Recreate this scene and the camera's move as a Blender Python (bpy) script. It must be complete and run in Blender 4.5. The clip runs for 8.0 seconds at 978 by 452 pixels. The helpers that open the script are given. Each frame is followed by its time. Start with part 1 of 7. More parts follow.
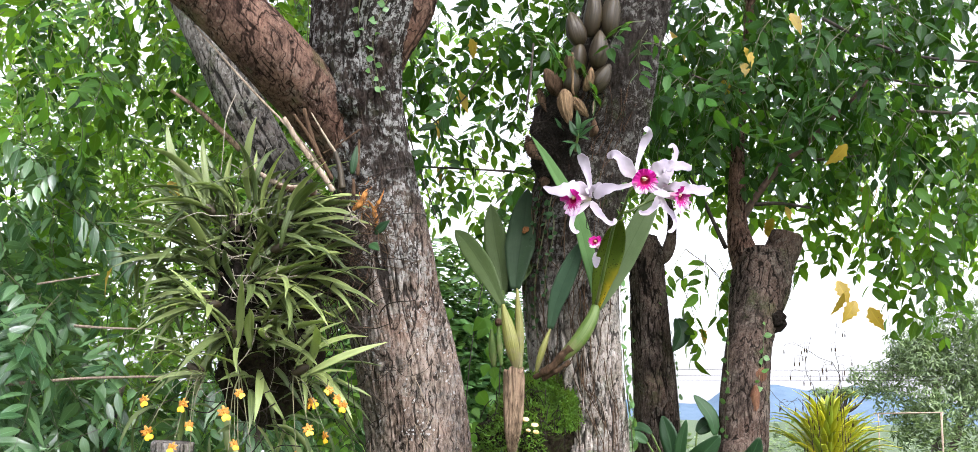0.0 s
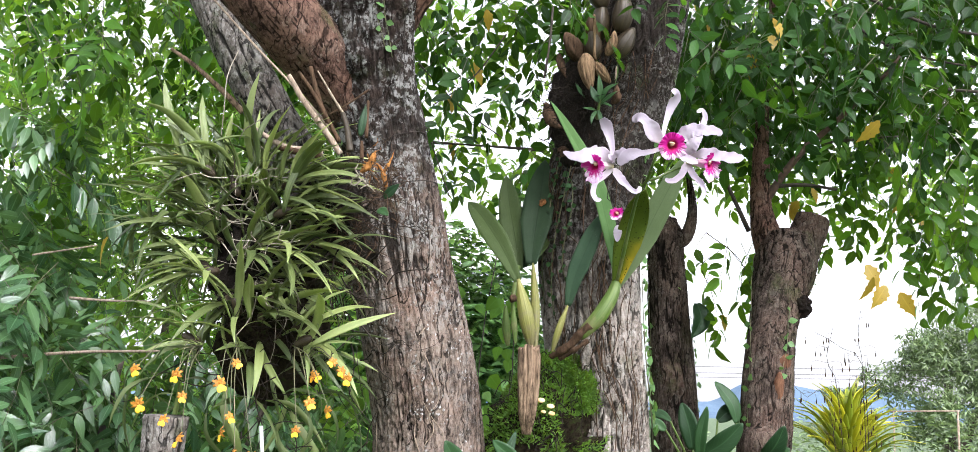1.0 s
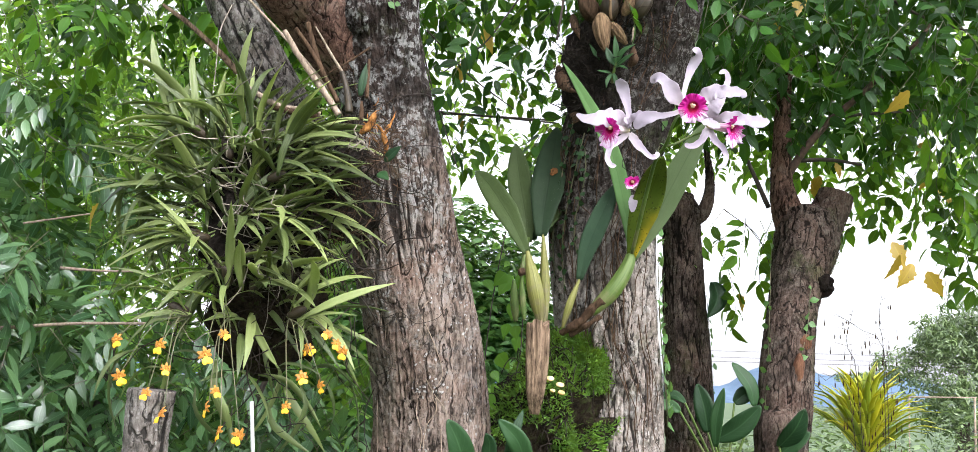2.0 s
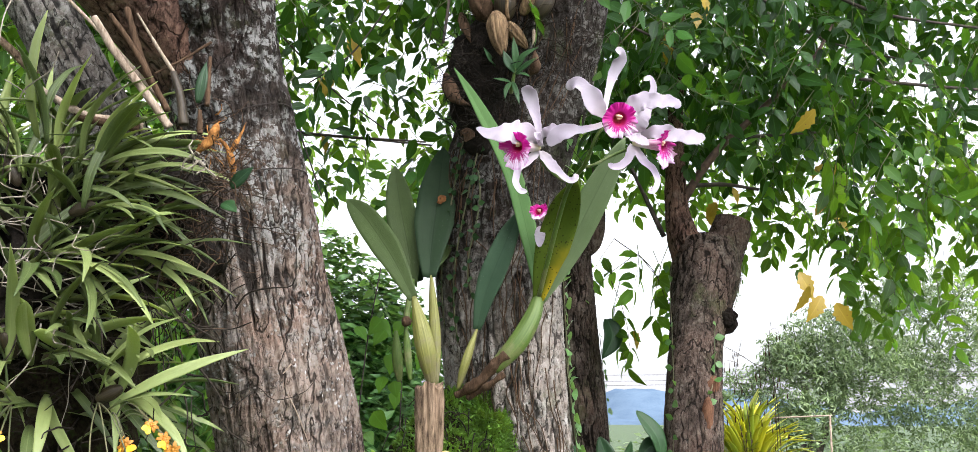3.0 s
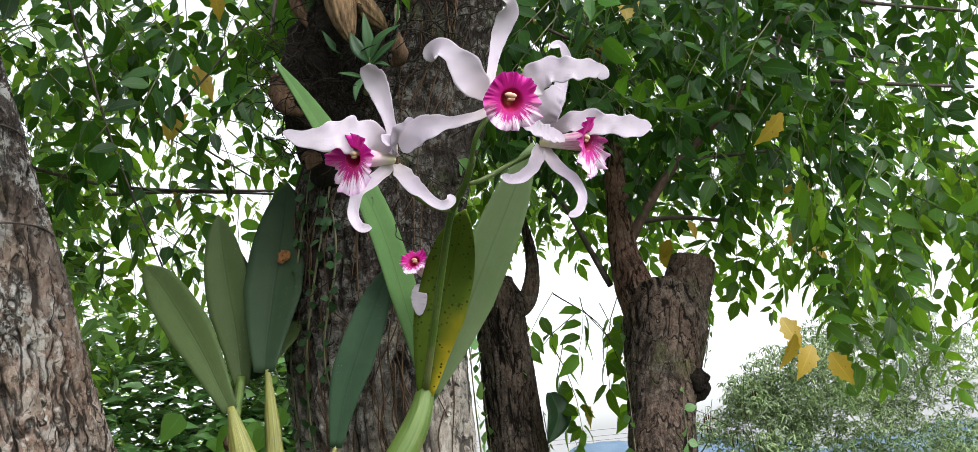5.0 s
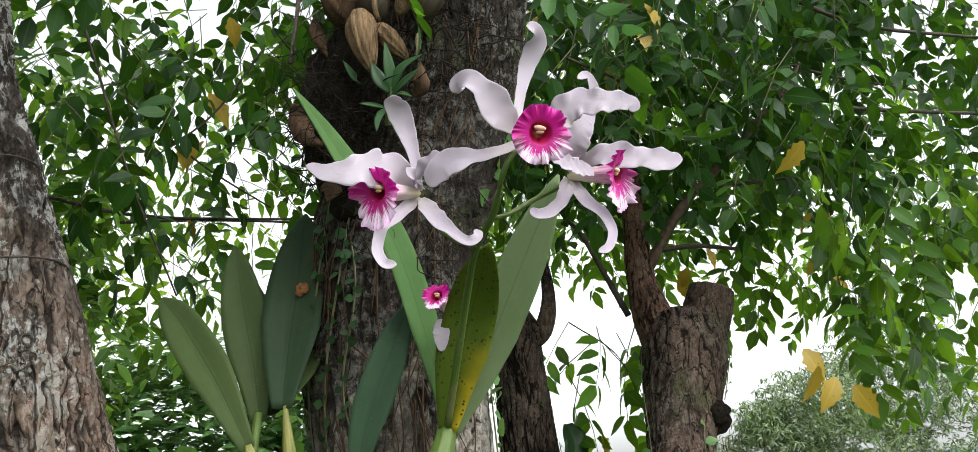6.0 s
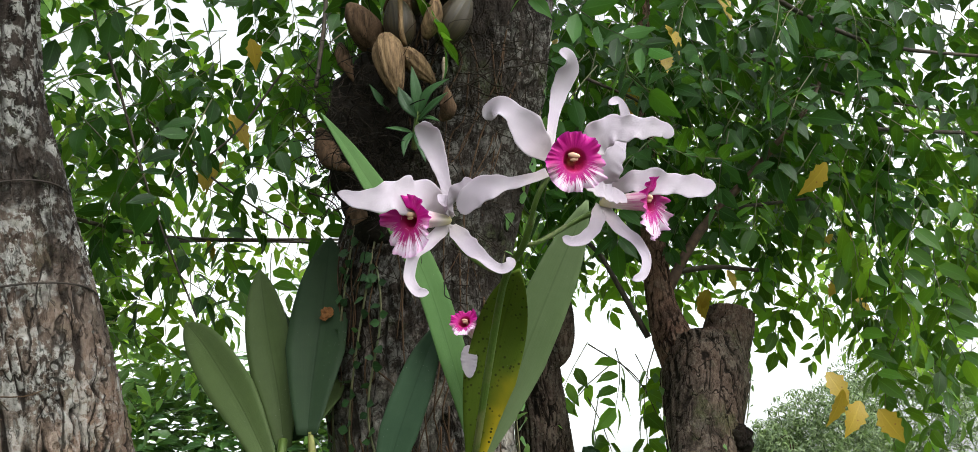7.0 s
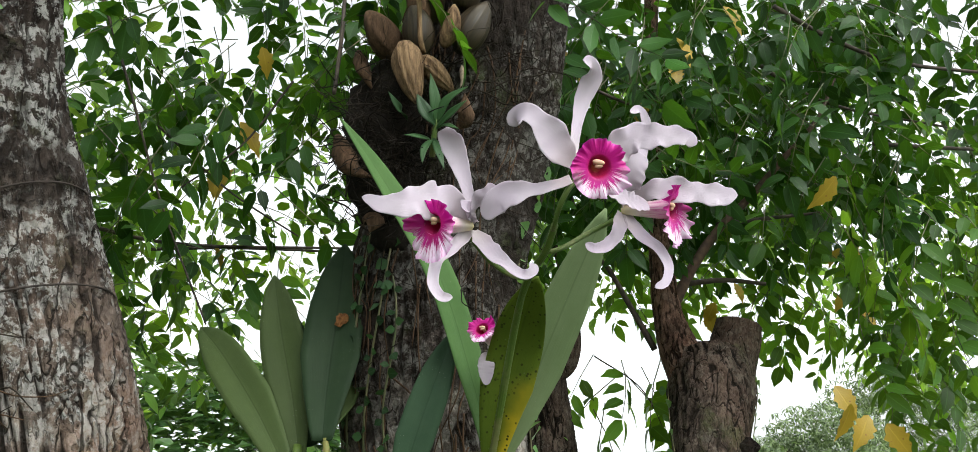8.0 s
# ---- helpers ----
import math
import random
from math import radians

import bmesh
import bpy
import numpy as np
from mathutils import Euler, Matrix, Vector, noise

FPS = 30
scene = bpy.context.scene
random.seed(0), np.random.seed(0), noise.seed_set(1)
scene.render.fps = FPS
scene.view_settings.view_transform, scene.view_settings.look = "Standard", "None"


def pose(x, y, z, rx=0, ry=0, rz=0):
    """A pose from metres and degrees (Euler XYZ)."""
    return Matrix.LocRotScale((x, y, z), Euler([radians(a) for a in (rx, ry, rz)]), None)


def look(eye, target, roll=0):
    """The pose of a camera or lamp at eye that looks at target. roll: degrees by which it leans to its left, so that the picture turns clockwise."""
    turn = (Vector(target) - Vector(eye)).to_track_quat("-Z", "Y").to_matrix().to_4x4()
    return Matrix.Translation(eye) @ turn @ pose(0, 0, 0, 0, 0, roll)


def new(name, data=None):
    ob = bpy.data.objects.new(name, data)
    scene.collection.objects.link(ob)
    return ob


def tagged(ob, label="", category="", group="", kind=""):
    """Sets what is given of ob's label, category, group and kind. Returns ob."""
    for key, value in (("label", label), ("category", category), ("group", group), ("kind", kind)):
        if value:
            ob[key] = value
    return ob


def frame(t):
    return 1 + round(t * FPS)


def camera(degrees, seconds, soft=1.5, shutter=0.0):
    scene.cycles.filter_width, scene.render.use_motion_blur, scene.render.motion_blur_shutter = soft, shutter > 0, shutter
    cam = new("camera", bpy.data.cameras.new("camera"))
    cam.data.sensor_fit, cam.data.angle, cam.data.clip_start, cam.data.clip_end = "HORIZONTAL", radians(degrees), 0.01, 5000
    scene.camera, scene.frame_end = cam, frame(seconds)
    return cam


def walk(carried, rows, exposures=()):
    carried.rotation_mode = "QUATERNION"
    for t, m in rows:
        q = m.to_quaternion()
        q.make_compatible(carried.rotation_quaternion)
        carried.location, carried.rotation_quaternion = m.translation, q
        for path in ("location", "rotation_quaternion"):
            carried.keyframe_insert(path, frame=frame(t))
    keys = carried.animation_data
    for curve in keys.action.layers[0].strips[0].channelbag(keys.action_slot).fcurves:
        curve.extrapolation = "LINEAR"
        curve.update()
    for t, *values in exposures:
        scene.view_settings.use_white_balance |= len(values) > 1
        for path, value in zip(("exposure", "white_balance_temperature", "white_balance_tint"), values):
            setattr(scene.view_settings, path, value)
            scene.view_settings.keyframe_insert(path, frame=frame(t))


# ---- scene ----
cam = camera(56.6, 8.0, soft=0.6)
SKY, SUN, STOPS, KELVIN, TINT = 0.15, 0.6, 2.0, 6200, 16
PATH = [
    (0, (0.036, 0.067, 1.54), (0.007, 2.028, 1.934), 1.4),
    (0.5, (0.028, 0.138, 1.516), (-0.005, 2.098, 1.913), 1.4),
    (1, (0.025, 0.193, 1.506), (-0.027, 2.156, 1.889), 2.2),
    (2.3, (0.035, 0.38, 1.497), (-0.044, 2.35, 1.838), 2.8),
    (2.5, (0.013, 0.449, 1.504), (-0.029, 2.419, 1.85), 2.6),
    (2.7, (-0.008, 0.532, 1.544), (0.047, 2.495, 1.925), 1.8),
    (3, (-0.012, 0.652, 1.577), (0.215, 2.595, 1.991), 0.2),
    (3.5, (0.003, 0.795, 1.603), (0.293, 2.726, 2.035), -1.5),
    (4, (0.087, 0.967, 1.614), (0.394, 2.885, 2.091), -2.9),
    (4.5, (0.16, 1.123, 1.65), (0.485, 3.031, 2.154), -4.4),
    (5, (0.169, 1.163, 1.68), (0.502, 3.059, 2.221), -4.9),
    (6.5, (0.147, 1.191, 1.704), (0.448, 3.071, 2.316), -4.5),
    (7, (0.138, 1.192, 1.712), (0.43, 3.067, 2.342), -4.4),
    (7.5, (0.124, 1.195, 1.707), (0.415, 3.066, 2.352), -4.1),
    (8, (0.115, 1.195, 1.706), (0.41, 3.061, 2.364), -3.8),
]
walk(cam, [(t, look(eye, target, roll)) for t, eye, target, roll in PATH], [(0.0, STOPS + 0.1, KELVIN - 50, TINT - 2), (3.0, STOPS - 0.02, KELVIN, TINT - 3), (5.0, STOPS - 0.36, KELVIN + 150, TINT - 8), (8.0, STOPS - 0.5, KELVIN + 250, TINT - 11)])

# world, sun
world = bpy.data.worlds.new("overcast_sky")
scene.world = world
world.use_nodes = True
_wn, _wl = world.node_tree.nodes, world.node_tree.links
_sky = _wn.new("ShaderNodeTexSky")
_sky.sky_type, _sky.sun_disc = "NISHITA", False
_sky.sun_elevation, _sky.sun_rotation = radians(48), radians(147)
_sky.air_density, _sky.dust_density, _sky.ozone_density = 1.0, 4.0, 1.0
_hsv = _wn.new("ShaderNodeHueSaturation")
_hsv.inputs["Saturation"].default_value = 0.12
_wl.new(_sky.outputs["Color"], _hsv.inputs["Color"])
_cloud = _wn.new("ShaderNodeMix")
_cloud.data_type, _cloud.blend_type = "RGBA", "LIGHTEN"
_cloud.inputs["Factor"].default_value = 1.0
_cloud.inputs[7].default_value = (1.7, 1.7, 1.72, 1)
_wl.new(_hsv.outputs["Color"], _cloud.inputs[6])
_wl.new(_cloud.outputs[2], _wn["Background"].inputs["Color"])
_wn["Background"].inputs["Strength"].default_value = SKY

sun_data = bpy.data.lights.new("sun", "SUN")
sun_data.energy, sun_data.angle, sun_data.color = SUN, radians(40), (1.0, 0.97, 0.92)
sun = new("sun", sun_data)
sun.matrix_world = look((4.2, -3.6, 9.5), (0.3, 2.4, 1.6))


# ---------------------------------------------------------------- noise in bulk
def hash3(ix, iy, iz, seed):
    h = (ix.astype(np.int64) * 374761393 + iy.astype(np.int64) * 668265263 + iz.astype(np.int64) * 2147483647 + seed * 974711) & 0xFFFFFFFF
    h = ((h ^ (h >> 13)) * 1274126177) & 0xFFFFFFFF
    h = ((h ^ (h >> 16)) * 2246822519) & 0xFFFFFFFF
    return ((h ^ (h >> 15)) & 0xFFFFFF) / float(0xFFFFFF)


def vnoise(p, seed=0):
    i = np.floor(p).astype(np.int64)
    f = p - i
    f = f * f * (3 - 2 * f)
    out = 0
    for a in (0, 1):
        for b in (0, 1):
            for c in (0, 1):
                w = (f[:, 0] if a else 1 - f[:, 0]) * (f[:, 1] if b else 1 - f[:, 1]) * (f[:, 2] if c else 1 - f[:, 2])
                out = out + w * hash3(i[:, 0] + a, i[:, 1] + b, i[:, 2] + c, seed)
    return out * 2 - 1


def fbm(p, octaves=4, seed=0):
    out, amp = 0, 0.5
    for o in range(octaves):
        out, amp, p = out + amp * vnoise(p, seed + o), amp * 0.5, p * 2.03
    return out


# ---------------------------------------------------------------- meshes
def mesh_of(name, verts, faces, uvs=None, mat_index=None, materials=(), smooth=True, relief=None):
    """A mesh from arrays: verts (n,3), faces (m,4) with the last index repeated or -1 for a triangle, uvs one for each vertex."""
    me = bpy.data.meshes.new(name)
    verts = np.asarray(verts, dtype=np.float32)
    faces = np.asarray(faces, dtype=np.int64)
    tri = faces[:, 3] < 0
    sizes = np.where(tri, 3, 4)
    loops = faces.reshape(-1)
    loops = loops[loops >= 0]
    me.vertices.add(len(verts))
    me.vertices.foreach_set("co", verts.reshape(-1))
    me.loops.add(len(loops))
    me.loops.foreach_set("vertex_index", loops.astype(np.int32))
    me.polygons.add(len(faces))
    me.polygons.foreach_set("loop_start", (np.cumsum(sizes) - sizes).astype(np.int32))
    if mat_index is not None:
        me.polygons.foreach_set("material_index", np.asarray(mat_index, dtype=np.int32))
    me.update(calc_edges=True)
    me.polygons.foreach_set("use_smooth", np.full(len(faces), smooth))
    if uvs is not None:
        layer = me.uv_layers.new(name="UVMap")
        layer.data.foreach_set("uv", np.asarray(uvs, dtype=np.float32)[loops].reshape(-1))
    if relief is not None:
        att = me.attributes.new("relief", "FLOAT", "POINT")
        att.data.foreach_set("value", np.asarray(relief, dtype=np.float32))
    for m in materials:
        me.materials.append(m)
    me.validate()
    return me


def thing(name, label, category, group="", kind="", at=(0, 0, 0)):
    ob = new(name)
    ob.empty_display_size = 0.05
    ob.location = at
    return tagged(ob, label, category, group, kind)


def part(name, data, material, parent, label="", kind=""):
    """One mesh object under a thing or a part; data is a bmesh, a mesh, or a tuple of arrays."""
    if isinstance(data, bmesh.types.BMesh):
        me = bpy.data.meshes.new(name)
        data.to_mesh(me)
        data.free()
        for p in me.polygons:
            p.use_smooth = True
        me.materials.append(material)
    elif isinstance(data, tuple):
        me = mesh_of(name, *data, materials=[material] if material else ())
    else:
        me = data
        if material and not me.materials:
            me.materials.append(material)
    ob = new(name, me)
    if parent:
        ob.parent = parent
        top = parent
        shift = Vector((0, 0, 0))
        while top:
            shift += top.location
            top = top.parent
        ob.location = -shift
    if label or kind:
        tagged(ob, label, "", "", kind)
    return ob


def unit(v):
    v = np.asarray(v, dtype=float)
    return v / (np.linalg.norm(v, axis=-1, keepdims=True) + 1e-12)


def spline(points, count):
    """A smooth curve through the points, evenly spaced."""
    p = np.asarray(points, dtype=float)
    if len(p) == 2:
        t = np.linspace(0, 1, count)[:, None]
        return p[0] * (1 - t) + p[1] * t
    q = np.vstack([2 * p[0] - p[1], p, 2 * p[-1] - p[-2]])
    out = []
    for k in range(len(p) - 1):
        a, b, c, d = q[k:k + 4]
        t = np.linspace(0, 1, 24, endpoint=False)[:, None]
        out.append(0.5 * (2 * b + (c - a) * t + (2 * a - 5 * b + 4 * c - d) * t ** 2 + (3 * b - a - 3 * c + d) * t ** 3))
    out = np.vstack(out + [p[-1:]])
    s = np.concatenate([[0], np.cumsum(np.linalg.norm(np.diff(out, axis=0), axis=1))])
    want = np.linspace(0, s[-1], count)
    return np.stack([np.interp(want, s, out[:, i]) for i in range(3)], 1)


def tube_arrays(points, radii, count=0, segs=8, wobble=0.0, seed=0):
    """A tapered round stem along a curve, with closed ends."""
    count = count or max(3, 6 * (len(points) - 1))
    c = spline(points, count)
    r = np.interp(np.linspace(0, 1, count), np.linspace(0, 1, len(radii)), radii)
    t = unit(np.gradient(c, axis=0))
    ref = np.array([0.0, 1.0, 0.0]) if abs(t[0][1]) < 0.9 else np.array([1.0, 0, 0])
    u = unit(np.cross(t, ref))
    w = np.cross(t, u)
    a = np.linspace(0, 2 * np.pi, segs, endpoint=False)
    ring = np.cos(a)[None, :, None] * u[:, None, :] + np.sin(a)[None, :, None] * w[:, None, :]
    v = c[:, None, :] + ring * r[:, None, None]
    if wobble:
        n = fbm(v.reshape(-1, 3) * 60, 3, seed).reshape(count, segs, 1)
        v = v + ring * n * wobble
    v = np.vstack([v.reshape(-1, 3), c[:1], c[-1:]])
    i, j = np.meshgrid(np.arange(count - 1), np.arange(segs), indexing="ij")
    j2 = (j + 1) % segs
    f = np.stack([i * segs + j, i * segs + j2, (i + 1) * segs + j2, (i + 1) * segs + j], -1).reshape(-1, 4)
    k = np.arange(segs)
    k2 = (k + 1) % segs
    m = count * segs
    e1 = np.stack([k2, k, np.full(segs, m), np.full(segs, -1)], 1)
    e2 = np.stack([(count - 1) * segs + k, (count - 1) * segs + k2, np.full(segs, m + 1), np.full(segs, -1)], 1)
    uv = np.stack([np.tile(np.arange(segs) / segs, count), np.repeat(np.linspace(0, 1, count), segs)], 1)
    uv = np.vstack([uv, [[0, 0], [0, 1]]])
    return v, np.vstack([f, e1, e2]), uv


def joined(pieces):
    """Several (verts, faces, uvs) as one."""
    vs, fs, us, n = [], [], [], 0
    for v, f, u in pieces:
        vs.append(v)
        us.append(u)
        fs.append(np.where(f < 0, -1, f + n))
        n += len(v)
    return np.vstack(vs), np.vstack(fs), np.vstack(us)


def blade_arrays(points, width, facing, profile, nu=14, nv=5, fold=0.0, cup=0.0, ruffle=0.0, waves=5.0, thick=0.001, twist=0.0, seed=0):
    """A leaf or petal with thickness along a curve. profile(u) gives the half width's share; fold lifts the margins off the midrib."""
    rnd = np.random.RandomState(seed)
    u = np.linspace(0, 1, nu)
    c = spline(points, nu)
    t = unit(np.gradient(c, axis=0))
    n0 = np.tile(np.asarray(facing, float), (nu, 1))
    s = unit(np.cross(t, n0))
    n = np.cross(s, t)
    if twist:
        a = (u * radians(twist))[:, None]
        s, n = s * np.cos(a) + n * np.sin(a), n * np.cos(a) - s * np.sin(a)
    v = np.linspace(-1, 1, nv)
    half = 0.5 * width * np.array([np.maximum(profile(x), 0.012 if width < 1 else 0.0004) * np.ones(2) for x in u])
    half = np.where(v[None, :] < 0, half[:, :1], half[:, 1:])
    ph = rnd.uniform(0, 6.28, 4)
    rise = fold * np.abs(v)[None, :] + cup * (v ** 2)[None, :]
    edge = np.where(v > 0, 1.0, 0.0)[None, :] * np.sin(u[:, None] * waves * 6.283 + ph[0]) + np.where(v < 0, 1.0, 0.0)[None, :] * np.sin(u[:, None] * waves * 5.6 + ph[1])
    edge = edge + 0.5 * np.sin(u[:, None] * waves * 13.0 + ph[2] + 2 * v[None, :])
    rise = rise + ruffle * edge * (np.abs(v) ** 1.6)[None, :] * np.sin(np.pi * np.clip(u, 0.02, 1) ** 0.8)[:, None]
    out = 1 + 0.5 * ruffle * np.abs(v)[None, :] * np.sin(u[:, None] * waves * 9.1 + ph[3] + 1.5 * v[None, :])
    g = c[:, None, :] + s[:, None, :] * (half * v[None, :] * out)[:, :, None] + n[:, None, :] * (half * rise)[:, :, None]
    gu = np.gradient(g, axis=0)
    gv = np.gradient(g, axis=1)
    nn = unit(np.cross(gv, gu))
    th = thick * 0.5 * (1 - 0.7 * np.abs(v) ** 3)[None, :, None]
    top, low = g + nn * th, g - nn * th
    verts = np.vstack([top.reshape(-1, 3), low.reshape(-1, 3)])
    m = nu * nv
    i, j = np.meshgrid(np.arange(nu - 1), np.arange(nv - 1), indexing="ij")
    a = (i * nv + j).reshape(-1)
    f1 = np.stack([a, a + 1, a + nv + 1, a + nv], 1)
    f2 = np.stack([a + m, a + nv + m, a + nv + 1 + m, a + 1 + m], 1)
    rim = np.concatenate([np.arange(nv), np.arange(1, nu) * nv + nv - 1, (nu - 1) * nv + np.arange(nv - 2, -1, -1), np.arange(nu - 2, 0, -1) * nv])
    r2 = np.roll(rim, -1)
    f3 = np.stack([rim, rim + m, r2 + m, r2], 1)
    uv = np.stack([np.tile((v + 1) / 2, nu), np.repeat(u, nv)], 1)
    return verts, np.vstack([f1, f2, f3]), np.vstack([uv, uv])


def lance(u):
    return math.sin(math.pi * min(1, u * 0.94 + 0.06) ** 0.8) ** 0.9


def leathery(u):
    return min(1.0, 0.24 + 1.9 * u) ** 0.8 * (1 - max(0, (u - 0.50) / 0.50) ** 2.3) ** 0.75 if u < 1 else 0.05


def oval(u):
    return max(0.03, math.sin(math.pi * min(1, 0.06 + 0.93 * u))) ** 0.65


def strap(u):
    return min(1.0, 0.45 + 2.0 * u) * (1 - max(0, (u - 0.5) / 0.5) ** 2.0) ** 0.8 if u < 1 else 0.03


def blob_arrays(centre, radii, axis=(0, 0, 1), rows=10, segs=14, lump=0.0, freq=20.0, seed=0, waist=None):
    """A closed lumpy body round a centre, its long radius along the axis."""
    ax = unit(axis)
    ref = np.array([0, 1.0, 0]) if abs(ax[1]) < 0.9 else np.array([1.0, 0, 0])
    u = unit(np.cross(ref, ax))
    w = np.cross(ax, u)
    ph = np.linspace(0, np.pi, rows)
    th = np.linspace(0, 2 * np.pi, segs, endpoint=False)
    s = np.sin(ph)[:, None] * np.ones(segs)
    if waist is not None:
        s = np.array([waist((1 - math.cos(p)) / 2) for p in ph])[:, None] * np.ones(segs)
    d = u * (s * np.cos(th))[:, :, None] * radii[0] + w * (s * np.sin(th))[:, :, None] * radii[1] - ax * (np.cos(ph)[:, None] * np.ones(segs))[:, :, None] * radii[2]
    v = np.asarray(centre, float) + d
    if lump:
        k = fbm(v.reshape(-1, 3) * freq, 4, seed).reshape(rows, segs, 1)
        v = v + unit(d) * k * lump
    v = v.reshape(-1, 3)
    i, j = np.meshgrid(np.arange(rows - 1), np.arange(segs), indexing="ij")
    j2 = (j + 1) % segs
    f = np.stack([i * segs + j, i * segs + j2, (i + 1) * segs + j2, (i + 1) * segs + j], -1).reshape(-1, 4)
    uv = np.stack([np.tile(np.arange(segs) / segs, rows), np.repeat(np.linspace(0, 1, rows), segs)], 1)
    return v, f, uv


def bark_arrays(points, radii, step=0.004, rough_to=0.0, plate=(0.020, 0.10), amp=0.006, lump=0.012, segs=0, seed=0, flat_end=False, width=0.09):
    """A trunk or limb with bark plates parted by long fissures. rough_to: the length from the foot that is built coarsely."""
    c0 = spline(points, 400)
    s0 = np.concatenate([[0], np.cumsum(np.linalg.norm(np.diff(c0, axis=0), axis=1))])
    total = s0[-1]
    s = np.concatenate([np.arange(0, rough_to, 0.04), np.arange(rough_to, total, step), [total]])
    c = np.stack([np.interp(s, s0, c0[:, i]) for i in range(3)], 1)
    k0 = np.concatenate([[0], np.cumsum(np.linalg.norm(np.diff(np.asarray(points, float), axis=0), axis=1))])
    r = np.interp(s, k0 * total / k0[-1], radii)
    t = unit(np.stack([np.interp(s, s0, np.gradient(c0[:, i], s0)) for i in range(3)], 1))
    segs = segs or int(0.62 * 2 * np.pi * max(radii) / step)
    u = unit(np.cross(t, np.array([0.0, 1.0, 0.0])))
    w = np.cross(t, u)
    a = np.linspace(0, 2 * np.pi, segs, endpoint=False)
    a = a - 0.4 * np.sin(a - np.pi / 2)
    n = len(s)
    R = r[:, None] * np.ones(segs)
    q = np.stack([np.cos(a)[None, :] * R, np.sin(a)[None, :] * R, s[:, None] * np.ones(segs)], -1).reshape(-1, 3)
    warp = np.stack([vnoise(q * 14, seed + 5), vnoise(q * 14, seed + 6), vnoise(q * 9, seed + 7)], 1)
    p = q + warp * np.array([0.006, 0.006, 0.0])
    n1 = fbm(p / np.array([plate[0], plate[0], plate[1] * 2.4]), 2, seed) * 1.4
    n2 = fbm(p / np.array([plate[0] * 0.55, plate[0] * 0.55, plate[1] * 0.9]) + 7.3, 2, seed + 2) * 1.4
    n3 = fbm(p / np.array([plate[0] * 0.9, plate[0] * 0.9, plate[1] * 0.16]) + 3.1, 2, seed + 4) * 1.4
    crack = np.clip(1.6 - np.abs(n1) / width, 0, 1)
    small = np.clip(1.4 - np.abs(n2) / width, 0, 1)
    cross = np.clip(1.3 - np.abs(n3) / 0.08, 0, 1)
    deep = np.clip(0.8 + 0.9 * fbm(q * np.array([14, 14, 4]), 3, seed + 3), 0.3, 1)
    groove = 1 - np.maximum(crack, np.maximum(0.6 * small, 0.4 * cross))
    h = amp * deep * (groove - 1) + 0.22 * amp * fbm(q * np.array([130, 130, 60]), 3, seed + 11)
    h = h + lump * fbm(q * np.array([7, 7, 3.0]), 3, seed + 9)
    ring = np.cos(a)[None, :, None] * u[:, None, :] + np.sin(a)[None, :, None] * w[:, None, :]
    v = c[:, None, :] + ring * (R + h.reshape(n, segs))[:, :, None]
    v = np.vstack([v.reshape(-1, 3), c[:1], c[-1:] - (t[-1:] * 0.01 if flat_end else 0)])
    i, j = np.meshgrid(np.arange(n - 1), np.arange(segs), indexing="ij")
    j2 = (j + 1) % segs
    f = np.stack([i * segs + j, i * segs + j2, (i + 1) * segs + j2, (i + 1) * segs + j], -1).reshape(-1, 4)
    k = np.arange(segs)
    k2 = (k + 1) % segs
    e1 = np.stack([k2, k, np.full(segs, n * segs), np.full(segs, -1)], 1)
    e2 = np.stack([(n - 1) * segs + k, (n - 1) * segs + k2, np.full(segs, n * segs + 1), np.full(segs, -1)], 1)
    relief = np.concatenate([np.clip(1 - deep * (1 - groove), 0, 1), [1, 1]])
    uv = np.vstack([np.stack([np.tile(np.arange(segs) / segs, n), np.repeat(s, segs)], 1), [[0, 0], [0, 0]]])
    return v, np.vstack([f, e1, e2]), uv, relief


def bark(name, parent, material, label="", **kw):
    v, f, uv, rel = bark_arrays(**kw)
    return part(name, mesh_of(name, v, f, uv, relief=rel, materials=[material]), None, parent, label)


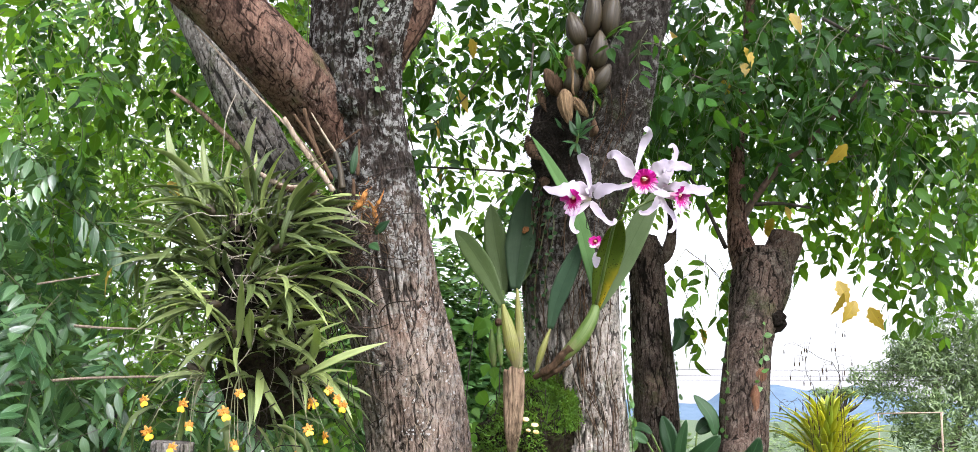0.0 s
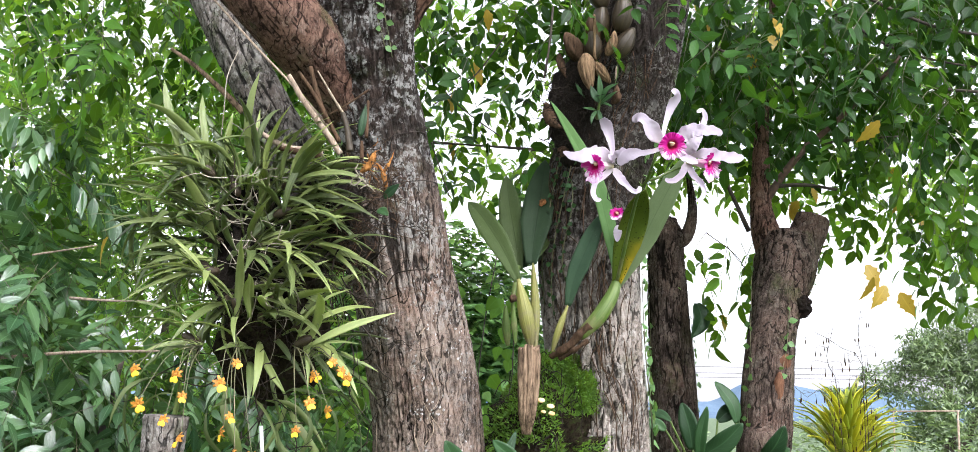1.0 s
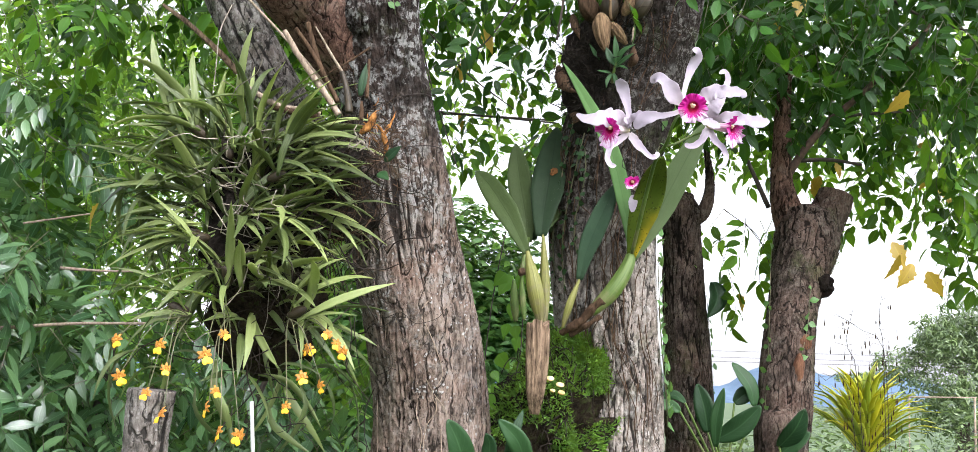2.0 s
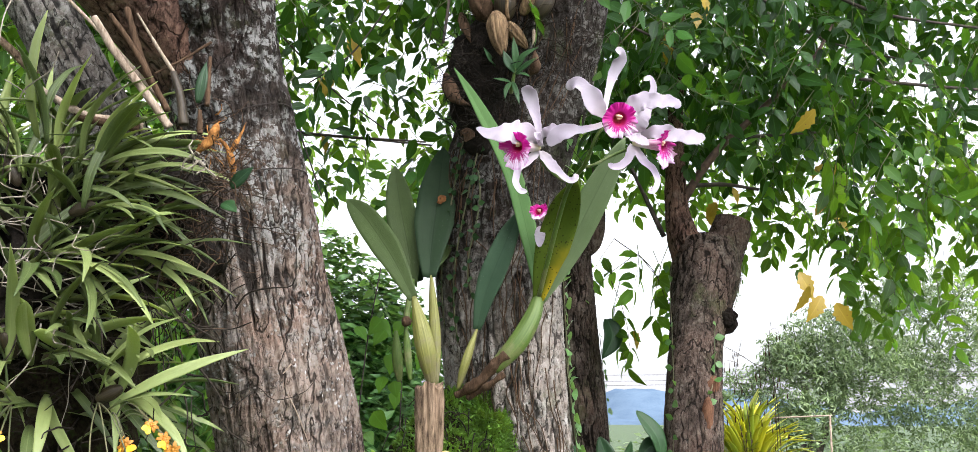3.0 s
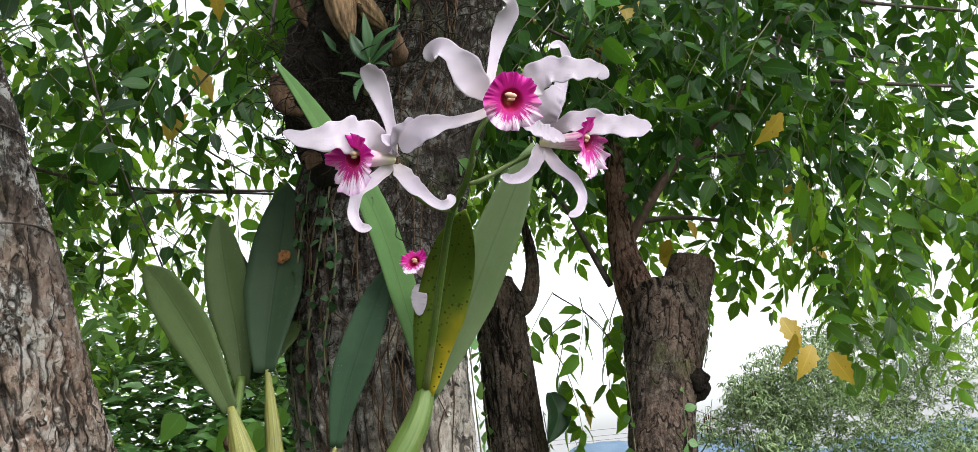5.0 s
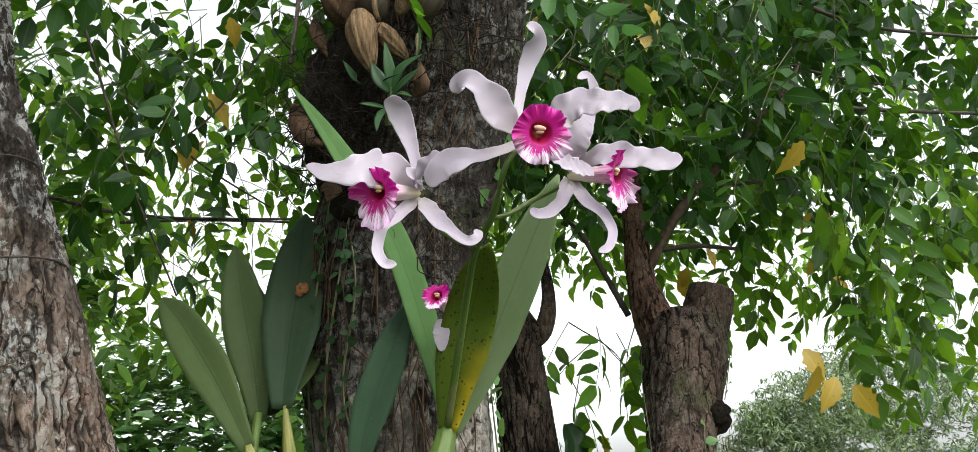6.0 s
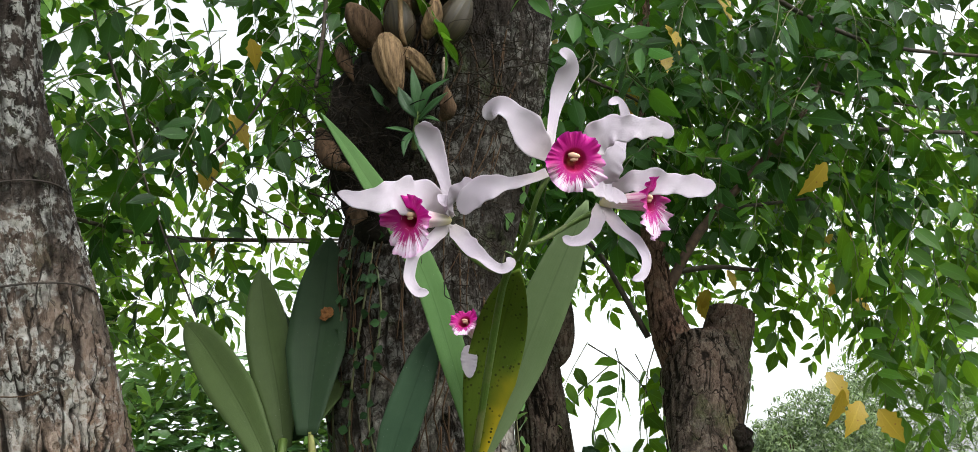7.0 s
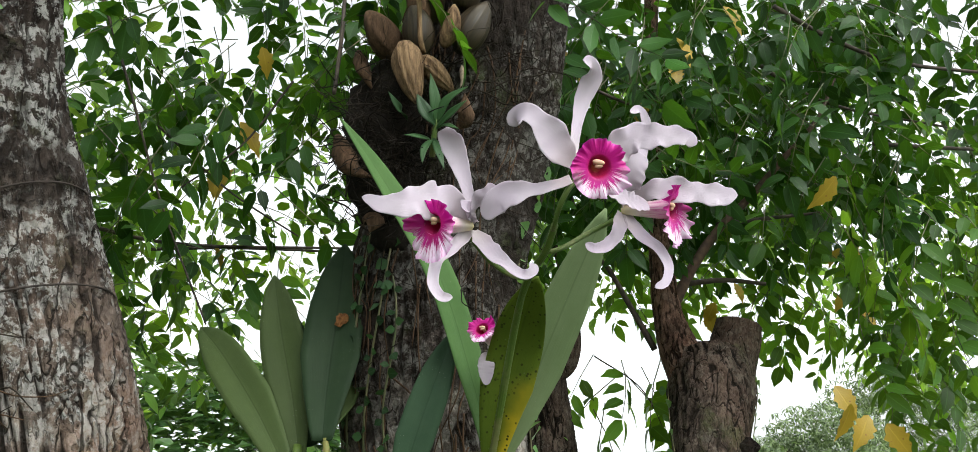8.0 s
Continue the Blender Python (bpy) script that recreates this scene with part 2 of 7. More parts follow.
# ---------------------------------------------------------------- foliage in bulk
def leaf_template(length, width, n=6, fold=0.16, droop=0.2, teeth=0.0, wide_at=0.38, seed=0):
    """A single leaf along +y with a folded midrib; tapering to a point."""
    rnd = np.random.RandomState(seed)
    t = np.linspace(0, 1, n + 1)
    w = np.where(t < wide_at, np.sin(0.5 * np.pi * np.clip(t / wide_at, 0, 1)) ** 0.8, np.cos(0.5 * np.pi * np.clip((t - wide_at) / (1 - wide_at), 0, 1)) ** 1.15)
    w = np.clip(w, 0.03, 1) * (1 + teeth * np.where(np.arange(n + 1) % 2 == 0, -1.0, 1.0) * (t > 0.15)) * width / 2
    z = -droop * length * t ** 2
    tw = rnd.uniform(-0.12, 0.12)
    rows = []
    for k in range(n + 1):
        back = teeth * 0.10 * length * (1 if k % 2 else 0)
        y = t[k] * length
        rows += [(-w[k], y - back * (k < n), z[k] + fold * w[k] + tw * w[k]), (0, y, z[k]), (w[k], y - back * (k < n), z[k] + fold * w[k] - tw * w[k])]
    f = []
    for k in range(n):
        a = 3 * k
        f += [(a, a + 1, a + 4, a + 3), (a + 1, a + 2, a + 5, a + 4)]
    uv = [(x, t[k]) for k in range(n + 1) for x in (0, 0.5, 1)]
    return np.array(rows), np.array(f), np.array(uv)


def place(tmpl, at, along, normal, scale=1.0):
    v, f, uv = tmpl
    y = unit(along)
    z = unit(np.asarray(normal, float) - np.dot(normal, y) * y)
    x = np.cross(y, z)
    return (v * scale) @ np.stack([x, y, z]) + np.asarray(at), f, uv


def compound_template(length, pairs, leaflet, width, seed, teeth=0.12, n=6, droop=0.25, end=True):
    """A pinnate leaf along +y: a drooping stalk with leaflets in pairs and one at its end. Faces of the stalk carry material 1."""
    rnd = np.random.RandomState(seed)
    pieces, idx = [], []

    def at(s):
        return np.array([0.02 * length * math.sin(3 * s + seed), length * s * (1 - 0.12 * s), -droop * length * s * s])

    spots = np.linspace(0.3, 0.92, pairs)
    for s in spots:
        size = leaflet * (0.78 + 0.35 * math.sin(math.pi * (s * 0.8 + 0.1))) * rnd.uniform(0.85, 1.1)
        for side in (-1, 1):
            if rnd.rand() < 0.06:
                continue
            ang = radians(rnd.uniform(48, 68))
            d = np.array([side * math.sin(ang), math.cos(ang), -rnd.uniform(0.1, 0.55)])
            nrm = np.array([rnd.uniform(-0.3, 0.3) + 0.15 * side, rnd.uniform(-0.2, 0.3), 1.0])
            t = leaf_template(size, size * width * rnd.uniform(0.9, 1.1), n, 0.2, rnd.uniform(0.05, 0.35), teeth, seed=rnd.randint(9999))
            pieces.append(place(t, at(s) + d * 0.006, d, nrm))
            idx.append(len(t[1]))
    if end:
        d = at(1.0) - at(0.9) + np.array([rnd.uniform(-0.02, 0.02), 0, -0.01])
        t = leaf_template(leaflet * 1.15, leaflet * width * 1.1, n, 0.2, 0.2, teeth, seed=seed + 5)
        pieces.append(place(t, at(0.97), d, np.array([0, 0.2, 1.0])))
        idx.append(len(t[1]))
    mats = [0] * sum(idx)
    st = tube_arrays([at(0), at(0.33), at(0.66), at(0.98)], [0.0016, 0.0007], 4, 3)
    pieces.append(st)
    mats += [1] * len(st[1])
    v, f, uv = joined([(a, np.hstack([b, np.full((len(b), 0), 0)]), c) for a, b, c in pieces])
    return v, f, uv, np.array(mats)


def scatter_arrays(templates, pick, pos, along, normal, scale):
    """All the placed copies of the templates as one set of arrays."""
    V, F, U, M, n = [], [], [], [], 0
    y = unit(along)
    z = unit(normal - (normal * y).sum(1, keepdims=True) * y)
    x = np.cross(y, z)
    B = np.stack([x, y, z], 1)
    for k, tm in enumerate(templates):
        sel = np.where(pick == k)[0]
        if not len(sel):
            continue
        tv, tf, tu = tm[:3]
        tmat = tm[3] if len(tm) > 3 else np.zeros(len(tf), int)
        v = np.einsum("vi,nij->nvj", tv, B[sel]) * scale[sel][:, None, None] + pos[sel][:, None, :]
        off = (np.arange(len(sel)) * len(tv))[:, None, None] + n
        f = np.where(tf[None] < 0, -1, tf[None] + off)
        V.append(v.reshape(-1, 3))
        F.append(f.reshape(-1, 4))
        U.append(np.tile(tu, (len(sel), 1)))
        M.append(np.tile(tmat, len(sel)))
        n += len(sel) * len(tv)
    return np.vstack(V), np.vstack(F), np.vstack(U), np.concatenate(M)


def in_ellipsoid(rnd, centre, radii, count, shell=0.0):
    d = unit(rnd.normal(size=(count, 3)))
    r = rnd.uniform(shell ** 3, 1, count) ** (1 / 3)
    return np.asarray(centre) + d * r[:, None] * np.asarray(radii)


def leaf_turns(rnd, n, sink=(0.15, 0.7), lean=0.45, outward=None):
    """Random ways for hanging leaves, and their upper sides."""
    a = rnd.uniform(0, 2 * np.pi, n)
    along = np.stack([np.cos(a), np.sin(a), -rnd.uniform(sink[0], sink[1], n)], 1)
    if outward is not None:
        along = along + outward
    normal = np.stack([rnd.normal(0, lean, n), rnd.normal(0, lean, n), np.ones(n)], 1)
    return unit(along), normal


# ---------------------------------------------------------------- materials
class Mat:
    """A node material under construction."""

    def __init__(self, name):
        self.m = bpy.data.materials.new(name)
        self.m.use_nodes = True
        self.t = self.m.node_tree
        self.t.nodes.clear()
        self.out = self.t.nodes.new("ShaderNodeOutputMaterial")
        self.co = self.t.nodes.new("ShaderNodeTexCoord")

    def link(self, a, b):
        self.t.links.new(a, b)

    def node(self, kind, **values):
        n = self.t.nodes.new(kind)
        for key, val in values.items():
            sock = n.inputs[key.replace("_", " ")]
            if hasattr(val, "is_linked") or isinstance(val, bpy.types.NodeSocket):
                self.link(val, sock)
            else:
                sock.default_value = val
        return n

    def noise(self, scale, detail=4.0, rough=0.55, vector=None, stretch=None):
        src = vector or self.co.outputs["Object"]
        if stretch:
            mp = self.t.nodes.new("ShaderNodeMapping")
            mp.inputs["Scale"].default_value = stretch
            self.link(src, mp.inputs["Vector"])
            src = mp.outputs["Vector"]
        return self.node("ShaderNodeTexNoise", Vector=src, Scale=scale, Detail=detail, Roughness=rough).outputs["Fac"]

    def voronoi(self, scale, stretch=(1, 1, 1), feature="F1", out="Distance", vector=None):
        mp = self.t.nodes.new("ShaderNodeMapping")
        mp.inputs["Scale"].default_value = stretch
        self.link(vector or self.co.outputs["Object"], mp.inputs["Vector"])
        n = self.t.nodes.new("ShaderNodeTexVoronoi")
        n.feature = feature
        n.inputs["Scale"].default_value = scale
        self.link(mp.outputs["Vector"], n.inputs["Vector"])
        return n.outputs[out]

    def ramp(self, fac, stops):
        n = self.t.nodes.new("ShaderNodeValToRGB")
        e = n.color_ramp.elements
        while len(e) < len(stops):
            e.new(0.5)
        for k, (pos, col) in enumerate(stops):
            e[k].position = pos
            e[k].color = (*col, 1) if len(col) == 3 else col
        self.link(fac, n.inputs["Fac"])
        return n.outputs["Color"]

    def level(self, fac, lo, hi, a=0.0, b=1.0):
        n = self.node("ShaderNodeMapRange", Value=fac, From_Min=lo, From_Max=hi, To_Min=a, To_Max=b)
        n.clamp = True
        return n.outputs["Result"]

    def mix(self, fac, a, b, mode="MIX"):
        n = self.t.nodes.new("ShaderNodeMix")
        n.data_type = "RGBA"
        n.blend_type = mode
        for sock, val in ((n.inputs["Factor"], fac), (n.inputs[6], a), (n.inputs[7], b)):
            if isinstance(val, bpy.types.NodeSocket):
                self.link(val, sock)
            elif isinstance(val, tuple):
                sock.default_value = (*val, 1)[:4]
            else:
                sock.default_value = val
        return n.outputs[2]

    def math(self, op, a, b=0.0):
        n = self.t.nodes.new("ShaderNodeMath")
        n.operation = op
        for k, val in enumerate((a, b)):
            if isinstance(val, bpy.types.NodeSocket):
                self.link(val, n.inputs[k])
            else:
                n.inputs[k].default_value = val
        return n.outputs[0]

    def island(self):
        return self.t.nodes.new("ShaderNodeNewGeometry").outputs["Random Per Island"]

    def object_random(self):
        return self.t.nodes.new("ShaderNodeObjectInfo").outputs["Random"]

    def uv(self):
        s = self.t.nodes.new("ShaderNodeSeparateXYZ")
        self.link(self.co.outputs["UV"], s.inputs[0])
        return s.outputs[0], s.outputs[1]

    def bump(self, height, strength=0.4, distance=0.003):
        return self.node("ShaderNodeBump", Height=height, Strength=strength, Distance=distance).outputs["Normal"]

    def surface(self, colour, rough=0.7, normal=None, translucent=0.0, glow=None, spec=0.5, subsurface=0.0, coat=0.0):
        p = self.t.nodes.new("ShaderNodeBsdfPrincipled")
        for key, val in (("Base Color", colour), ("Roughness", rough), ("Specular IOR Level", spec), ("Coat Weight", coat)):
            if isinstance(val, bpy.types.NodeSocket):
                self.link(val, p.inputs[key])
            elif isinstance(val, tuple):
                p.inputs[key].default_value = (*val, 1)[:4]
            else:
                p.inputs[key].default_value = val
        if subsurface:
            p.inputs["Subsurface Weight"].default_value = subsurface
            p.inputs["Subsurface Radius"].default_value = (0.006, 0.004, 0.004)
        if normal is not None:
            self.link(normal, p.inputs["Normal"])
        out = p.outputs["BSDF"]
        if translucent:
            tr = self.t.nodes.new("ShaderNodeBsdfTranslucent")
            tc = glow if glow is not None else colour
            if isinstance(tc, bpy.types.NodeSocket):
                self.link(tc, tr.inputs["Color"])
            else:
                tr.inputs["Color"].default_value = (*tc, 1)[:4]
            if normal is not None:
                self.link(normal, tr.inputs["Normal"])
            mx = self.t.nodes.new("ShaderNodeMixShader")
            mx.inputs[0].default_value = translucent
            self.link(out, mx.inputs[1])
            self.link(tr.outputs[0], mx.inputs[2])
            out = mx.outputs[0]
        self.link(out, self.out.inputs["Surface"])
        return self.m


def bark_material(name, dark, mid, pale, lichen, moss=0.0, red=0.0, upper_tone=None, crust=0.5, fleck=0.5):
    """Bark in three tones, its fissures blackened by depth as painted shade, with fine cracks, crusts of lichen and
    moss; a height tuple (from height, to height, colour, crust) darkens it upward.
    """
    m = Mat(name)
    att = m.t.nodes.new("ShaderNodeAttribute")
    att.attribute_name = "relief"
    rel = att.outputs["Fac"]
    wob = m.node("ShaderNodeTexNoise", Vector=m.co.outputs["Object"], Scale=28.0, Detail=3.0)
    small = m.t.nodes.new("ShaderNodeVectorMath")
    small.operation = "SCALE"
    small.inputs["Scale"].default_value = 0.022
    m.link(wob.outputs["Color"], small.inputs[0])
    bent = m.node("ShaderNodeVectorMath", Vector=m.co.outputs["Object"])
    bent.operation = "ADD"
    m.link(small.outputs[0], bent.inputs[1])
    bent = bent.outputs[0]
    grain = m.noise(120, 7, 0.7, stretch=(1, 1, 0.35))
    broad = m.noise(13, 6, 0.7)
    col = m.ramp(m.math("ADD", m.math("MULTIPLY", grain, 0.55), m.math("MULTIPLY", broad, 0.45)), [(0.40, dark), (0.50, mid), (0.60, pale)])
    if red:
        col = m.mix(m.level(m.noise(6.5, 5, 0.65), 0.46, 0.66, 0, red), col, (0.17, 0.075, 0.045))
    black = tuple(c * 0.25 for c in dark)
    lines = None
    for scale, tall, thin in ((26, 0.2, 0.020), (85, 0.3, 0.02)):
        n = m.noise(scale, 2, 0.45, vector=bent, stretch=(1, 1, tall))
        line = m.level(m.math("ABSOLUTE", m.math("SUBTRACT", n, 0.5)), thin, thin * 0.3)
        lines = line if lines is None else m.math("MAXIMUM", lines, m.math("MULTIPLY", line, 0.6))
    patch = m.math("MULTIPLY", m.level(m.noise(30, 8, 0.68, vector=bent), 0.525, 0.56), m.level(m.noise(7, 4, 0.6), 0.46, 0.56))
    col = m.mix(m.math("MULTIPLY", patch, crust), col, m.mix(m.noise(90, 4, 0.7), tuple(c * 0.75 for c in lichen), tuple(min(1, c * 1.2) for c in lichen)))
    dots = m.math("MULTIPLY", m.level(m.voronoi(95, vector=bent), 0.32, 0.20), m.level(m.noise(16, 3), 0.5, 0.58))
    col = m.mix(m.math("MULTIPLY", dots, fleck), col, lichen)
    # darkens the bark between two heights, broken up by noise
    if upper_tone:
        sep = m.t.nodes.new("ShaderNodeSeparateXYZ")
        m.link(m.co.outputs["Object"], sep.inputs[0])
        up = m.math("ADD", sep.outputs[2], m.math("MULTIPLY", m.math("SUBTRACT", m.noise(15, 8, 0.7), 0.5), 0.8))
        col = m.mix(m.level(up, upper_tone[0], upper_tone[1], 0.0, 0.95), col, upper_tone[2], "MULTIPLY")
        over = m.math("MULTIPLY", m.level(m.noise(62, 8, 0.72, vector=bent), 0.48, 0.54), m.math("MULTIPLY", m.level(m.noise(11, 6, 0.66), 0.42, 0.52), m.level(up, upper_tone[0] - 0.25, upper_tone[1] - 0.1, 0.12, 1.0)))
        col = m.mix(m.math("MULTIPLY", over, upper_tone[3]), col, m.mix(m.noise(110, 4, 0.7), tuple(c * 0.6 for c in lichen), tuple(min(1, c * 1.15) for c in lichen)))
    if moss:
        col = m.mix(m.math("MULTIPLY", m.level(m.noise(9, 6, 0.7), 0.56, 0.68), moss), col, (0.045, 0.07, 0.016))
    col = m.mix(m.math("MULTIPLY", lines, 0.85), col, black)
    # fissure shade put into the colour: the deeper the groove, the blacker
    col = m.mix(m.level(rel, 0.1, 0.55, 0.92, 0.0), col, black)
    h = m.math("ADD", m.math("ADD", m.math("MULTIPLY", grain, 1.0), m.noise(240, 4, 0.7)), m.math("ADD", m.math("MULTIPLY", lines, -1.6), m.math("MULTIPLY", patch, 0.35)))
    return m.surface(col, 0.93, m.bump(h, 0.9, 0.004), spec=0.08)


def leaf_material(name, low, high, glow, translucent=0.4, rough=0.42, vein=1.35, by_object=False, spots=None, spec=0.5):
    """Leaf green between two tones that change from leaf to leaf; light shines through as glow."""
    m = Mat(name)
    rnd = m.object_random() if by_object else m.island()
    x, y = m.uv()
    tone = m.math("ADD", m.math("MULTIPLY", rnd, 0.75), m.math("MULTIPLY", m.noise(40, 3), 0.25))
    col = m.ramp(m.math("POWER", tone, 1.35), [(0.03, low), (0.85, high)])
    mid = m.math("ABSOLUTE", m.math("SUBTRACT", x, 0.5))
    side = m.math("FRACT", m.math("ADD", m.math("MULTIPLY", y, 8.0), m.math("MULTIPLY", mid, -5.0)))
    veins = m.math("MAXIMUM", m.level(mid, 0.05, 0.015), m.math("MULTIPLY", m.level(m.math("ABSOLUTE", m.math("SUBTRACT", side, 0.5)), 0.10, 0.02), 0.35))
    col = m.mix(m.math("MULTIPLY", veins, 0.5), col, tuple(min(1, c * vein + 0.01) for c in high))
    g = m.mix(m.math("POWER", rnd, 1.3), tuple(c * 0.4 for c in glow), tuple(min(1, c * 1.15) for c in glow))
    if spots:
        f = m.level(m.noise(90, 2), 0.63, 0.68)
        col = m.mix(f, col, spots)
        g = m.mix(f, g, spots)
    bend = m.bump(m.math("ADD", m.math("MULTIPLY", veins, -0.6), m.noise(160, 2)), 0.25, 0.0015)
    return m.surface(col, rough, bend, translucent, g, spec)


BARK_GREY = bark_material("grey_brown_fissured_bark", (0.055, 0.041, 0.034), (0.18, 0.138, 0.112), (0.285, 0.236, 0.203), (0.42, 0.415, 0.40), moss=0.25, red=0.35, upper_tone=(1.70, 2.08, (0.12, 0.12, 0.125), 0.6), crust=0.15, fleck=0.8)
BARK_HOST = bark_material("pale_grey_bark_darker_above", (0.085, 0.07, 0.06), (0.25, 0.218, 0.19), (0.37, 0.34, 0.31), (0.48, 0.47, 0.44), moss=0.45, red=0.2, upper_tone=(1.74, 1.93, (0.045, 0.034, 0.03), 0.22), crust=0.45)
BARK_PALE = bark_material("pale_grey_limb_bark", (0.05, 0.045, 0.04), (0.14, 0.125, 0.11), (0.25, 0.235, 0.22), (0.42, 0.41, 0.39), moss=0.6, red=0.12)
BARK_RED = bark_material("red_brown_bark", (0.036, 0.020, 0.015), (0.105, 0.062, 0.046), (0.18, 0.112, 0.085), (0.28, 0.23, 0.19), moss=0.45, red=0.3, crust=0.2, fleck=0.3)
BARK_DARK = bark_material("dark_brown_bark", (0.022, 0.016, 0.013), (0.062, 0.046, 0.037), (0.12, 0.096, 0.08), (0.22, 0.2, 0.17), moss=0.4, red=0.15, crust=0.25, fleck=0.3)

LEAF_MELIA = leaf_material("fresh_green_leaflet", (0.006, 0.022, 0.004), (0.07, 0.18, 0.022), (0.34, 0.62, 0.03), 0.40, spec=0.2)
# shaded copy for front and top leaves, painted darker; LEAF_LIME is the lit one
LEAF_SHADE = leaf_material("leaflet_painted_in_shade", (0.003, 0.012, 0.003), (0.034, 0.098, 0.018), (0.16, 0.38, 0.02), 0.28, rough=0.4, spec=0.14)
LEAF_LIME = leaf_material("bright_green_leaflet", (0.018, 0.065, 0.01), (0.15, 0.31, 0.045), (0.40, 0.64, 0.06), 0.42, spec=0.35)
LEAF_DEEP = leaf_material("deep_green_leaflet", (0.012, 0.05, 0.02), (0.14, 0.25, 0.11), (0.26, 0.48, 0.07), 0.28, rough=0.27, spec=0.9)
LEAF_YELLOW = leaf_material("yellow_ageing_leaflet", (0.26, 0.17, 0.015), (0.42, 0.29, 0.03), (0.55, 0.38, 0.03), 0.4, spots=(0.25, 0.12, 0.03))
LEAF_SHRUB = leaf_material("glossy_dark_shrub_leaf", (0.03, 0.11, 0.03), (0.22, 0.42, 0.14), (0.30, 0.52, 0.08), 0.28, rough=0.24, spec=0.8)
LEAF_FAR = leaf_material("grey_green_narrow_leaf", (0.026, 0.05, 0.018), (0.185, 0.25, 0.115), (0.25, 0.37, 0.10), 0.35, rough=0.4)
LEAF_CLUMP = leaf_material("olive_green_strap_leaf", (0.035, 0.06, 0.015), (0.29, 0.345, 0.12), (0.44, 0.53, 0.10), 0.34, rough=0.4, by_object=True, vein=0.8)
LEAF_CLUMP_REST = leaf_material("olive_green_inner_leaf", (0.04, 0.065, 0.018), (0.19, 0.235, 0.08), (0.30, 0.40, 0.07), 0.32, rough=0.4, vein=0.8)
LEAF_VINE = leaf_material("small_round_vine_leaf", (0.03, 0.09, 0.025), (0.11, 0.23, 0.06), (0.25, 0.45, 0.08), 0.3, rough=0.4)
LEAF_BASE = leaf_material("blue_green_orchid_leaf", (0.008, 0.028, 0.009), (0.028, 0.074, 0.022), (0.12, 0.26, 0.05), 0.2, rough=0.48, spec=0.25, by_object=True)
STEM = Mat("thin_green_brown_stem")
STEM = STEM.surface(STEM.ramp(STEM.noise(30), [(0.35, (0.045, 0.06, 0.02)), (0.7, (0.12, 0.10, 0.045))]), 0.6)
TWIG = Mat("dark_twig")
TWIG = TWIG.surface(TWIG.ramp(TWIG.noise(45, 5), [(0.3, (0.018, 0.014, 0.011)), (0.7, (0.07, 0.05, 0.036))]), 0.85, TWIG.bump(TWIG.noise(150, 4), 0.6, 0.002))
TWIG_RED = Mat("red_brown_twig")
TWIG_RED = TWIG_RED.surface(TWIG_RED.ramp(TWIG_RED.noise(60, 5), [(0.3, (0.03, 0.016, 0.011)), (0.7, (0.10, 0.055, 0.035))]), 0.8, TWIG_RED.bump(TWIG_RED.noise(140, 4), 0.5, 0.002))


def orchid_leaf_material(name, low, high, glow, patch=None, spots=False):
    m = Mat(name)
    x, y = m.uv()
    tone = m.math("ADD", m.math("MULTIPLY", m.noise(9, 4, 0.6), 0.7), m.math("MULTIPLY", m.noise(70, 3), 0.3))
    col = m.ramp(tone, [(0.3, low), (0.7, high)])
    if patch:
        near = m.math("SUBTRACT", 1.0, m.math("ADD", y, m.math("MULTIPLY", m.noise(22, 4), 0.5)))
        col = m.mix(m.math("MULTIPLY", m.math("MULTIPLY", m.level(near, 0.25, 0.65), m.level(m.math("ADD", x, m.math("MULTIPLY", m.noise(40, 3), 0.3)), 0.72, 1.05)), m.level(m.noise(16, 3), 0.3, 0.6, 0.5, 1.0)), col, patch)
    if spots:
        col = m.mix(m.math("MULTIPLY", m.level(m.voronoi(170), 0.30, 0.20), m.level(m.noise(24, 2), 0.36, 0.46)), col, (0.008, 0.008, 0.004))
    stripe = m.noise(12, 3, 0.5, vector=m.co.outputs["UV"], stretch=(14, 0.4, 1))
    col = m.mix(m.level(stripe, 0.4, 0.7, 0.0, 0.22), col, tuple(c * 1.5 for c in high))
    rib = m.level(m.math("ABSOLUTE", m.math("SUBTRACT", x, 0.5)), 0.03, 0.008)
    col = m.mix(m.math("MULTIPLY", rib, 0.35), col, tuple(c * 0.6 for c in low))
    speck = m.math("MULTIPLY", m.level(m.voronoi(210), 0.12, 0.06), m.level(m.noise(30, 2), 0.55, 0.6))
    col = m.mix(m.math("MULTIPLY", speck, 0.35), col, (0.35, 0.36, 0.30))
    return m.surface(col, m.level(m.noise(25, 4), 0.3, 0.7, 0.48, 0.65), m.bump(m.math("ADD", stripe, m.math("MULTIPLY", rib, -1.5)), 0.25, 0.001), 0.14, glow, 0.11)


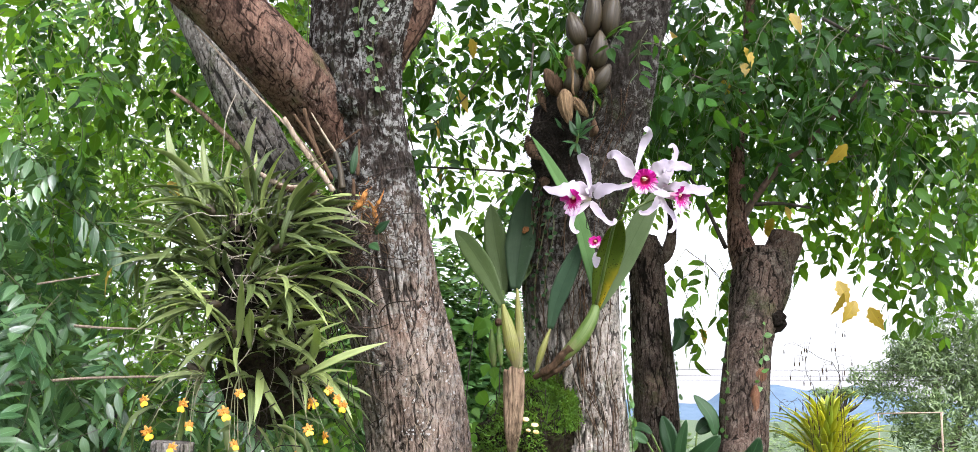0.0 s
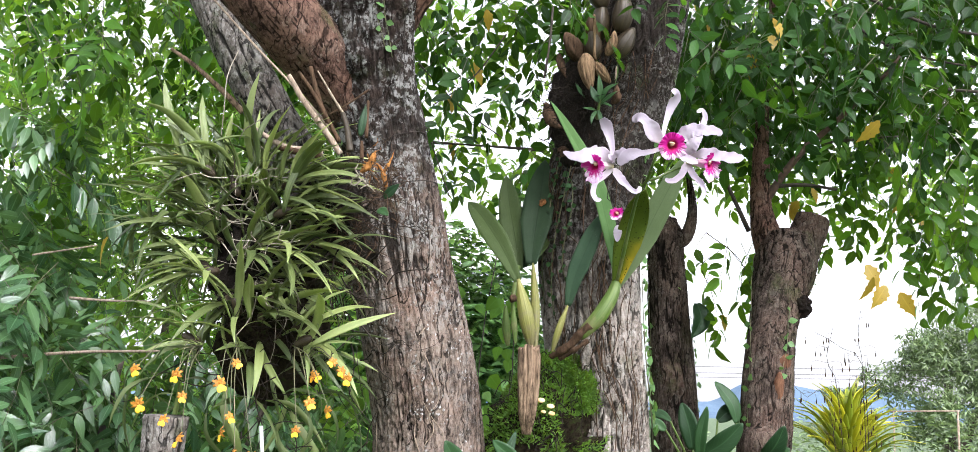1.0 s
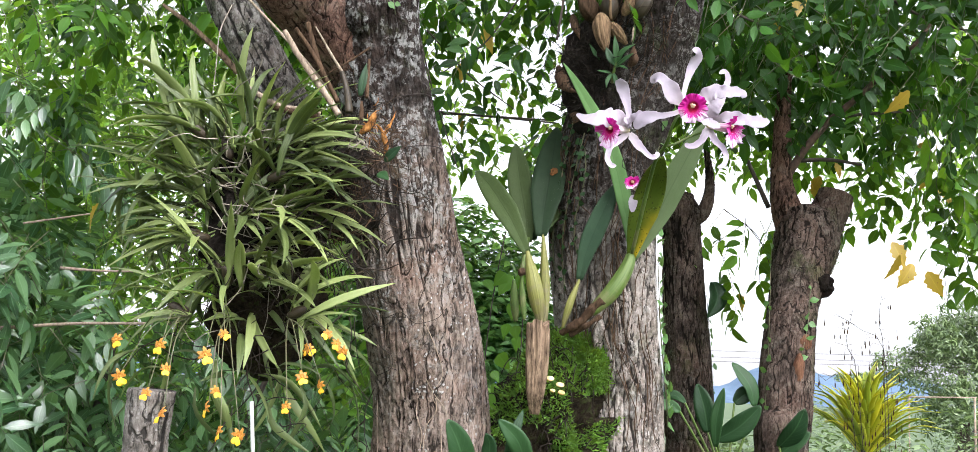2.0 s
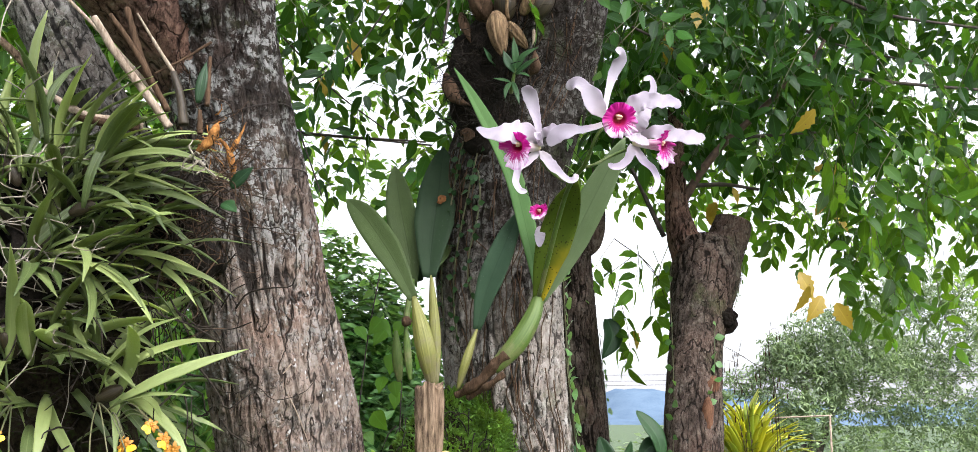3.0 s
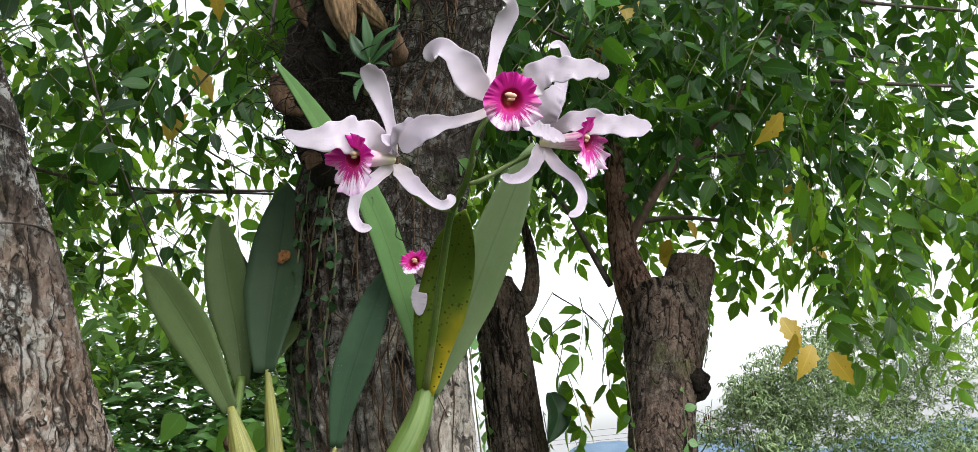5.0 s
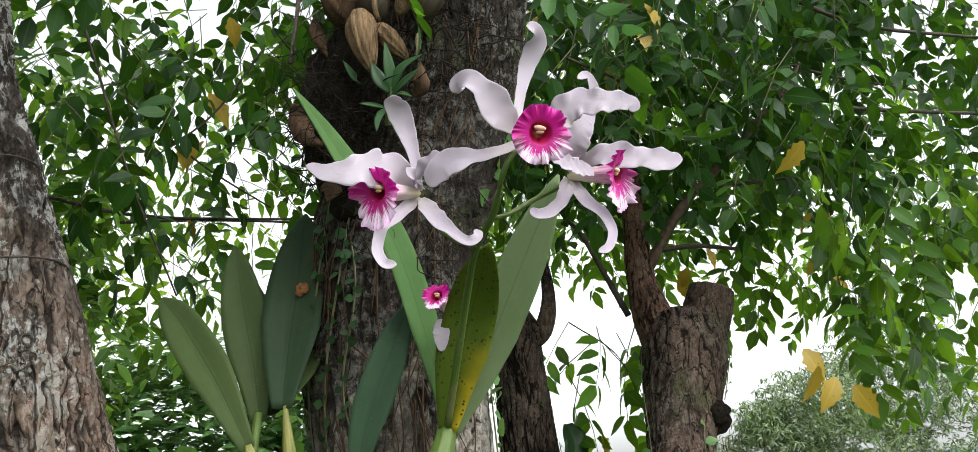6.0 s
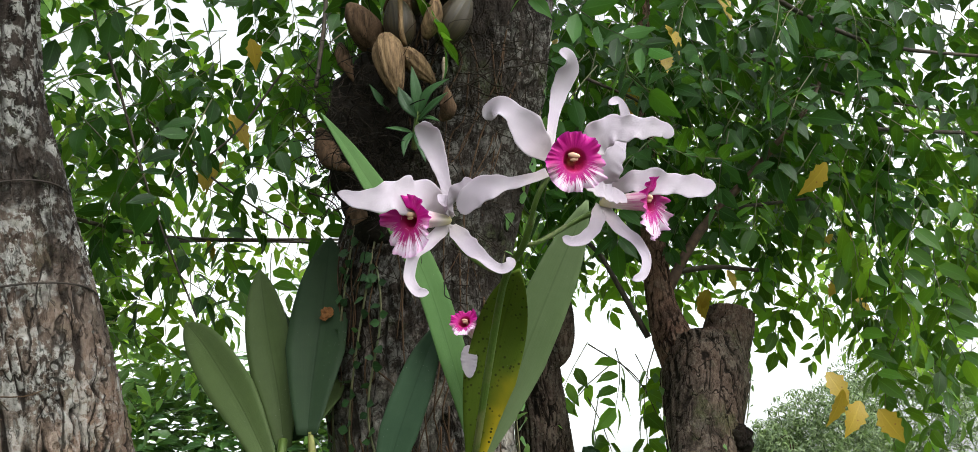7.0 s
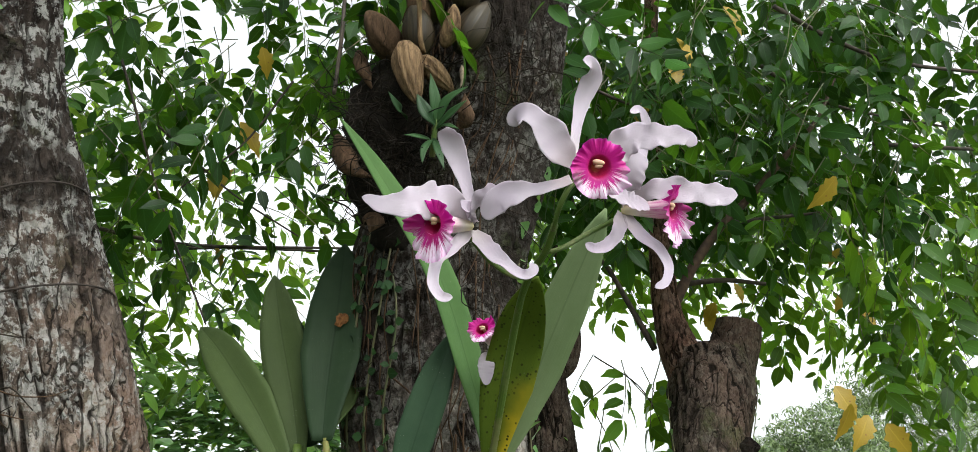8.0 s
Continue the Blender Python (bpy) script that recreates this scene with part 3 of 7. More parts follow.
LEAF_GREY = orchid_leaf_material("leathery_grey_green_leaf", (0.030, 0.046, 0.015), (0.050, 0.074, 0.024), (0.14, 0.23, 0.04))
LEAF_DARK = orchid_leaf_material("leathery_dark_green_leaf", (0.010, 0.022, 0.010), (0.020, 0.038, 0.016), (0.05, 0.1, 0.02))
LEAF_BRIGHT = orchid_leaf_material("leathery_bright_green_leaf", (0.046, 0.098, 0.030), (0.072, 0.135, 0.044), (0.20, 0.36, 0.05))
LEAF_PALE = orchid_leaf_material("leathery_pale_green_leaf", (0.11, 0.155, 0.072), (0.155, 0.205, 0.105), (0.22, 0.30, 0.09))
LEAF_SICK = orchid_leaf_material("spotted_yellowing_leaf", (0.045, 0.075, 0.008), (0.08, 0.115, 0.012), (0.20, 0.24, 0.03), patch=(0.52, 0.36, 0.015), spots=True)
LEAF_TEAL = orchid_leaf_material("leathery_blue_green_leaf", (0.018, 0.040, 0.022), (0.034, 0.064, 0.034), (0.07, 0.14, 0.04))


def bulb_material(name, low, high, dry):
    m = Mat(name)
    x, y = m.uv()
    rib = m.noise(4, 3, 0.5, vector=m.co.outputs["UV"], stretch=(11, 0.5, 1))
    col = m.ramp(rib, [(0.3, low), (0.65, high)])
    col = m.mix(m.math("MULTIPLY", m.level(m.math("ADD", m.noise(25, 5, 0.65), m.math("MULTIPLY", y, -0.35)), 0.36, 0.52), 0.8), col, dry)
    return m.surface(col, 0.5, m.bump(rib, 0.5, 0.002), 0.08, high, 0.4)


BULB_YELLOW = bulb_material("yellow_green_pseudobulb", (0.10, 0.105, 0.018), (0.20, 0.195, 0.048), (0.15, 0.13, 0.065))
BULB_GREEN = bulb_material("green_pseudobulb", (0.042, 0.08, 0.010), (0.085, 0.135, 0.020), (0.15, 0.145, 0.06))
BULB_DRY = bulb_material("dry_olive_brown_pseudobulb", (0.012, 0.008, 0.004), (0.045, 0.031, 0.013), (0.03, 0.018, 0.01))


def fibre_material(name, low, high, stretch=(1, 1, 0.1), rough=0.85):
    m = Mat(name)
    g = m.noise(190, 6, 0.72, stretch=stretch)
    col = m.ramp(m.math("ADD", m.math("MULTIPLY", g, 0.8), m.math("MULTIPLY", m.noise(22, 4), 0.3)), [(0.40, low), (0.68, high)])
    return m.surface(col, rough, m.bump(g, 0.8, 0.003), spec=0.1)


DRY_SHEATH = fibre_material("papery_dry_sheath", (0.025, 0.013, 0.007), (0.22, 0.145, 0.082))
DRY_BROWN = fibre_material("dry_brown_husk", (0.02, 0.012, 0.007), (0.095, 0.057, 0.034))
DEAD_WOOD = fibre_material("weathered_dead_wood", (0.022, 0.013, 0.008), (0.28, 0.195, 0.13))
DRY_CANE = fibre_material("dry_pale_cane", (0.12, 0.085, 0.06), (0.36, 0.285, 0.22))
DRY_ORANGE = fibre_material("dry_orange_husk", (0.08, 0.03, 0.01), (0.36, 0.165, 0.045), (1, 1, 0.3))
RUST = fibre_material("rusty_scar", (0.05, 0.022, 0.008), (0.19, 0.085, 0.03), (1, 1, 1))
CUT_WOOD = fibre_material("cut_wood_face", (0.05, 0.022, 0.014), (0.15, 0.075, 0.042))
ROOT_DARK = fibre_material("dark_matted_roots", (0.003, 0.0025, 0.002), (0.018, 0.014, 0.011), (1, 1, 1))
ROOT_PALE = fibre_material("pale_air_roots", (0.16, 0.13, 0.10), (0.36, 0.32, 0.26), (1, 1, 1))
ROOT_MID = fibre_material("brown_fine_roots", (0.008, 0.006, 0.005), (0.034, 0.026, 0.019), (1, 1, 1))
WIRE = Mat("dark_wire")
WIRE = WIRE.surface(WIRE.ramp(WIRE.noise(80), [(0.3, (0.02, 0.018, 0.017)), (0.7, (0.05, 0.04, 0.035))]), 0.8, spec=0.05)
MOSS = Mat("bright_green_moss")
MOSS = MOSS.surface(MOSS.ramp(MOSS.math("ADD", MOSS.math("MULTIPLY", MOSS.island(), 0.5), MOSS.math("MULTIPLY", MOSS.noise(16, 4), 0.5)), [(0.25, (0.018, 0.05, 0.006)), (0.55, (0.06, 0.15, 0.01)), (0.8, (0.13, 0.26, 0.02))]), 0.8, None, 0.25, (0.3, 0.45, 0.03))
SOIL = Mat("mossy_humus")
SOIL = SOIL.surface(SOIL.ramp(SOIL.noise(60, 7, 0.75), [(0.38, (0.006, 0.005, 0.003)), (0.52, (0.024, 0.017, 0.011)), (0.62, (0.024, 0.036, 0.008)), (0.72, (0.04, 0.03, 0.02))]), 0.95, SOIL.bump(SOIL.noise(120, 7, 0.75), 1.0, 0.012), spec=0.05)

PETAL = Mat("white_lilac_petal")
_x, _y = PETAL.uv()
_c = PETAL.ramp(PETAL.noise(18, 3), [(0.3, (0.42, 0.36, 0.435)), (0.7, (0.495, 0.445, 0.50))])
_c = PETAL.mix(PETAL.level(_y, 0.35, 0.0, 0.0, 0.35), _c, (0.52, 0.48, 0.36))
_v = PETAL.noise(9, 3, 0.5, vector=PETAL.co.outputs["UV"], stretch=(9, 0.6, 1))
_c = PETAL.mix(PETAL.level(_v, 0.45, 0.75, 0, 0.25), _c, (0.52, 0.40, 0.56))
PETAL = PETAL.surface(_c, 0.5, PETAL.bump(PETAL.math("ADD", PETAL.math("MULTIPLY", _v, 0.6), PETAL.math("MULTIPLY", PETAL.noise(90, 3), 0.5)), 0.3, 0.002), 0.32, (0.66, 0.59, 0.66), 0.12)

LIP = Mat("magenta_frilled_lip")
_x, _y = LIP.uv()
_ray = LIP.noise(5, 4, 0.55, vector=LIP.co.outputs["UV"], stretch=(26, 0.5, 1))
_deep = LIP.ramp(LIP.noise(40, 3), [(0.3, (0.34, 0.001, 0.13)), (0.7, (0.48, 0.002, 0.25))])
_throat = LIP.ramp(_y, [(0.0, (0.50, 0.16, 0.08)), (0.12, (0.34, 0.01, 0.05)), (0.42, (0.34, 0.002, 0.07))])
_c = LIP.mix(LIP.level(_y, 0.30, 0.50), _throat, _deep)
_low = LIP.level(LIP.math("ABSOLUTE", LIP.math("SUBTRACT", _x, 0.5)), 0.25, 0.13)
_edge = LIP.level(LIP.math("ADD", _y, LIP.math("MULTIPLY", LIP.math("SUBTRACT", _ray, 0.5), 1.5)), 0.60, 0.80)
_c = LIP.mix(LIP.math("MULTIPLY", _edge, LIP.math("MULTIPLY", _low, 0.92)), _c, (0.80, 0.66, 0.83))
_c = LIP.mix(LIP.level(LIP.math("ADD", _y, LIP.math("MULTIPLY", LIP.math("SUBTRACT", _ray, 0.5), 0.3)), 0.88, 1.0, 0.0, 0.45), _c, (0.50, 0.06, 0.42))
LIP = LIP.surface(_c, 0.5, LIP.bump(_ray, 0.4, 0.001), 0.25, _c, 0.3)
LIP_TUBE = Mat("pale_pink_lip_tube")
_x, _y = LIP_TUBE.uv()
_ray = LIP_TUBE.noise(5, 4, 0.55, vector=LIP_TUBE.co.outputs["UV"], stretch=(12, 0.4, 1))
_c = LIP_TUBE.ramp(_y, [(0.0, (0.62, 0.56, 0.30)), (0.35, (0.66, 0.58, 0.56)), (1.0, (0.62, 0.30, 0.48))])
_c = LIP_TUBE.mix(LIP_TUBE.math("MULTIPLY", LIP_TUBE.level(_ray, 0.48, 0.62), LIP_TUBE.level(_y, 0.3, 0.9)), _c, (0.50, 0.03, 0.28))
LIP_TUBE = LIP_TUBE.surface(_c, 0.5, None, 0.25, _c, 0.2)
COLUMN = Mat("cream_column")
COLUMN = COLUMN.surface(COLUMN.ramp(COLUMN.noise(60), [(0.3, (0.56, 0.26, 0.22)), (0.7, (0.66, 0.46, 0.32))]), 0.5, None, 0.1, (0.8, 0.6, 0.4))
ONC_LIP = Mat("yellow_flower_lip")
ONC_LIP = ONC_LIP.surface(ONC_LIP.ramp(ONC_LIP.noise(120, 3), [(0.3, (0.75, 0.36, 0.01)), (0.6, (0.85, 0.55, 0.02))]), 0.5, None, 0.25, (0.9, 0.55, 0.02))
ONC_PETAL = Mat("orange_brown_flower_petal")
ONC_PETAL = ONC_PETAL.surface(ONC_PETAL.ramp(ONC_PETAL.noise(150, 3), [(0.35, (0.20, 0.06, 0.012)), (0.62, (0.60, 0.28, 0.025))]), 0.5, None, 0.25, (0.7, 0.35, 0.02))
CROTON = leaf_material("yellow_green_sword_leaf", (0.22, 0.34, 0.03), (0.74, 0.68, 0.05), (0.85, 0.80, 0.08), 0.4, rough=0.35, by_object=True, vein=0.9)
FUNGUS = Mat("orange_cream_fungus")
FUNGUS = FUNGUS.surface(FUNGUS.ramp(FUNGUS.noise(70), [(0.35, (0.50, 0.26, 0.08)), (0.65, (0.72, 0.56, 0.30))]), 0.6)
PALE_PAINT = Mat("pale_weathered_wood")
PALE_PAINT = PALE_PAINT.surface(PALE_PAINT.ramp(PALE_PAINT.noise(20), [(0.3, (0.22, 0.23, 0.22)), (0.7, (0.34, 0.35, 0.33))]), 0.7)
GRASS = Mat("lawn_and_scrub")
GRASS = GRASS.surface(GRASS.ramp(GRASS.math("ADD", GRASS.math("MULTIPLY", GRASS.noise(0.35, 6), 0.6), GRASS.math("MULTIPLY", GRASS.noise(14, 4), 0.4)), [(0.35, (0.03, 0.055, 0.02)), (0.55, (0.06, 0.095, 0.035)), (0.7, (0.10, 0.10, 0.06))]), 0.9, GRASS.bump(GRASS.noise(30, 5), 0.8, 0.03))
# the blue haze of distance is put into the hills' own colour
HILL = Mat("wooded_hill_with_painted_haze")
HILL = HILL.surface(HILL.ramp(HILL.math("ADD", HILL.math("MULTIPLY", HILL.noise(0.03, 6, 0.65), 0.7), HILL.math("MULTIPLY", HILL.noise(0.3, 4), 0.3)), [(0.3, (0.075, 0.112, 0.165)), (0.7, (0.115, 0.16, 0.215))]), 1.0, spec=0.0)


# ---------------------------------------------------------------- ground and distance
def ground_height(x, y):
    far = np.clip((y - 7.0) / 60.0, 0, 1)
    return -6.0 * far * far * (3 - 2 * far) + 0.12 * np.sin(x * 0.7) * np.clip(y / 6, 0, 1)


_gx = np.concatenate([-np.geomspace(3000, 3, 36), np.linspace(-2.6, 2.6, 14), np.geomspace(3, 3000, 36)])
_gy = np.concatenate([-np.geomspace(3000, 3, 30), np.linspace(-2.6, 8, 24), np.geomspace(9, 4000, 40)])
_X, _Y = np.meshgrid(_gx, _gy, indexing="ij")
_Z = ground_height(_X, _Y)
_n, _m = len(_gx), len(_gy)
_i, _j = np.meshgrid(np.arange(_n - 1), np.arange(_m - 1), indexing="ij")
_a = (_i * _m + _j).reshape(-1)
ground = part("ground", (np.stack([_X, _Y, _Z], -1).reshape(-1, 3), np.stack([_a, _a + _m, _a + _m + 1, _a + 1], 1)), GRASS, None)
tagged(ground, "rough green garden lawn falling away to a valley", "ground", "", "structure")


def ridge(name, label, y, x0, x1, base, height, seed, material):
    """A wooded hill line far off, with depth."""
    xs = np.linspace(x0, x1, 220)
    p = np.stack([xs * 0.0025, np.full_like(xs, seed), np.zeros_like(xs)], 1)
    top = height * (0.55 + 1.1 * fbm(p * 2.4, 5, seed)) + 0.05 * height * fbm(p * 60, 3, seed + 4)
    rows = [(0.0, 0.0), (0.25, 60.0), (0.6, 150.0), (0.9, 230.0), (1.0, 300.0), (0.5, 520.0)]
    v = np.stack([np.stack([xs, np.full_like(xs, y + back), base + (top - base) * share], 1) for share, back in rows], 0)
    n, m = len(rows), len(xs)
    i, j = np.meshgrid(np.arange(n - 1), np.arange(m - 1), indexing="ij")
    a = (i * m + j).reshape(-1)
    ob = part(name, (v.reshape(-1, 3), np.stack([a, a + 1, a + m + 1, a + m], 1)), material, None)
    return tagged(ob, label, "hill", "", "structure")


ridge("backdrop", "wooded hill line across the valley, blue haze painted in", 1500, -1500, 2600, -30, 68, 3, HILL)
ridge("backdrop", "lower hill spur in the valley, blue haze painted in", 950, 150, 1500, -30, 18, 9, HILL)


# ---------------------------------------------------------------- pinnate leaves and crowns
PINNATE = [compound_template(0.25, 4, 0.060, 0.50, k, n=5, teeth=0.07) for k in range(4)] + [compound_template(0.30, 5, 0.060, 0.48, 10 + k, n=5, teeth=0.07, droop=0.42) for k in range(4)]
PINNATE_SMALL = [compound_template(0.24, 4, 0.058, 0.46, 30 + k, n=3, teeth=0.0) for k in range(5)]
PINNATE_NARROW = [compound_template(0.34, 5, 0.098, 0.34, 50 + k, n=5, teeth=0.0, droop=0.35) for k in range(4)]


def crown(name, parent, templates, blobs, seed, materials, sizes=(0.85, 1.2), sink=(0.15, 0.8), lean=0.45, label="", singles=0, clear=None):
    """Hanging pinnate leaves filling rounded masses (centre, radii, count). The foremost ones are leaves of their own; clear: a box left empty."""
    rnd = np.random.RandomState(seed)
    pos = np.vstack([in_ellipsoid(rnd, c, r, k) for c, r, k in blobs])
    if clear:
        lo, hi = np.array(clear[0]), np.array(clear[1])
        pos = pos[~np.all((pos > lo) & (pos < hi), axis=1)]
    along, normal = leaf_turns(rnd, len(pos), sink, lean)
    scale = rnd.uniform(sizes[0], sizes[1], len(pos))
    pick = rnd.randint(0, len(templates), len(pos))
    order = np.argsort(pos[:, 1])
    own, rest = order[:singles], order[singles:]
    v, f, uv, mi = scatter_arrays(templates, pick[rest], pos[rest], along[rest], normal[rest], scale[rest])
    ob = part(name, mesh_of(name, v, f, uv, mi, materials), None, parent, label, "stuff")
    if singles:
        meshes = [mesh_of("leaf", *t, materials=materials) for t in templates]
        for k in own:
            y = unit(along[k])
            z = unit(normal[k] - normal[k].dot(y) * y)
            x = np.cross(y, z)
            single("leaf", meshes[pick[k]], parent, pos[k], x, y, z, scale[k])
    return ob


def single(name, me, parent, at, x, y, z, s=1.0):
    """An object of its own on a shared mesh, under its parent."""
    ob = new(name, me)
    ob.parent = parent
    base = Vector((0, 0, 0))
    top = parent
    while top:
        base += top.location
        top = top.parent
    m = Matrix((x * s, y * s, z * s)).transposed().to_4x4()
    m.translation = Vector(at) - base
    ob.matrix_local = m
    return ob


def twigs(parent, material, runs, name="branch"):
    for pts, r0, r1 in runs:
        part(name, tube_arrays(pts, [r0, r1], 8 * len(pts), 8, r0 * 0.15, len(pts)), material, parent)


# ---------------------------------------------------------------- the tree with the forked trunk
tree_fork = thing("tree", "large leaning tree with forked grey-brown fissured trunk", "tree", "trees in the garden", at=(0.02, 2.36, 0))
FORK_AXIS = ([(0.13, 2.40, -0.1), (-0.116, 2.390, 1.030), (-0.154, 2.360, 1.432), (-0.186, 2.320, 1.617), (-0.222, 2.280, 1.765), (-0.246, 2.240, 1.912), (-0.272, 2.200, 2.058), (-0.311, 2.165, 2.204), (-0.325, 2.135, 2.351), (-0.308, 2.110, 2.501), (-0.296, 2.080, 2.816), (-0.303, 2.050, 3.698)],
             [0.20, 0.15, 0.130, 0.127, 0.122, 0.113, 0.100, 0.107, 0.112, 0.130, 0.12, 0.09])
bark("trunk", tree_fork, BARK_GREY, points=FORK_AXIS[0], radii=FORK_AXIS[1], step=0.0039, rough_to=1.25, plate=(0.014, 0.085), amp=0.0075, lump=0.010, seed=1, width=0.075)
bark("limb", tree_fork, BARK_PALE, "grey limb rising behind", points=[(-0.280, 2.330, 1.800), (-0.486, 2.340, 2.038), (-0.626, 2.350, 2.256), (-0.746, 2.360, 2.467), (-0.841, 2.370, 2.650), (-1.018, 2.400, 3.106)],
     radii=[0.066, 0.066, 0.062, 0.060, 0.06, 0.05], step=0.0045, plate=(0.017, 0.05), amp=0.006, seed=2)
bark("limb", tree_fork, BARK_RED, "red-brown limb slanting up", points=[(-0.250, 2.260, 2.03), (-0.320, 2.180, 2.135), (-0.410, 2.100, 2.234), (-0.490, 2.010, 2.310), (-0.585, 1.970, 2.399), (-0.707, 1.930, 2.498), (-0.897, 1.900, 2.691)],
     radii=[0.05, 0.074, 0.080, 0.077, 0.073, 0.068, 0.06], step=0.0045, plate=(0.009, 0.035), amp=0.0025, lump=0.012, seed=3, width=0.05)
bark("limb", tree_fork, BARK_RED, "", points=[(-0.275, 2.190, 2.209), (-0.235, 2.140, 2.355), (-0.170, 2.100, 2.474), (-0.129, 2.060, 2.674)], radii=[0.022, 0.032, 0.034, 0.03], step=0.005, plate=(0.012, 0.05), amp=0.003, seed=4)
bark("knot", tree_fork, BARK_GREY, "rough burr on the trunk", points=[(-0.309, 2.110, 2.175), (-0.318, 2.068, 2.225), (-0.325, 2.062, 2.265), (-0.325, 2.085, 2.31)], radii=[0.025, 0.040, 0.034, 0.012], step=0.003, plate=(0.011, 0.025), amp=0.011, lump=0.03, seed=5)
crown("crown", tree_fork, PINNATE_SMALL, [((-1.25, 3.7, 2.75), (0.85, 0.8, 0.75), 600), ((-0.75, 3.3, 2.3), (0.4, 0.5, 0.45), 240), ((-2.1, 4.2, 2.5), (0.9, 0.9, 0.8), 420), ((-0.8, 2.9, 2.75), (0.5, 0.4, 0.22), 100)], 21, [LEAF_LIME, STEM], sizes=(0.6, 0.95), label="bright green leafy crown")
crown("crown", tree_fork, PINNATE, [((-1.05, 3.1, 2.95), (0.9, 0.45, 0.4), 130), ((-1.7, 3.2, 2.6), (0.5, 0.4, 0.4), 25)], 38, [LEAF_SHADE, STEM], sizes=(0.7, 1.0), sink=(0.3, 1.3), label="leaf sprays of the same crown painted in shade")
crown("lower_foliage", tree_fork, PINNATE, [((-1.55, 2.9, 2.55), (0.45, 0.45, 0.5), 60), ((-0.85, 2.85, 2.8), (0.45, 0.3, 0.25), 34)], 22, [LEAF_MELIA, STEM], sink=(0.3, 1.3))

# ---------------------------------------------------------------- the tree that carries the orchid
tree_host = thing("tree", "straight grey-barked tree trunk carrying orchids and moss", "tree", "trees in the garden", at=(0.3, 2.52, 0))
HOST_AXIS = ([(0.32, 2.55, -0.1), (0.271, 2.530, 1.010), (0.269, 2.520, 1.435), (0.244, 2.500, 1.634), (0.224, 2.480, 1.880), (0.235, 2.460, 2.081), (0.303, 2.440, 2.304), (0.339, 2.420, 2.513), (0.373, 2.410, 2.693), (0.418, 2.380, 3.019), (0.479, 2.320, 3.786)],
             [0.17, 0.13, 0.118, 0.122, 0.128, 0.125, 0.118, 0.117, 0.118, 0.11, 0.09])
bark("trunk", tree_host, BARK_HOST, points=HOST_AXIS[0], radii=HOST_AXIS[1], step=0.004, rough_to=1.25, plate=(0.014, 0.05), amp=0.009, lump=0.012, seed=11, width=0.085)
crown("crown", tree_host, PINNATE, [((0.0, 3.4, 2.85), (0.55, 0.4, 0.5), 32), ((-0.45, 3.3, 2.62), (0.38, 0.35, 0.42), 14), ((0.4, 3.3, 3.0), (0.45, 0.5, 0.4), 60), ((-0.12, 2.95, 2.64), (0.3, 0.2, 0.28), 9)], 23, [LEAF_SHADE, STEM], sink=(0.3, 1.2), label="sparse leaf sprays painted dark against the sky", singles=70)
crown("crown", tree_host, PINNATE, [((0.0, 3.6, 2.85), (0.55, 0.4, 0.5), 26), ((-0.4, 3.5, 2.6), (0.4, 0.35, 0.42), 14), ((0.4, 3.5, 3.0), (0.45, 0.4, 0.4), 36), ((0.22, 3.5, 2.35), (0.22, 0.3, 0.22), 10)], 37, [LEAF_MELIA, STEM], sink=(0.3, 1.2), label="sparse green leaf sprays against the sky", singles=50)
crown("crown", tree_host, PINNATE_SMALL, [((-0.2, 4.6, 2.9), (0.8, 0.6, 0.8), 110), ((0.7, 4.6, 3.1), (0.5, 0.5, 0.5), 120)], 24, [LEAF_LIME, STEM])
twigs(tree_host, TWIG, [([(-0.362, 3.300, 2.403), (-0.160, 3.350, 2.418), (0.129, 3.400, 2.417)], 0.004, 0.003), ([(-0.525, 3.200, 2.445), (-0.292, 3.250, 2.399), (0.104, 3.300, 2.396)], 0.005, 0.003), ([(-0.311, 3.100, 2.625), (-0.170, 3.200, 2.510), (-0.017, 3.300, 2.429)], 0.003, 0.002),
                        ([(-0.400, 2.900, 2.845), (-0.343, 2.950, 2.654), (-0.271, 3.000, 2.396), (-0.183, 3.050, 2.158)], 0.0035, 0.0018), ([(-0.018, 3.100, 2.739), (-0.126, 3.100, 2.581), (-0.259, 3.120, 2.485)], 0.003, 0.002)])

crown("hanging_spray", tree_host, PINNATE, [((0.131, 2.220, 2.485), (0.05, 0.04, 0.05), 5), ((0.390, 2.270, 2.495), (0.04, 0.03, 0.05), 4), ((0.123, 2.500, 2.485), (0.06, 0.05, 0.08), 4)], 36, [LEAF_SHADE, STEM], sizes=(0.55, 0.8))

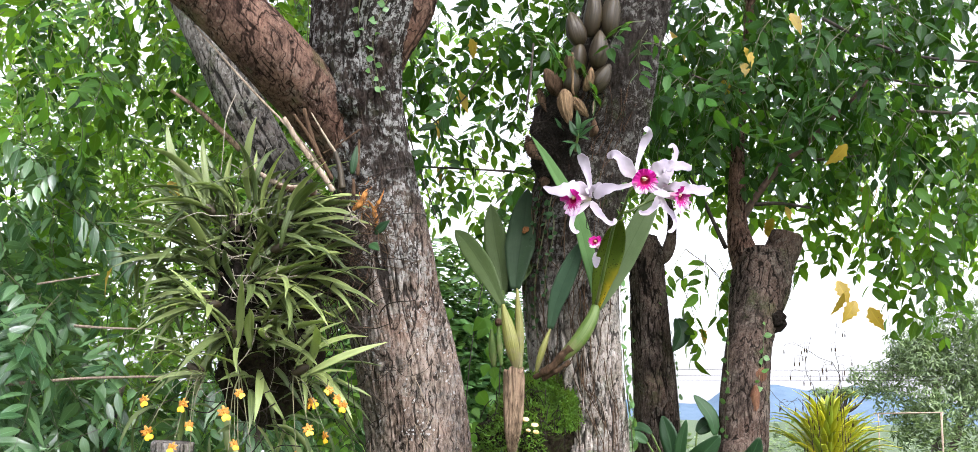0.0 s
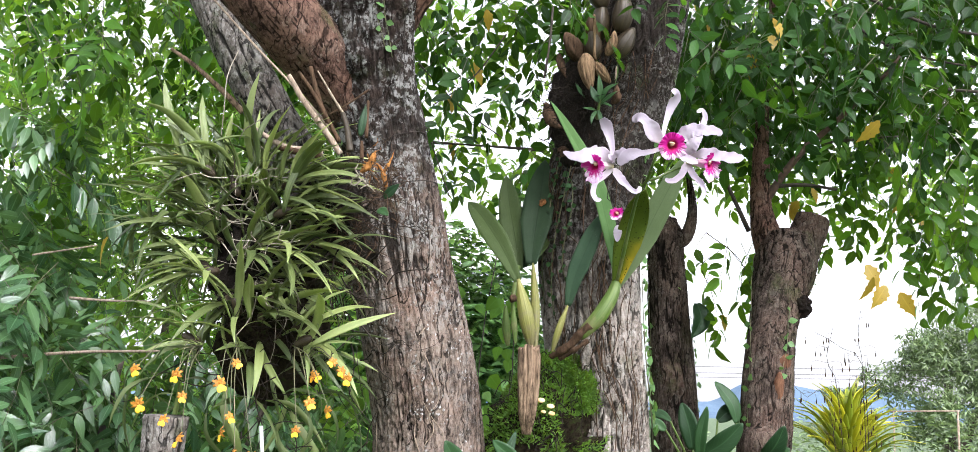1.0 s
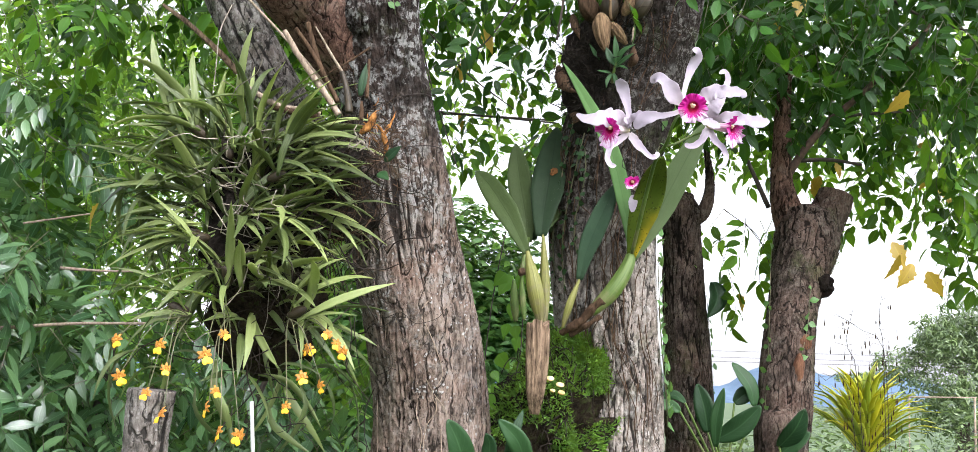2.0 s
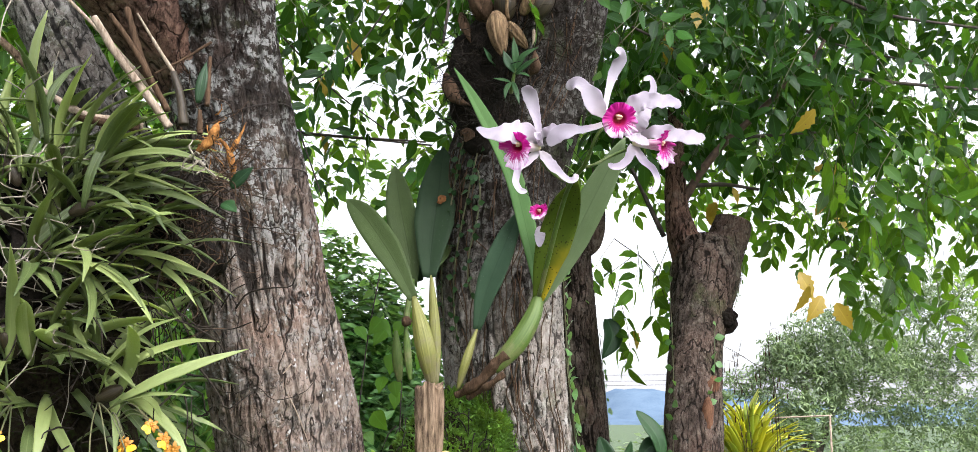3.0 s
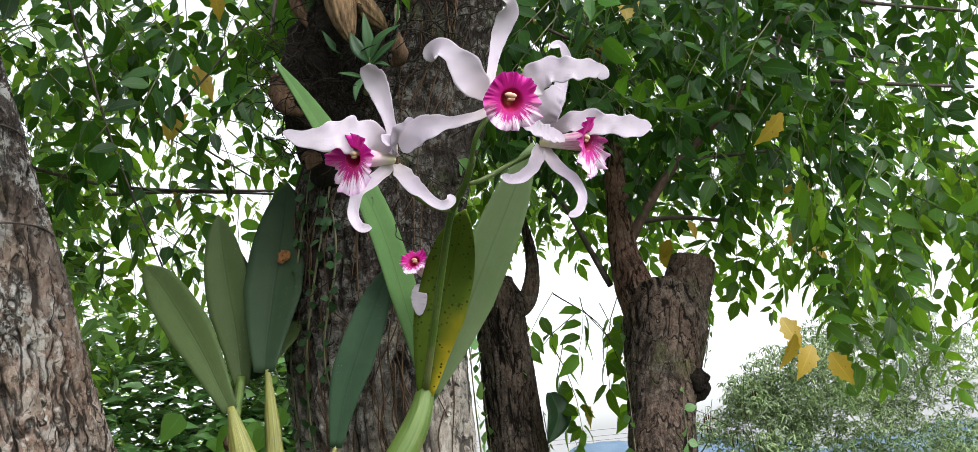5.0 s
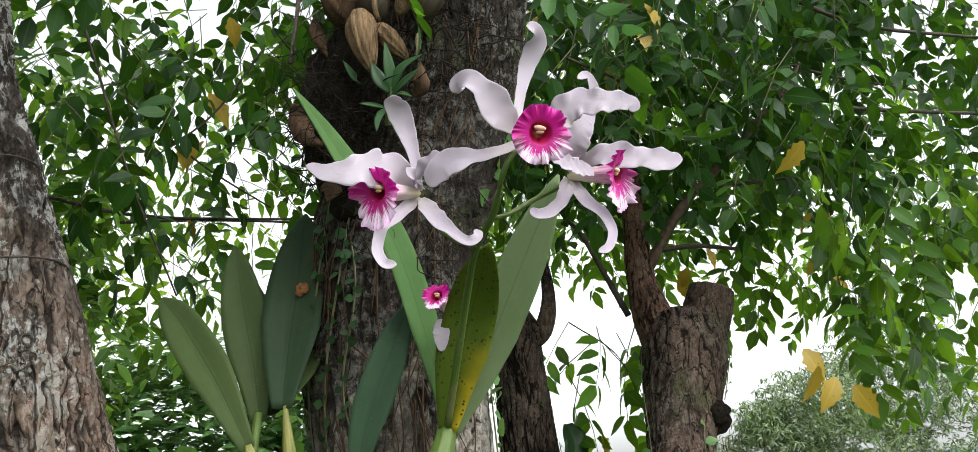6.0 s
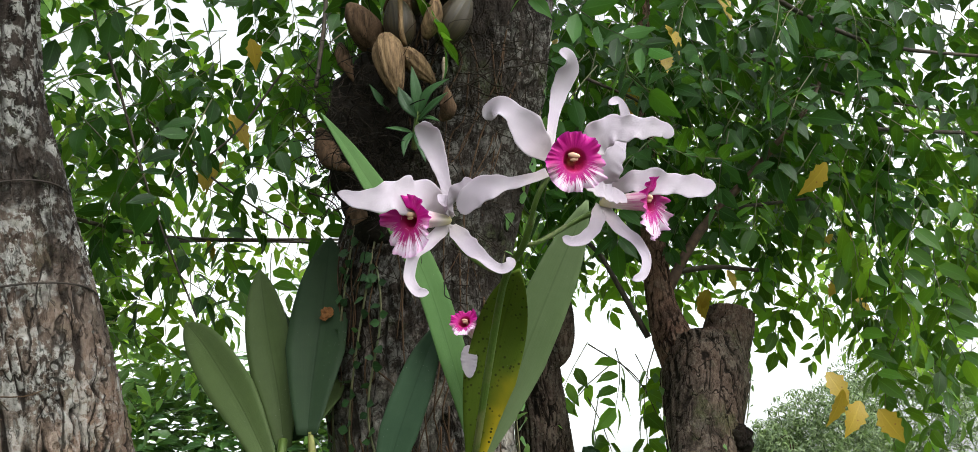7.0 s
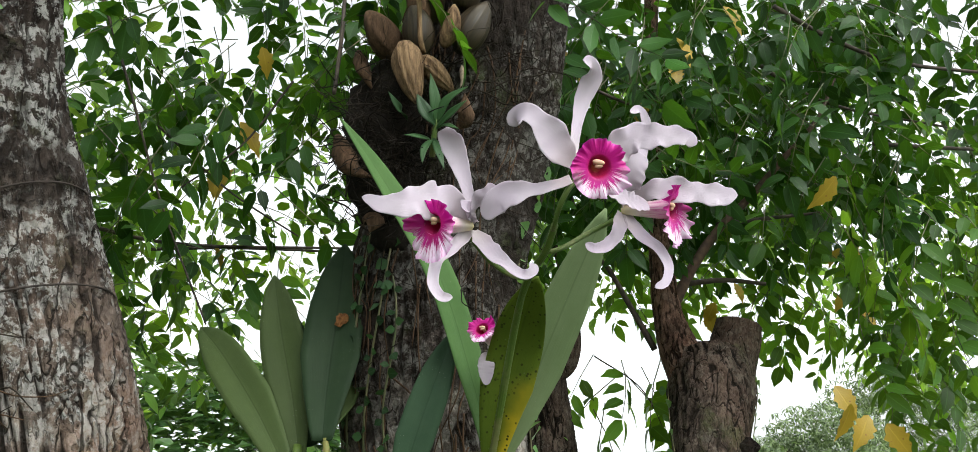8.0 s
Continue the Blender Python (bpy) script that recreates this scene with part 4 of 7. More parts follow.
# ---------------------------------------------------------------- the two pruned trunks
tree_thin = thing("tree", "slim pruned trunk with a hooked side shoot", "tree", "trees in the garden", at=(0.58, 3.62, 0))
THIN_AXIS = ([(0.62, 3.64, -0.1), (0.657, 3.630, 1.221), (0.646, 3.620, 1.394), (0.629, 3.600, 1.683), (0.610, 3.580, 1.969), (0.600, 3.570, 2.163), (0.603, 3.570, 2.218)],
             [0.13, 0.1, 0.092, 0.08, 0.074, 0.07, 0.045])
bark("trunk", tree_thin, BARK_DARK, points=THIN_AXIS[0], radii=THIN_AXIS[1], step=0.0055, rough_to=1.0, plate=(0.016, 0.06), amp=0.006, seed=31, flat_end=True)
bark("side_shoot", tree_thin, BARK_DARK, points=[(0.606, 3.550, 2.110), (0.666, 3.530, 2.138), (0.692, 3.520, 2.217), (0.686, 3.520, 2.328), (0.659, 3.520, 2.478)], radii=[0.025, 0.022, 0.018, 0.016, 0.012], step=0.005, plate=(0.01, 0.04), amp=0.002, seed=32)
tree_pruned = thing("tree", "dark pruned trunk ending in a sawn fork", "tree", "trees in the garden", at=(1.0, 3.1, 0))
PRUNED_AXIS = ([(0.9, 3.05, -0.1), (0.816, 3.070, 1.277), (0.832, 3.100, 1.422), (0.864, 3.160, 1.673), (0.915, 3.250, 1.849), (0.974, 3.330, 2.015), (0.993, 3.370, 2.102), (0.995, 3.370, 2.148)],
             [0.13, 0.078, 0.075, 0.077, 0.088, 0.112, 0.10, 0.05])
bark("trunk", tree_pruned, BARK_DARK, points=PRUNED_AXIS[0], radii=PRUNED_AXIS[1], step=0.0048, rough_to=0.9, plate=(0.016, 0.06), amp=0.006, lump=0.016, seed=33)
bark("sawn_limb", tree_pruned, BARK_DARK, "sawn-off stub", points=[(0.983, 3.330, 1.947), (1.034, 3.350, 2.065), (1.074, 3.360, 2.155), (1.087, 3.360, 2.193)], radii=[0.055, 0.064, 0.060, 0.055], step=0.0045, plate=(0.014, 0.06), amp=0.006, seed=34, flat_end=True)
bark("limb", tree_pruned, BARK_RED, "red-brown living limb", points=[(0.958, 3.340, 1.971), (0.918, 3.360, 2.133), (0.908, 3.380, 2.231), (0.915, 3.400, 2.354), (0.932, 3.430, 2.534), (0.966, 3.460, 2.823), (1.043, 3.500, 3.349)], radii=[0.06, 0.052, 0.036, 0.03, 0.022, 0.018, 0.014], step=0.005, plate=(0.012, 0.045), amp=0.0025, seed=35)
part("knot", blob_arrays((0.892, 3.110, 1.665), (0.028, 0.026, 0.036), (0.3, 0.2, 1), 14, 18, 0.01, 25, 7), CUT_WOOD, tree_pruned, "healed pruning scar with bare brown wood")
part("scar", blob_arrays((0.863, 3.070, 1.570), (0.018, 0.02, 0.07), (0.12, 0, 1), 14, 14, 0.008, 30, 8), CUT_WOOD, tree_pruned)
part("stub", blob_arrays((0.992, 3.220, 1.862), (0.028, 0.03, 0.036), (0.35, -0.2, 1), 34, 38, 0.022, 40, 12), BARK_DARK, tree_pruned, "short broken side stub")
twigs(tree_pruned, TWIG_RED, [([(0.916, 3.380, 2.235), (0.983, 3.360, 2.345), (1.058, 3.340, 2.439), (1.140, 3.300, 2.514), (1.238, 3.250, 2.613), (1.317, 3.200, 2.697), (1.396, 3.200, 2.827)], 0.015, 0.004)])
twigs(tree_pruned, TWIG, [([(0.956, 3.370, 2.306), (1.059, 3.350, 2.308), (1.163, 3.330, 2.290)], 0.008, 0.005), ([(0.869, 3.400, 2.144), (0.823, 3.420, 2.265), (0.782, 3.440, 2.373), (0.746, 3.500, 2.464), (0.735, 3.550, 2.593), (0.734, 3.600, 2.770)], 0.009, 0.003),
    ([(1.085, 2.900, 2.837), (1.240, 2.950, 2.787), (1.439, 3.000, 2.751), (1.779, 3.050, 2.748)], 0.006, 0.004), ([(1.060, 3.340, 2.457), (1.233, 3.400, 2.494), (1.458, 3.500, 2.546)], 0.007, 0.004), ([(1.460, 3.200, 2.626), (1.673, 3.250, 2.637), (1.975, 3.300, 2.648)], 0.006, 0.005),
    ([(0.671, 3.000, 2.668), (0.844, 3.100, 2.640), (0.978, 3.200, 2.538)], 0.004, 0.002), ([(1.127, 3.200, 2.898), (1.411, 3.300, 2.797), (1.849, 3.400, 2.768)], 0.006, 0.003), ([(0.762, 3.600, 2.172), (0.870, 3.550, 2.068), (0.913, 3.500, 1.919)], 0.002, 0.0012)])
crown("crown", tree_pruned, PINNATE, [((1.9, 3.4, 3.3), (0.75, 0.5, 0.3), 42), ((1.2, 3.5, 3.0), (0.62, 0.55, 0.45), 200), ((1.9, 3.7, 2.9), (0.7, 0.6, 0.45), 85), ((0.85, 3.3, 2.75), (0.28, 0.35, 0.3), 36), ((0.72, 3.6, 2.95), (0.3, 0.5, 0.4), 46), ((1.15, 2.95, 2.72), (0.42, 0.28, 0.26), 26), ((1.72, 3.05, 2.72), (0.45, 0.32, 0.3), 16), ((0.74, 2.85, 2.68), (0.2, 0.2, 0.22), 14)], 25, [LEAF_SHADE, STEM], sink=(0.3, 1.3), label="dense crown of hanging pinnate leaves painted in shade", singles=200, clear=((0.6, 2.5, 2.0), (1.3, 3.5, 2.45)))
crown("lower_foliage", tree_pruned, PINNATE, [((1.6, 3.4, 2.42), (0.5, 0.4, 0.3), 64), ((2.1, 3.5, 2.3), (0.5, 0.45, 0.35), 58), ((1.15, 3.75, 2.6), (0.35, 0.3, 0.25), 22), ((1.35, 3.2, 2.2), (0.12, 0.15, 0.14), 9)], 31, [LEAF_MELIA, STEM], sink=(0.3, 1.4), label="fresh green hanging leaf sprays", singles=80, clear=((0.6, 2.5, 2.0), (1.3, 3.5, 2.45)))
crown("crown", tree_pruned, PINNATE_SMALL, [((1.3, 4.6, 3.15), (0.9, 0.6, 0.6), 150), ((2.3, 4.9, 3.1), (0.9, 0.7, 0.7), 100), ((3.2, 5.2, 2.9), (0.9, 0.7, 0.8), 50)], 26, [LEAF_LIME, STEM])
crown("hanging_spray", tree_pruned, PINNATE, [((0.775, 3.600, 2.13), (0.07, 0.06, 0.06), 3), ((0.745, 3.580, 2.03), (0.05, 0.05, 0.07), 2), ((0.871, 3.550, 2.16), (0.08, 0.06, 0.05), 3)], 27, [LEAF_MELIA, STEM], sizes=(1.05, 1.3), sink=(0.6, 1.6))

# leaf masses mostly above the view, added to shade the foliage below
crown("shading_crown", tree_pruned, PINNATE_SMALL, [((1.6, 3.3, 3.9), (1.5, 1.8, 0.5), 520)], 28, [LEAF_SHADE, STEM], sizes=(1.0, 1.35))
crown("shading_crown", tree_host, PINNATE_SMALL, [((0.1, 2.7, 3.8), (1.2, 1.7, 0.5), 340)], 29, [LEAF_SHADE, STEM], sizes=(1.0, 1.35))
crown("shading_crown", tree_fork, PINNATE_SMALL, [((-1.6, 3.3, 3.9), (1.4, 1.4, 0.5), 230)], 30, [LEAF_SHADE, STEM], sizes=(1.0, 1.35))

# single yellow leaves in the crown
_yl = [mesh_of("leaf", *leaf_template(0.085, 0.046, 10, 0.18, 0.25, 0.16, seed=k), materials=[LEAF_YELLOW]) for k in range(4)]
_rnd = np.random.RandomState(77)
for _p in [(1.143, 3.050, 1.980), (1.145, 3.000, 1.935), (1.191, 3.020, 1.911), (1.240, 3.040, 1.894), (1.419, 3.400, 2.277), (1.447, 3.420, 2.246), (1.368, 3.300, 2.373), (1.124, 2.850, 2.389), (0.821, 2.900, 2.676), (0.808, 3.570, 1.859), (1.064, 3.300, 2.286),
           (1.357, 3.200, 2.345), (0.797, 2.800, 2.688), (-0.193, 3.200, 2.556), (-0.161, 3.220, 2.572), (-0.209, 3.300, 2.407), (-0.134, 3.100, 2.635), (-0.090, 3.100, 2.828), (1.012, 3.000, 2.900), (0.672, 3.200, 2.864), (0.638, 3.200, 2.912), (0.802, 3.100, 2.697), (-1.043, 2.900, 2.234), (-0.934, 2.300, 1.860), (1.049, 3.400, 2.262), (1.031, 3.420, 2.241)]:
    _y, _z = leaf_turns(_rnd, 1, (0.9, 2.4), 0.8)
    _y = unit(_y[0])
    _z = unit(_z[0] + np.array([0, -1.2, 0]))
    _z = unit(_z - _z.dot(_y) * _y)
    _s = _rnd.uniform(0.65, 1.1) if _p[1] > 3.05 or _p[2] > 2.1 else 1.0
    tagged(single("leaf", _yl[_rnd.randint(4)], tree_pruned, _p, np.cross(_y, _z), _y, _z, _s), "yellow ageing leaf with brown specks")


# ---------------------------------------------------------------- shrubs behind
def shrub(label, stems, blobs, leaf, material, seed, shell=0.55, sizes=(0.7, 1.2), category="shrub"):
    base = stems[0][0][0]
    ob = thing("shrub", label, category, at=(base[0], base[1], base[2]))
    for pts, r0, r1 in stems:
        part("stem", tube_arrays(pts, [r0, r1], 12, 8, r0 * 0.2, seed), TWIG, ob)
    rnd = np.random.RandomState(seed)
    pos = np.vstack([in_ellipsoid(rnd, c, r, k, shell) for c, r, k in blobs])
    mid = np.vstack([np.tile(np.asarray(c, float), (k, 1)) for c, r, k in blobs])
    along, normal = leaf_turns(rnd, len(pos), (-0.2, 0.7), 0.5, unit(pos - mid) * 0.5)
    normal = normal + unit(pos - mid) * 1.1
    scale = rnd.uniform(sizes[0], sizes[1], len(pos))
    v, f, uv, mi = scatter_arrays(leaf, rnd.randint(0, len(leaf), len(pos)), pos, along, normal, scale)
    part("crown", mesh_of("crown", v, f, uv, mi, [material, STEM]), None, ob, "", "stuff")
    return ob


OVAL = [leaf_template(0.075, 0.040, 2, 0.22, 0.25, seed=k) for k in range(4)]
OVAL_FAR = [leaf_template(0.10, 0.045, 2, 0.2, 0.2, seed=k) for k in range(4)]
WILLOW = [joined([place(leaf_template(0.15, 0.044, 2, 0.15, 0.35, seed=10 * k + q), (0, 0, 0), (math.sin(q * 1.3), math.cos(q * 1.3) * 0.9 + 0.35, -0.25), (0.1, 0.3, 1)) for q in range(4)]) for k in range(4)]

shrub("glossy dark green camellia-like shrub", [([(-0.42, 4.75, 0.0), (-0.40, 4.72, 0.9), (-0.3, 4.7, 1.7)], 0.03, 0.012)], [((-0.50, 4.75, 1.76), (0.66, 0.5, 0.70), 7600), ((-0.2, 4.6, 1.32), (0.6, 0.45, 0.75), 4200), ((-1.0, 4.9, 1.5), (0.5, 0.4, 0.7), 1800), ((-0.02, 4.8, 1.72), (0.3, 0.3, 0.55), 1500)], OVAL, LEAF_SHRUB, 41, 0.6)
shrub("tall bright green hedge shrub behind the trees", [([(-2.2, 5.8, 0.0), (-2.15, 5.75, 1.2), (-2.0, 5.7, 2.4)], 0.05, 0.02)], [((-2.0, 5.8, 1.9), (1.2, 0.7, 1.9), 5200), ((-3.6, 6.0, 2.3), (1.2, 0.7, 2.2), 4200), ((-1.15, 5.6, 1.2), (0.5, 0.5, 1.0), 1200), ((-0.4, 5.7, 1.15), (0.8, 0.5, 0.9), 2600)], OVAL_FAR, LEAF_LIME, 42, 0.5, (0.9, 1.5))
_rnd = np.random.RandomState(3)
FAR_CLUMPS = []
for _c, _r, _n in (((22.1, 42.2, 4.7), (4.2, 3.6, 3.1), 9), ((27.0, 43.8, 6.0), (4.6, 4.0, 3.5), 10), ((19.1, 41.4, 2.8), (3.0, 2.8, 2.6), 7), ((31.7, 43.8, 4.6), (5.6, 4.0, 4.6), 9), ((24.4, 41.8, 0.2), (6.8, 4.0, 3.5), 10), ((37.9, 44.6, 2.3), (4.8, 4.0, 4.8), 5)):
    FAR_CLUMPS.append((_c, tuple(0.8 * q for q in _r), 800))
    for _q in in_ellipsoid(_rnd, _c, tuple(0.78 * q for q in _r), _n, 0.8):
        FAR_CLUMPS.append((tuple(_q), tuple(_rnd.uniform(0.3, 0.45) * q for q in _r), 160))
shrub("large round grey-green tree with narrow leaves far off", [([(20.3, 43.8, -5.0), (20.5, 43.8, -1.4), (20.7, 43.8, 3.4)], 0.5, 0.2), ([(20.5, 43.8, -1.4), (22.3, 44.6, 1.8), (23.9, 44.6, 4.6)], 0.3, 0.12)],
      FAR_CLUMPS, WILLOW, LEAF_FAR, 43, 0.5, (1.45, 2.3), "tree")
shrub("low light green scrub beyond the croton", [([(2.6, 9.0, -0.1), (2.6, 9.0, 0.4), (2.6, 9.0, 0.9)], 0.03, 0.01)], [((2.9, 9.2, 0.8), (1.1, 0.6, 0.72), 2600), ((1.4, 9.6, 0.8), (1.0, 0.6, 0.72), 2400), ((4.6, 8.6, 0.7), (1.2, 0.6, 0.66), 1300), ((5.6, 12.6, 0.7), (2.4, 0.6, 0.9), 1900), ((0.5, 8.4, 0.8), (0.8, 0.5, 0.62), 900)], OVAL_FAR, LEAF_FAR, 44, 0.5, (0.7, 1.2))
tree_left = thing("shrub", "dense dark shrub with narrow pinnate leaves", "shrub", at=(-1.3, 2.9, 0))
twigs(tree_left, TWIG, [([(-1.3, 2.9, 0.0), (-1.25, 2.9, 0.8), (-1.1, 2.85, 1.6)], 0.02, 0.008), ([(-1.3, 2.95, 0.0), (-1.5, 2.9, 0.9), (-1.7, 2.8, 1.7)], 0.018, 0.006), ([(-1.3, 2.9, 0.2), (-0.9, 3.0, 1.0), (-0.6, 2.9, 1.7)], 0.018, 0.006)], "stem")
twigs(tree_left, DRY_CANE, [([(-1.386, 2.500, 1.559), (-1.163, 2.450, 1.580), (-0.996, 2.400, 1.592), (-0.821, 2.400, 1.600)], 0.005, 0.003), ([(-1.106, 2.500, 1.731), (-0.983, 2.450, 1.723), (-0.856, 2.400, 1.720)], 0.004, 0.002), ([(-1.272, 2.600, 1.854), (-1.076, 2.550, 1.878)], 0.003, 0.002)])
crown("crown", tree_left, PINNATE_NARROW, [((-1.45, 2.75, 1.55), (0.5, 0.45, 0.55), 330), ((-1.0, 3.1, 1.2), (0.6, 0.45, 0.5), 280), ((-0.5, 3.0, 1.15), (0.35, 0.35, 0.45), 140), ((-1.3, 2.5, 1.15), (0.4, 0.25, 0.3), 80), ((-1.6, 2.9, 2.15), (0.4, 0.4, 0.3), 80)], 45, [LEAF_DEEP, STEM], sizes=(0.55, 0.95), label="hanging dark green narrow leaflets", singles=200)
crown("crown", tree_left, PINNATE_SMALL, [((-1.3, 3.6, 1.5), (0.9, 0.4, 0.7), 320), ((-0.4, 3.5, 1.2), (0.4, 0.3, 0.6), 90)], 46, [LEAF_LIME, STEM])


# ---------------------------------------------------------------- the orchid in flower
TOWARD = (-0.1, -1.0, 0.12)
orchid = thing("flowering_orchid", "flowering orchid with white and magenta blooms on the trunk", "orchid", at=(0.094, 2.290, 1.625))


def pseudobulb(pts, width, material, label="", neck=0.35, seed=0):
    """A ribbed spindle-shaped bulb from its foot to its top."""
    n, segs = 22, 20
    c = spline(pts, n)
    u = np.linspace(0, 1, n)
    r = 0.5 * width * (neck * 0.55 + (1 - neck * 0.55) * np.sin(np.pi * np.clip(u * 0.93 + 0.04, 0, 1) ** 0.85) ** 1.1)
    v, f, uv = tube_arrays(c, list(r), n, segs)
    a = np.tile(np.arange(segs), n)
    k = 1 + 0.07 * np.sin(a * 2 * np.pi / segs * 7 + seed)
    v[:n * segs] = np.repeat(c, segs, 0) + (v[:n * segs] - np.repeat(c, segs, 0)) * k[:, None] * np.array([1, 0.72, 1])
    return part("pseudobulb", (v, f, uv), material, orchid, label)


def leaf(pts, width, material, label="", facing=TOWARD, fold=0.25, profile=leathery, seed=0, twist=0.0, thick=0.003, parent=None, name="leaf"):
    return part(name, blade_arrays(pts, width, facing, profile, 26, 9, fold=fold, thick=thick, ruffle=0.02, waves=1.3, twist=twist, seed=seed), material, parent or orchid, label)


# older growths
pseudobulb([(0.076, 2.270, 1.635), (0.064, 2.255, 1.698), (0.042, 2.260, 1.788)], 0.034, BULB_YELLOW, "yellow-green ribbed bulb", 0.3, 1)
leaf([(0.042, 2.262, 1.783), (0.001, 2.300, 1.866), (-0.051, 2.360, 1.951), (-0.088, 2.420, 2.000)], 0.053, LEAF_GREY, "grey-green leathery leaf", fold=0.22, seed=1)
pseudobulb([(0.088, 2.330, 1.633), (0.085, 2.340, 1.734), (0.077, 2.350, 1.840)], 0.022, BULB_YELLOW, "", 0.4, 2)
leaf([(0.073, 2.350, 1.836), (0.079, 2.385, 1.915), (0.093, 2.420, 2.027), (0.103, 2.440, 2.120)], 0.078, LEAF_DARK, "dark green leaf with a brown scar", fold=0.25, seed=2)
leaf([(0.077, 2.360, 1.847), (0.094, 2.400, 1.886), (0.113, 2.430, 1.932), (0.127, 2.450, 1.970)], 0.035, LEAF_GREY, "", fold=0.2, seed=9)
pseudobulb([(0.042, 2.360, 1.645), (0.035, 2.360, 1.705), (0.031, 2.360, 1.753)], 0.015, BULB_GREEN, "", 0.5, 3)
part("node", blob_arrays((0.031, 2.345, 1.751), (0.010, 0.010, 0.010), (0, 0, 1), 12, 14, 0.006, 90, 3), DRY_BROWN, orchid)
pseudobulb([(0.023, 2.400, 1.644), (0.017, 2.400, 1.697), (0.014, 2.400, 1.740)], 0.02, BULB_GREEN, "", 0.5, 4)
part("stalk", tube_arrays([(0.031, 2.360, 1.753), (0.038, 2.370, 1.802), (0.042, 2.380, 1.836)], [0.006, 0.006], 8, 8), BULB_GREEN, orchid)
leaf([(0.043, 2.380, 1.825), (0.034, 2.400, 1.895), (0.016, 2.430, 1.993), (0.004, 2.450, 2.079)], 0.060, LEAF_GREY, "", fold=0.22, seed=3)
leaf([(0.057, 2.420, 1.839), (0.045, 2.450, 1.904), (0.028, 2.470, 1.977), (0.009, 2.480, 2.057)], 0.055, LEAF_DARK, "", fold=0.25, seed=4)
part("scar", blob_arrays((0.097, 2.399, 2.000), (0.007, 0.0005, 0.0105), (0.5, 0, 1), 22, 28, 0.006, 260, 5), RUST, orchid, "rusty brown scar on the leaf")
# middle growth
pseudobulb([(0.125, 2.300, 1.627), (0.139, 2.290, 1.679), (0.160, 2.300, 1.738)], 0.016, BULB_YELLOW, "", 0.3, 5)
leaf([(0.159, 2.300, 1.735), (0.174, 2.293, 1.801), (0.206, 2.288, 1.885), (0.237, 2.290, 1.956)], 0.046, LEAF_TEAL, "blue-green leathery leaf", fold=0.28, seed=5)
# flowering growth
part("rhizome", tube_arrays([(0.125, 2.310, 1.618), (0.155, 2.280, 1.636), (0.184, 2.265, 1.665), (0.208, 2.260, 1.688)], [0.006, 0.009, 0.010, 0.009], 40, 14, 0.007, 3), DRY_BROWN, orchid, "brown woody creeping stem in dry sheaths")
part("rhizome", tube_arrays([(0.143, 2.300, 1.613), (0.177, 2.270, 1.633), (0.204, 2.260, 1.654)], [0.005, 0.007, 0.005], 36, 12, 0.006, 4), DRY_BROWN, orchid)
pseudobulb([(0.185, 2.270, 1.662), (0.226, 2.262, 1.706), (0.257, 2.270, 1.757), (0.271, 2.285, 1.798)], 0.035, BULB_GREEN, "flattened green bulb", 1.0, 6)
leaf([(0.269, 2.280, 1.789), (0.283, 2.250, 1.857), (0.304, 2.210, 1.933), (0.315, 2.140, 1.979)], 0.062, LEAF_SICK, "yellowing leaf with black spots", facing=(-0.1, -1.0, 0.1), fold=0.22, seed=6)
leaf([(0.273, 2.300, 1.786), (0.312, 2.270, 1.861), (0.364, 2.210, 1.975), (0.404, 2.150, 2.062)], 0.058, LEAF_PALE, "pale green leathery leaf", facing=(0.25, -1.0, 0.3), fold=0.18, seed=7)
leaf([(0.273, 2.300, 1.802), (0.254, 2.280, 1.884), (0.215, 2.250, 2.016), (0.148, 2.200, 2.123), (0.102, 2.170, 2.186)], 0.044, LEAF_BRIGHT, "long bright green leaf", facing=(0.5, -1.0, 0.25), fold=0.25, profile=strap, seed=8)
part("flower_stalk", tube_arrays([(0.270, 2.275, 1.796), (0.288, 2.160, 1.925), (0.291, 2.080, 1.958), (0.299, 2.020, 1.969), (0.304, 1.990, 1.987)], [0.004, 0.0045, 0.004, 0.0035], 30, 10), BULB_GREEN, orchid, "green flower stalk")


def stalk(pts, r=0.0024):
    part("pedicel", tube_arrays(pts, [r, r * 1.2], 18, 8), BULB_GREEN, orchid)


stalk([(0.292, 2.075, 1.958), (0.269, 2.060, 1.959), (0.246, 2.050, 1.974), (0.229, 2.035, 1.991)])
stalk([(0.302, 1.990, 1.981), (0.303, 1.970, 1.992), (0.310, 1.960, 2.007), (0.323, 1.965, 2.023)])
stalk([(0.300, 2.020, 1.969), (0.316, 2.020, 1.973), (0.352, 2.030, 1.994), (0.383, 2.020, 2.006)])


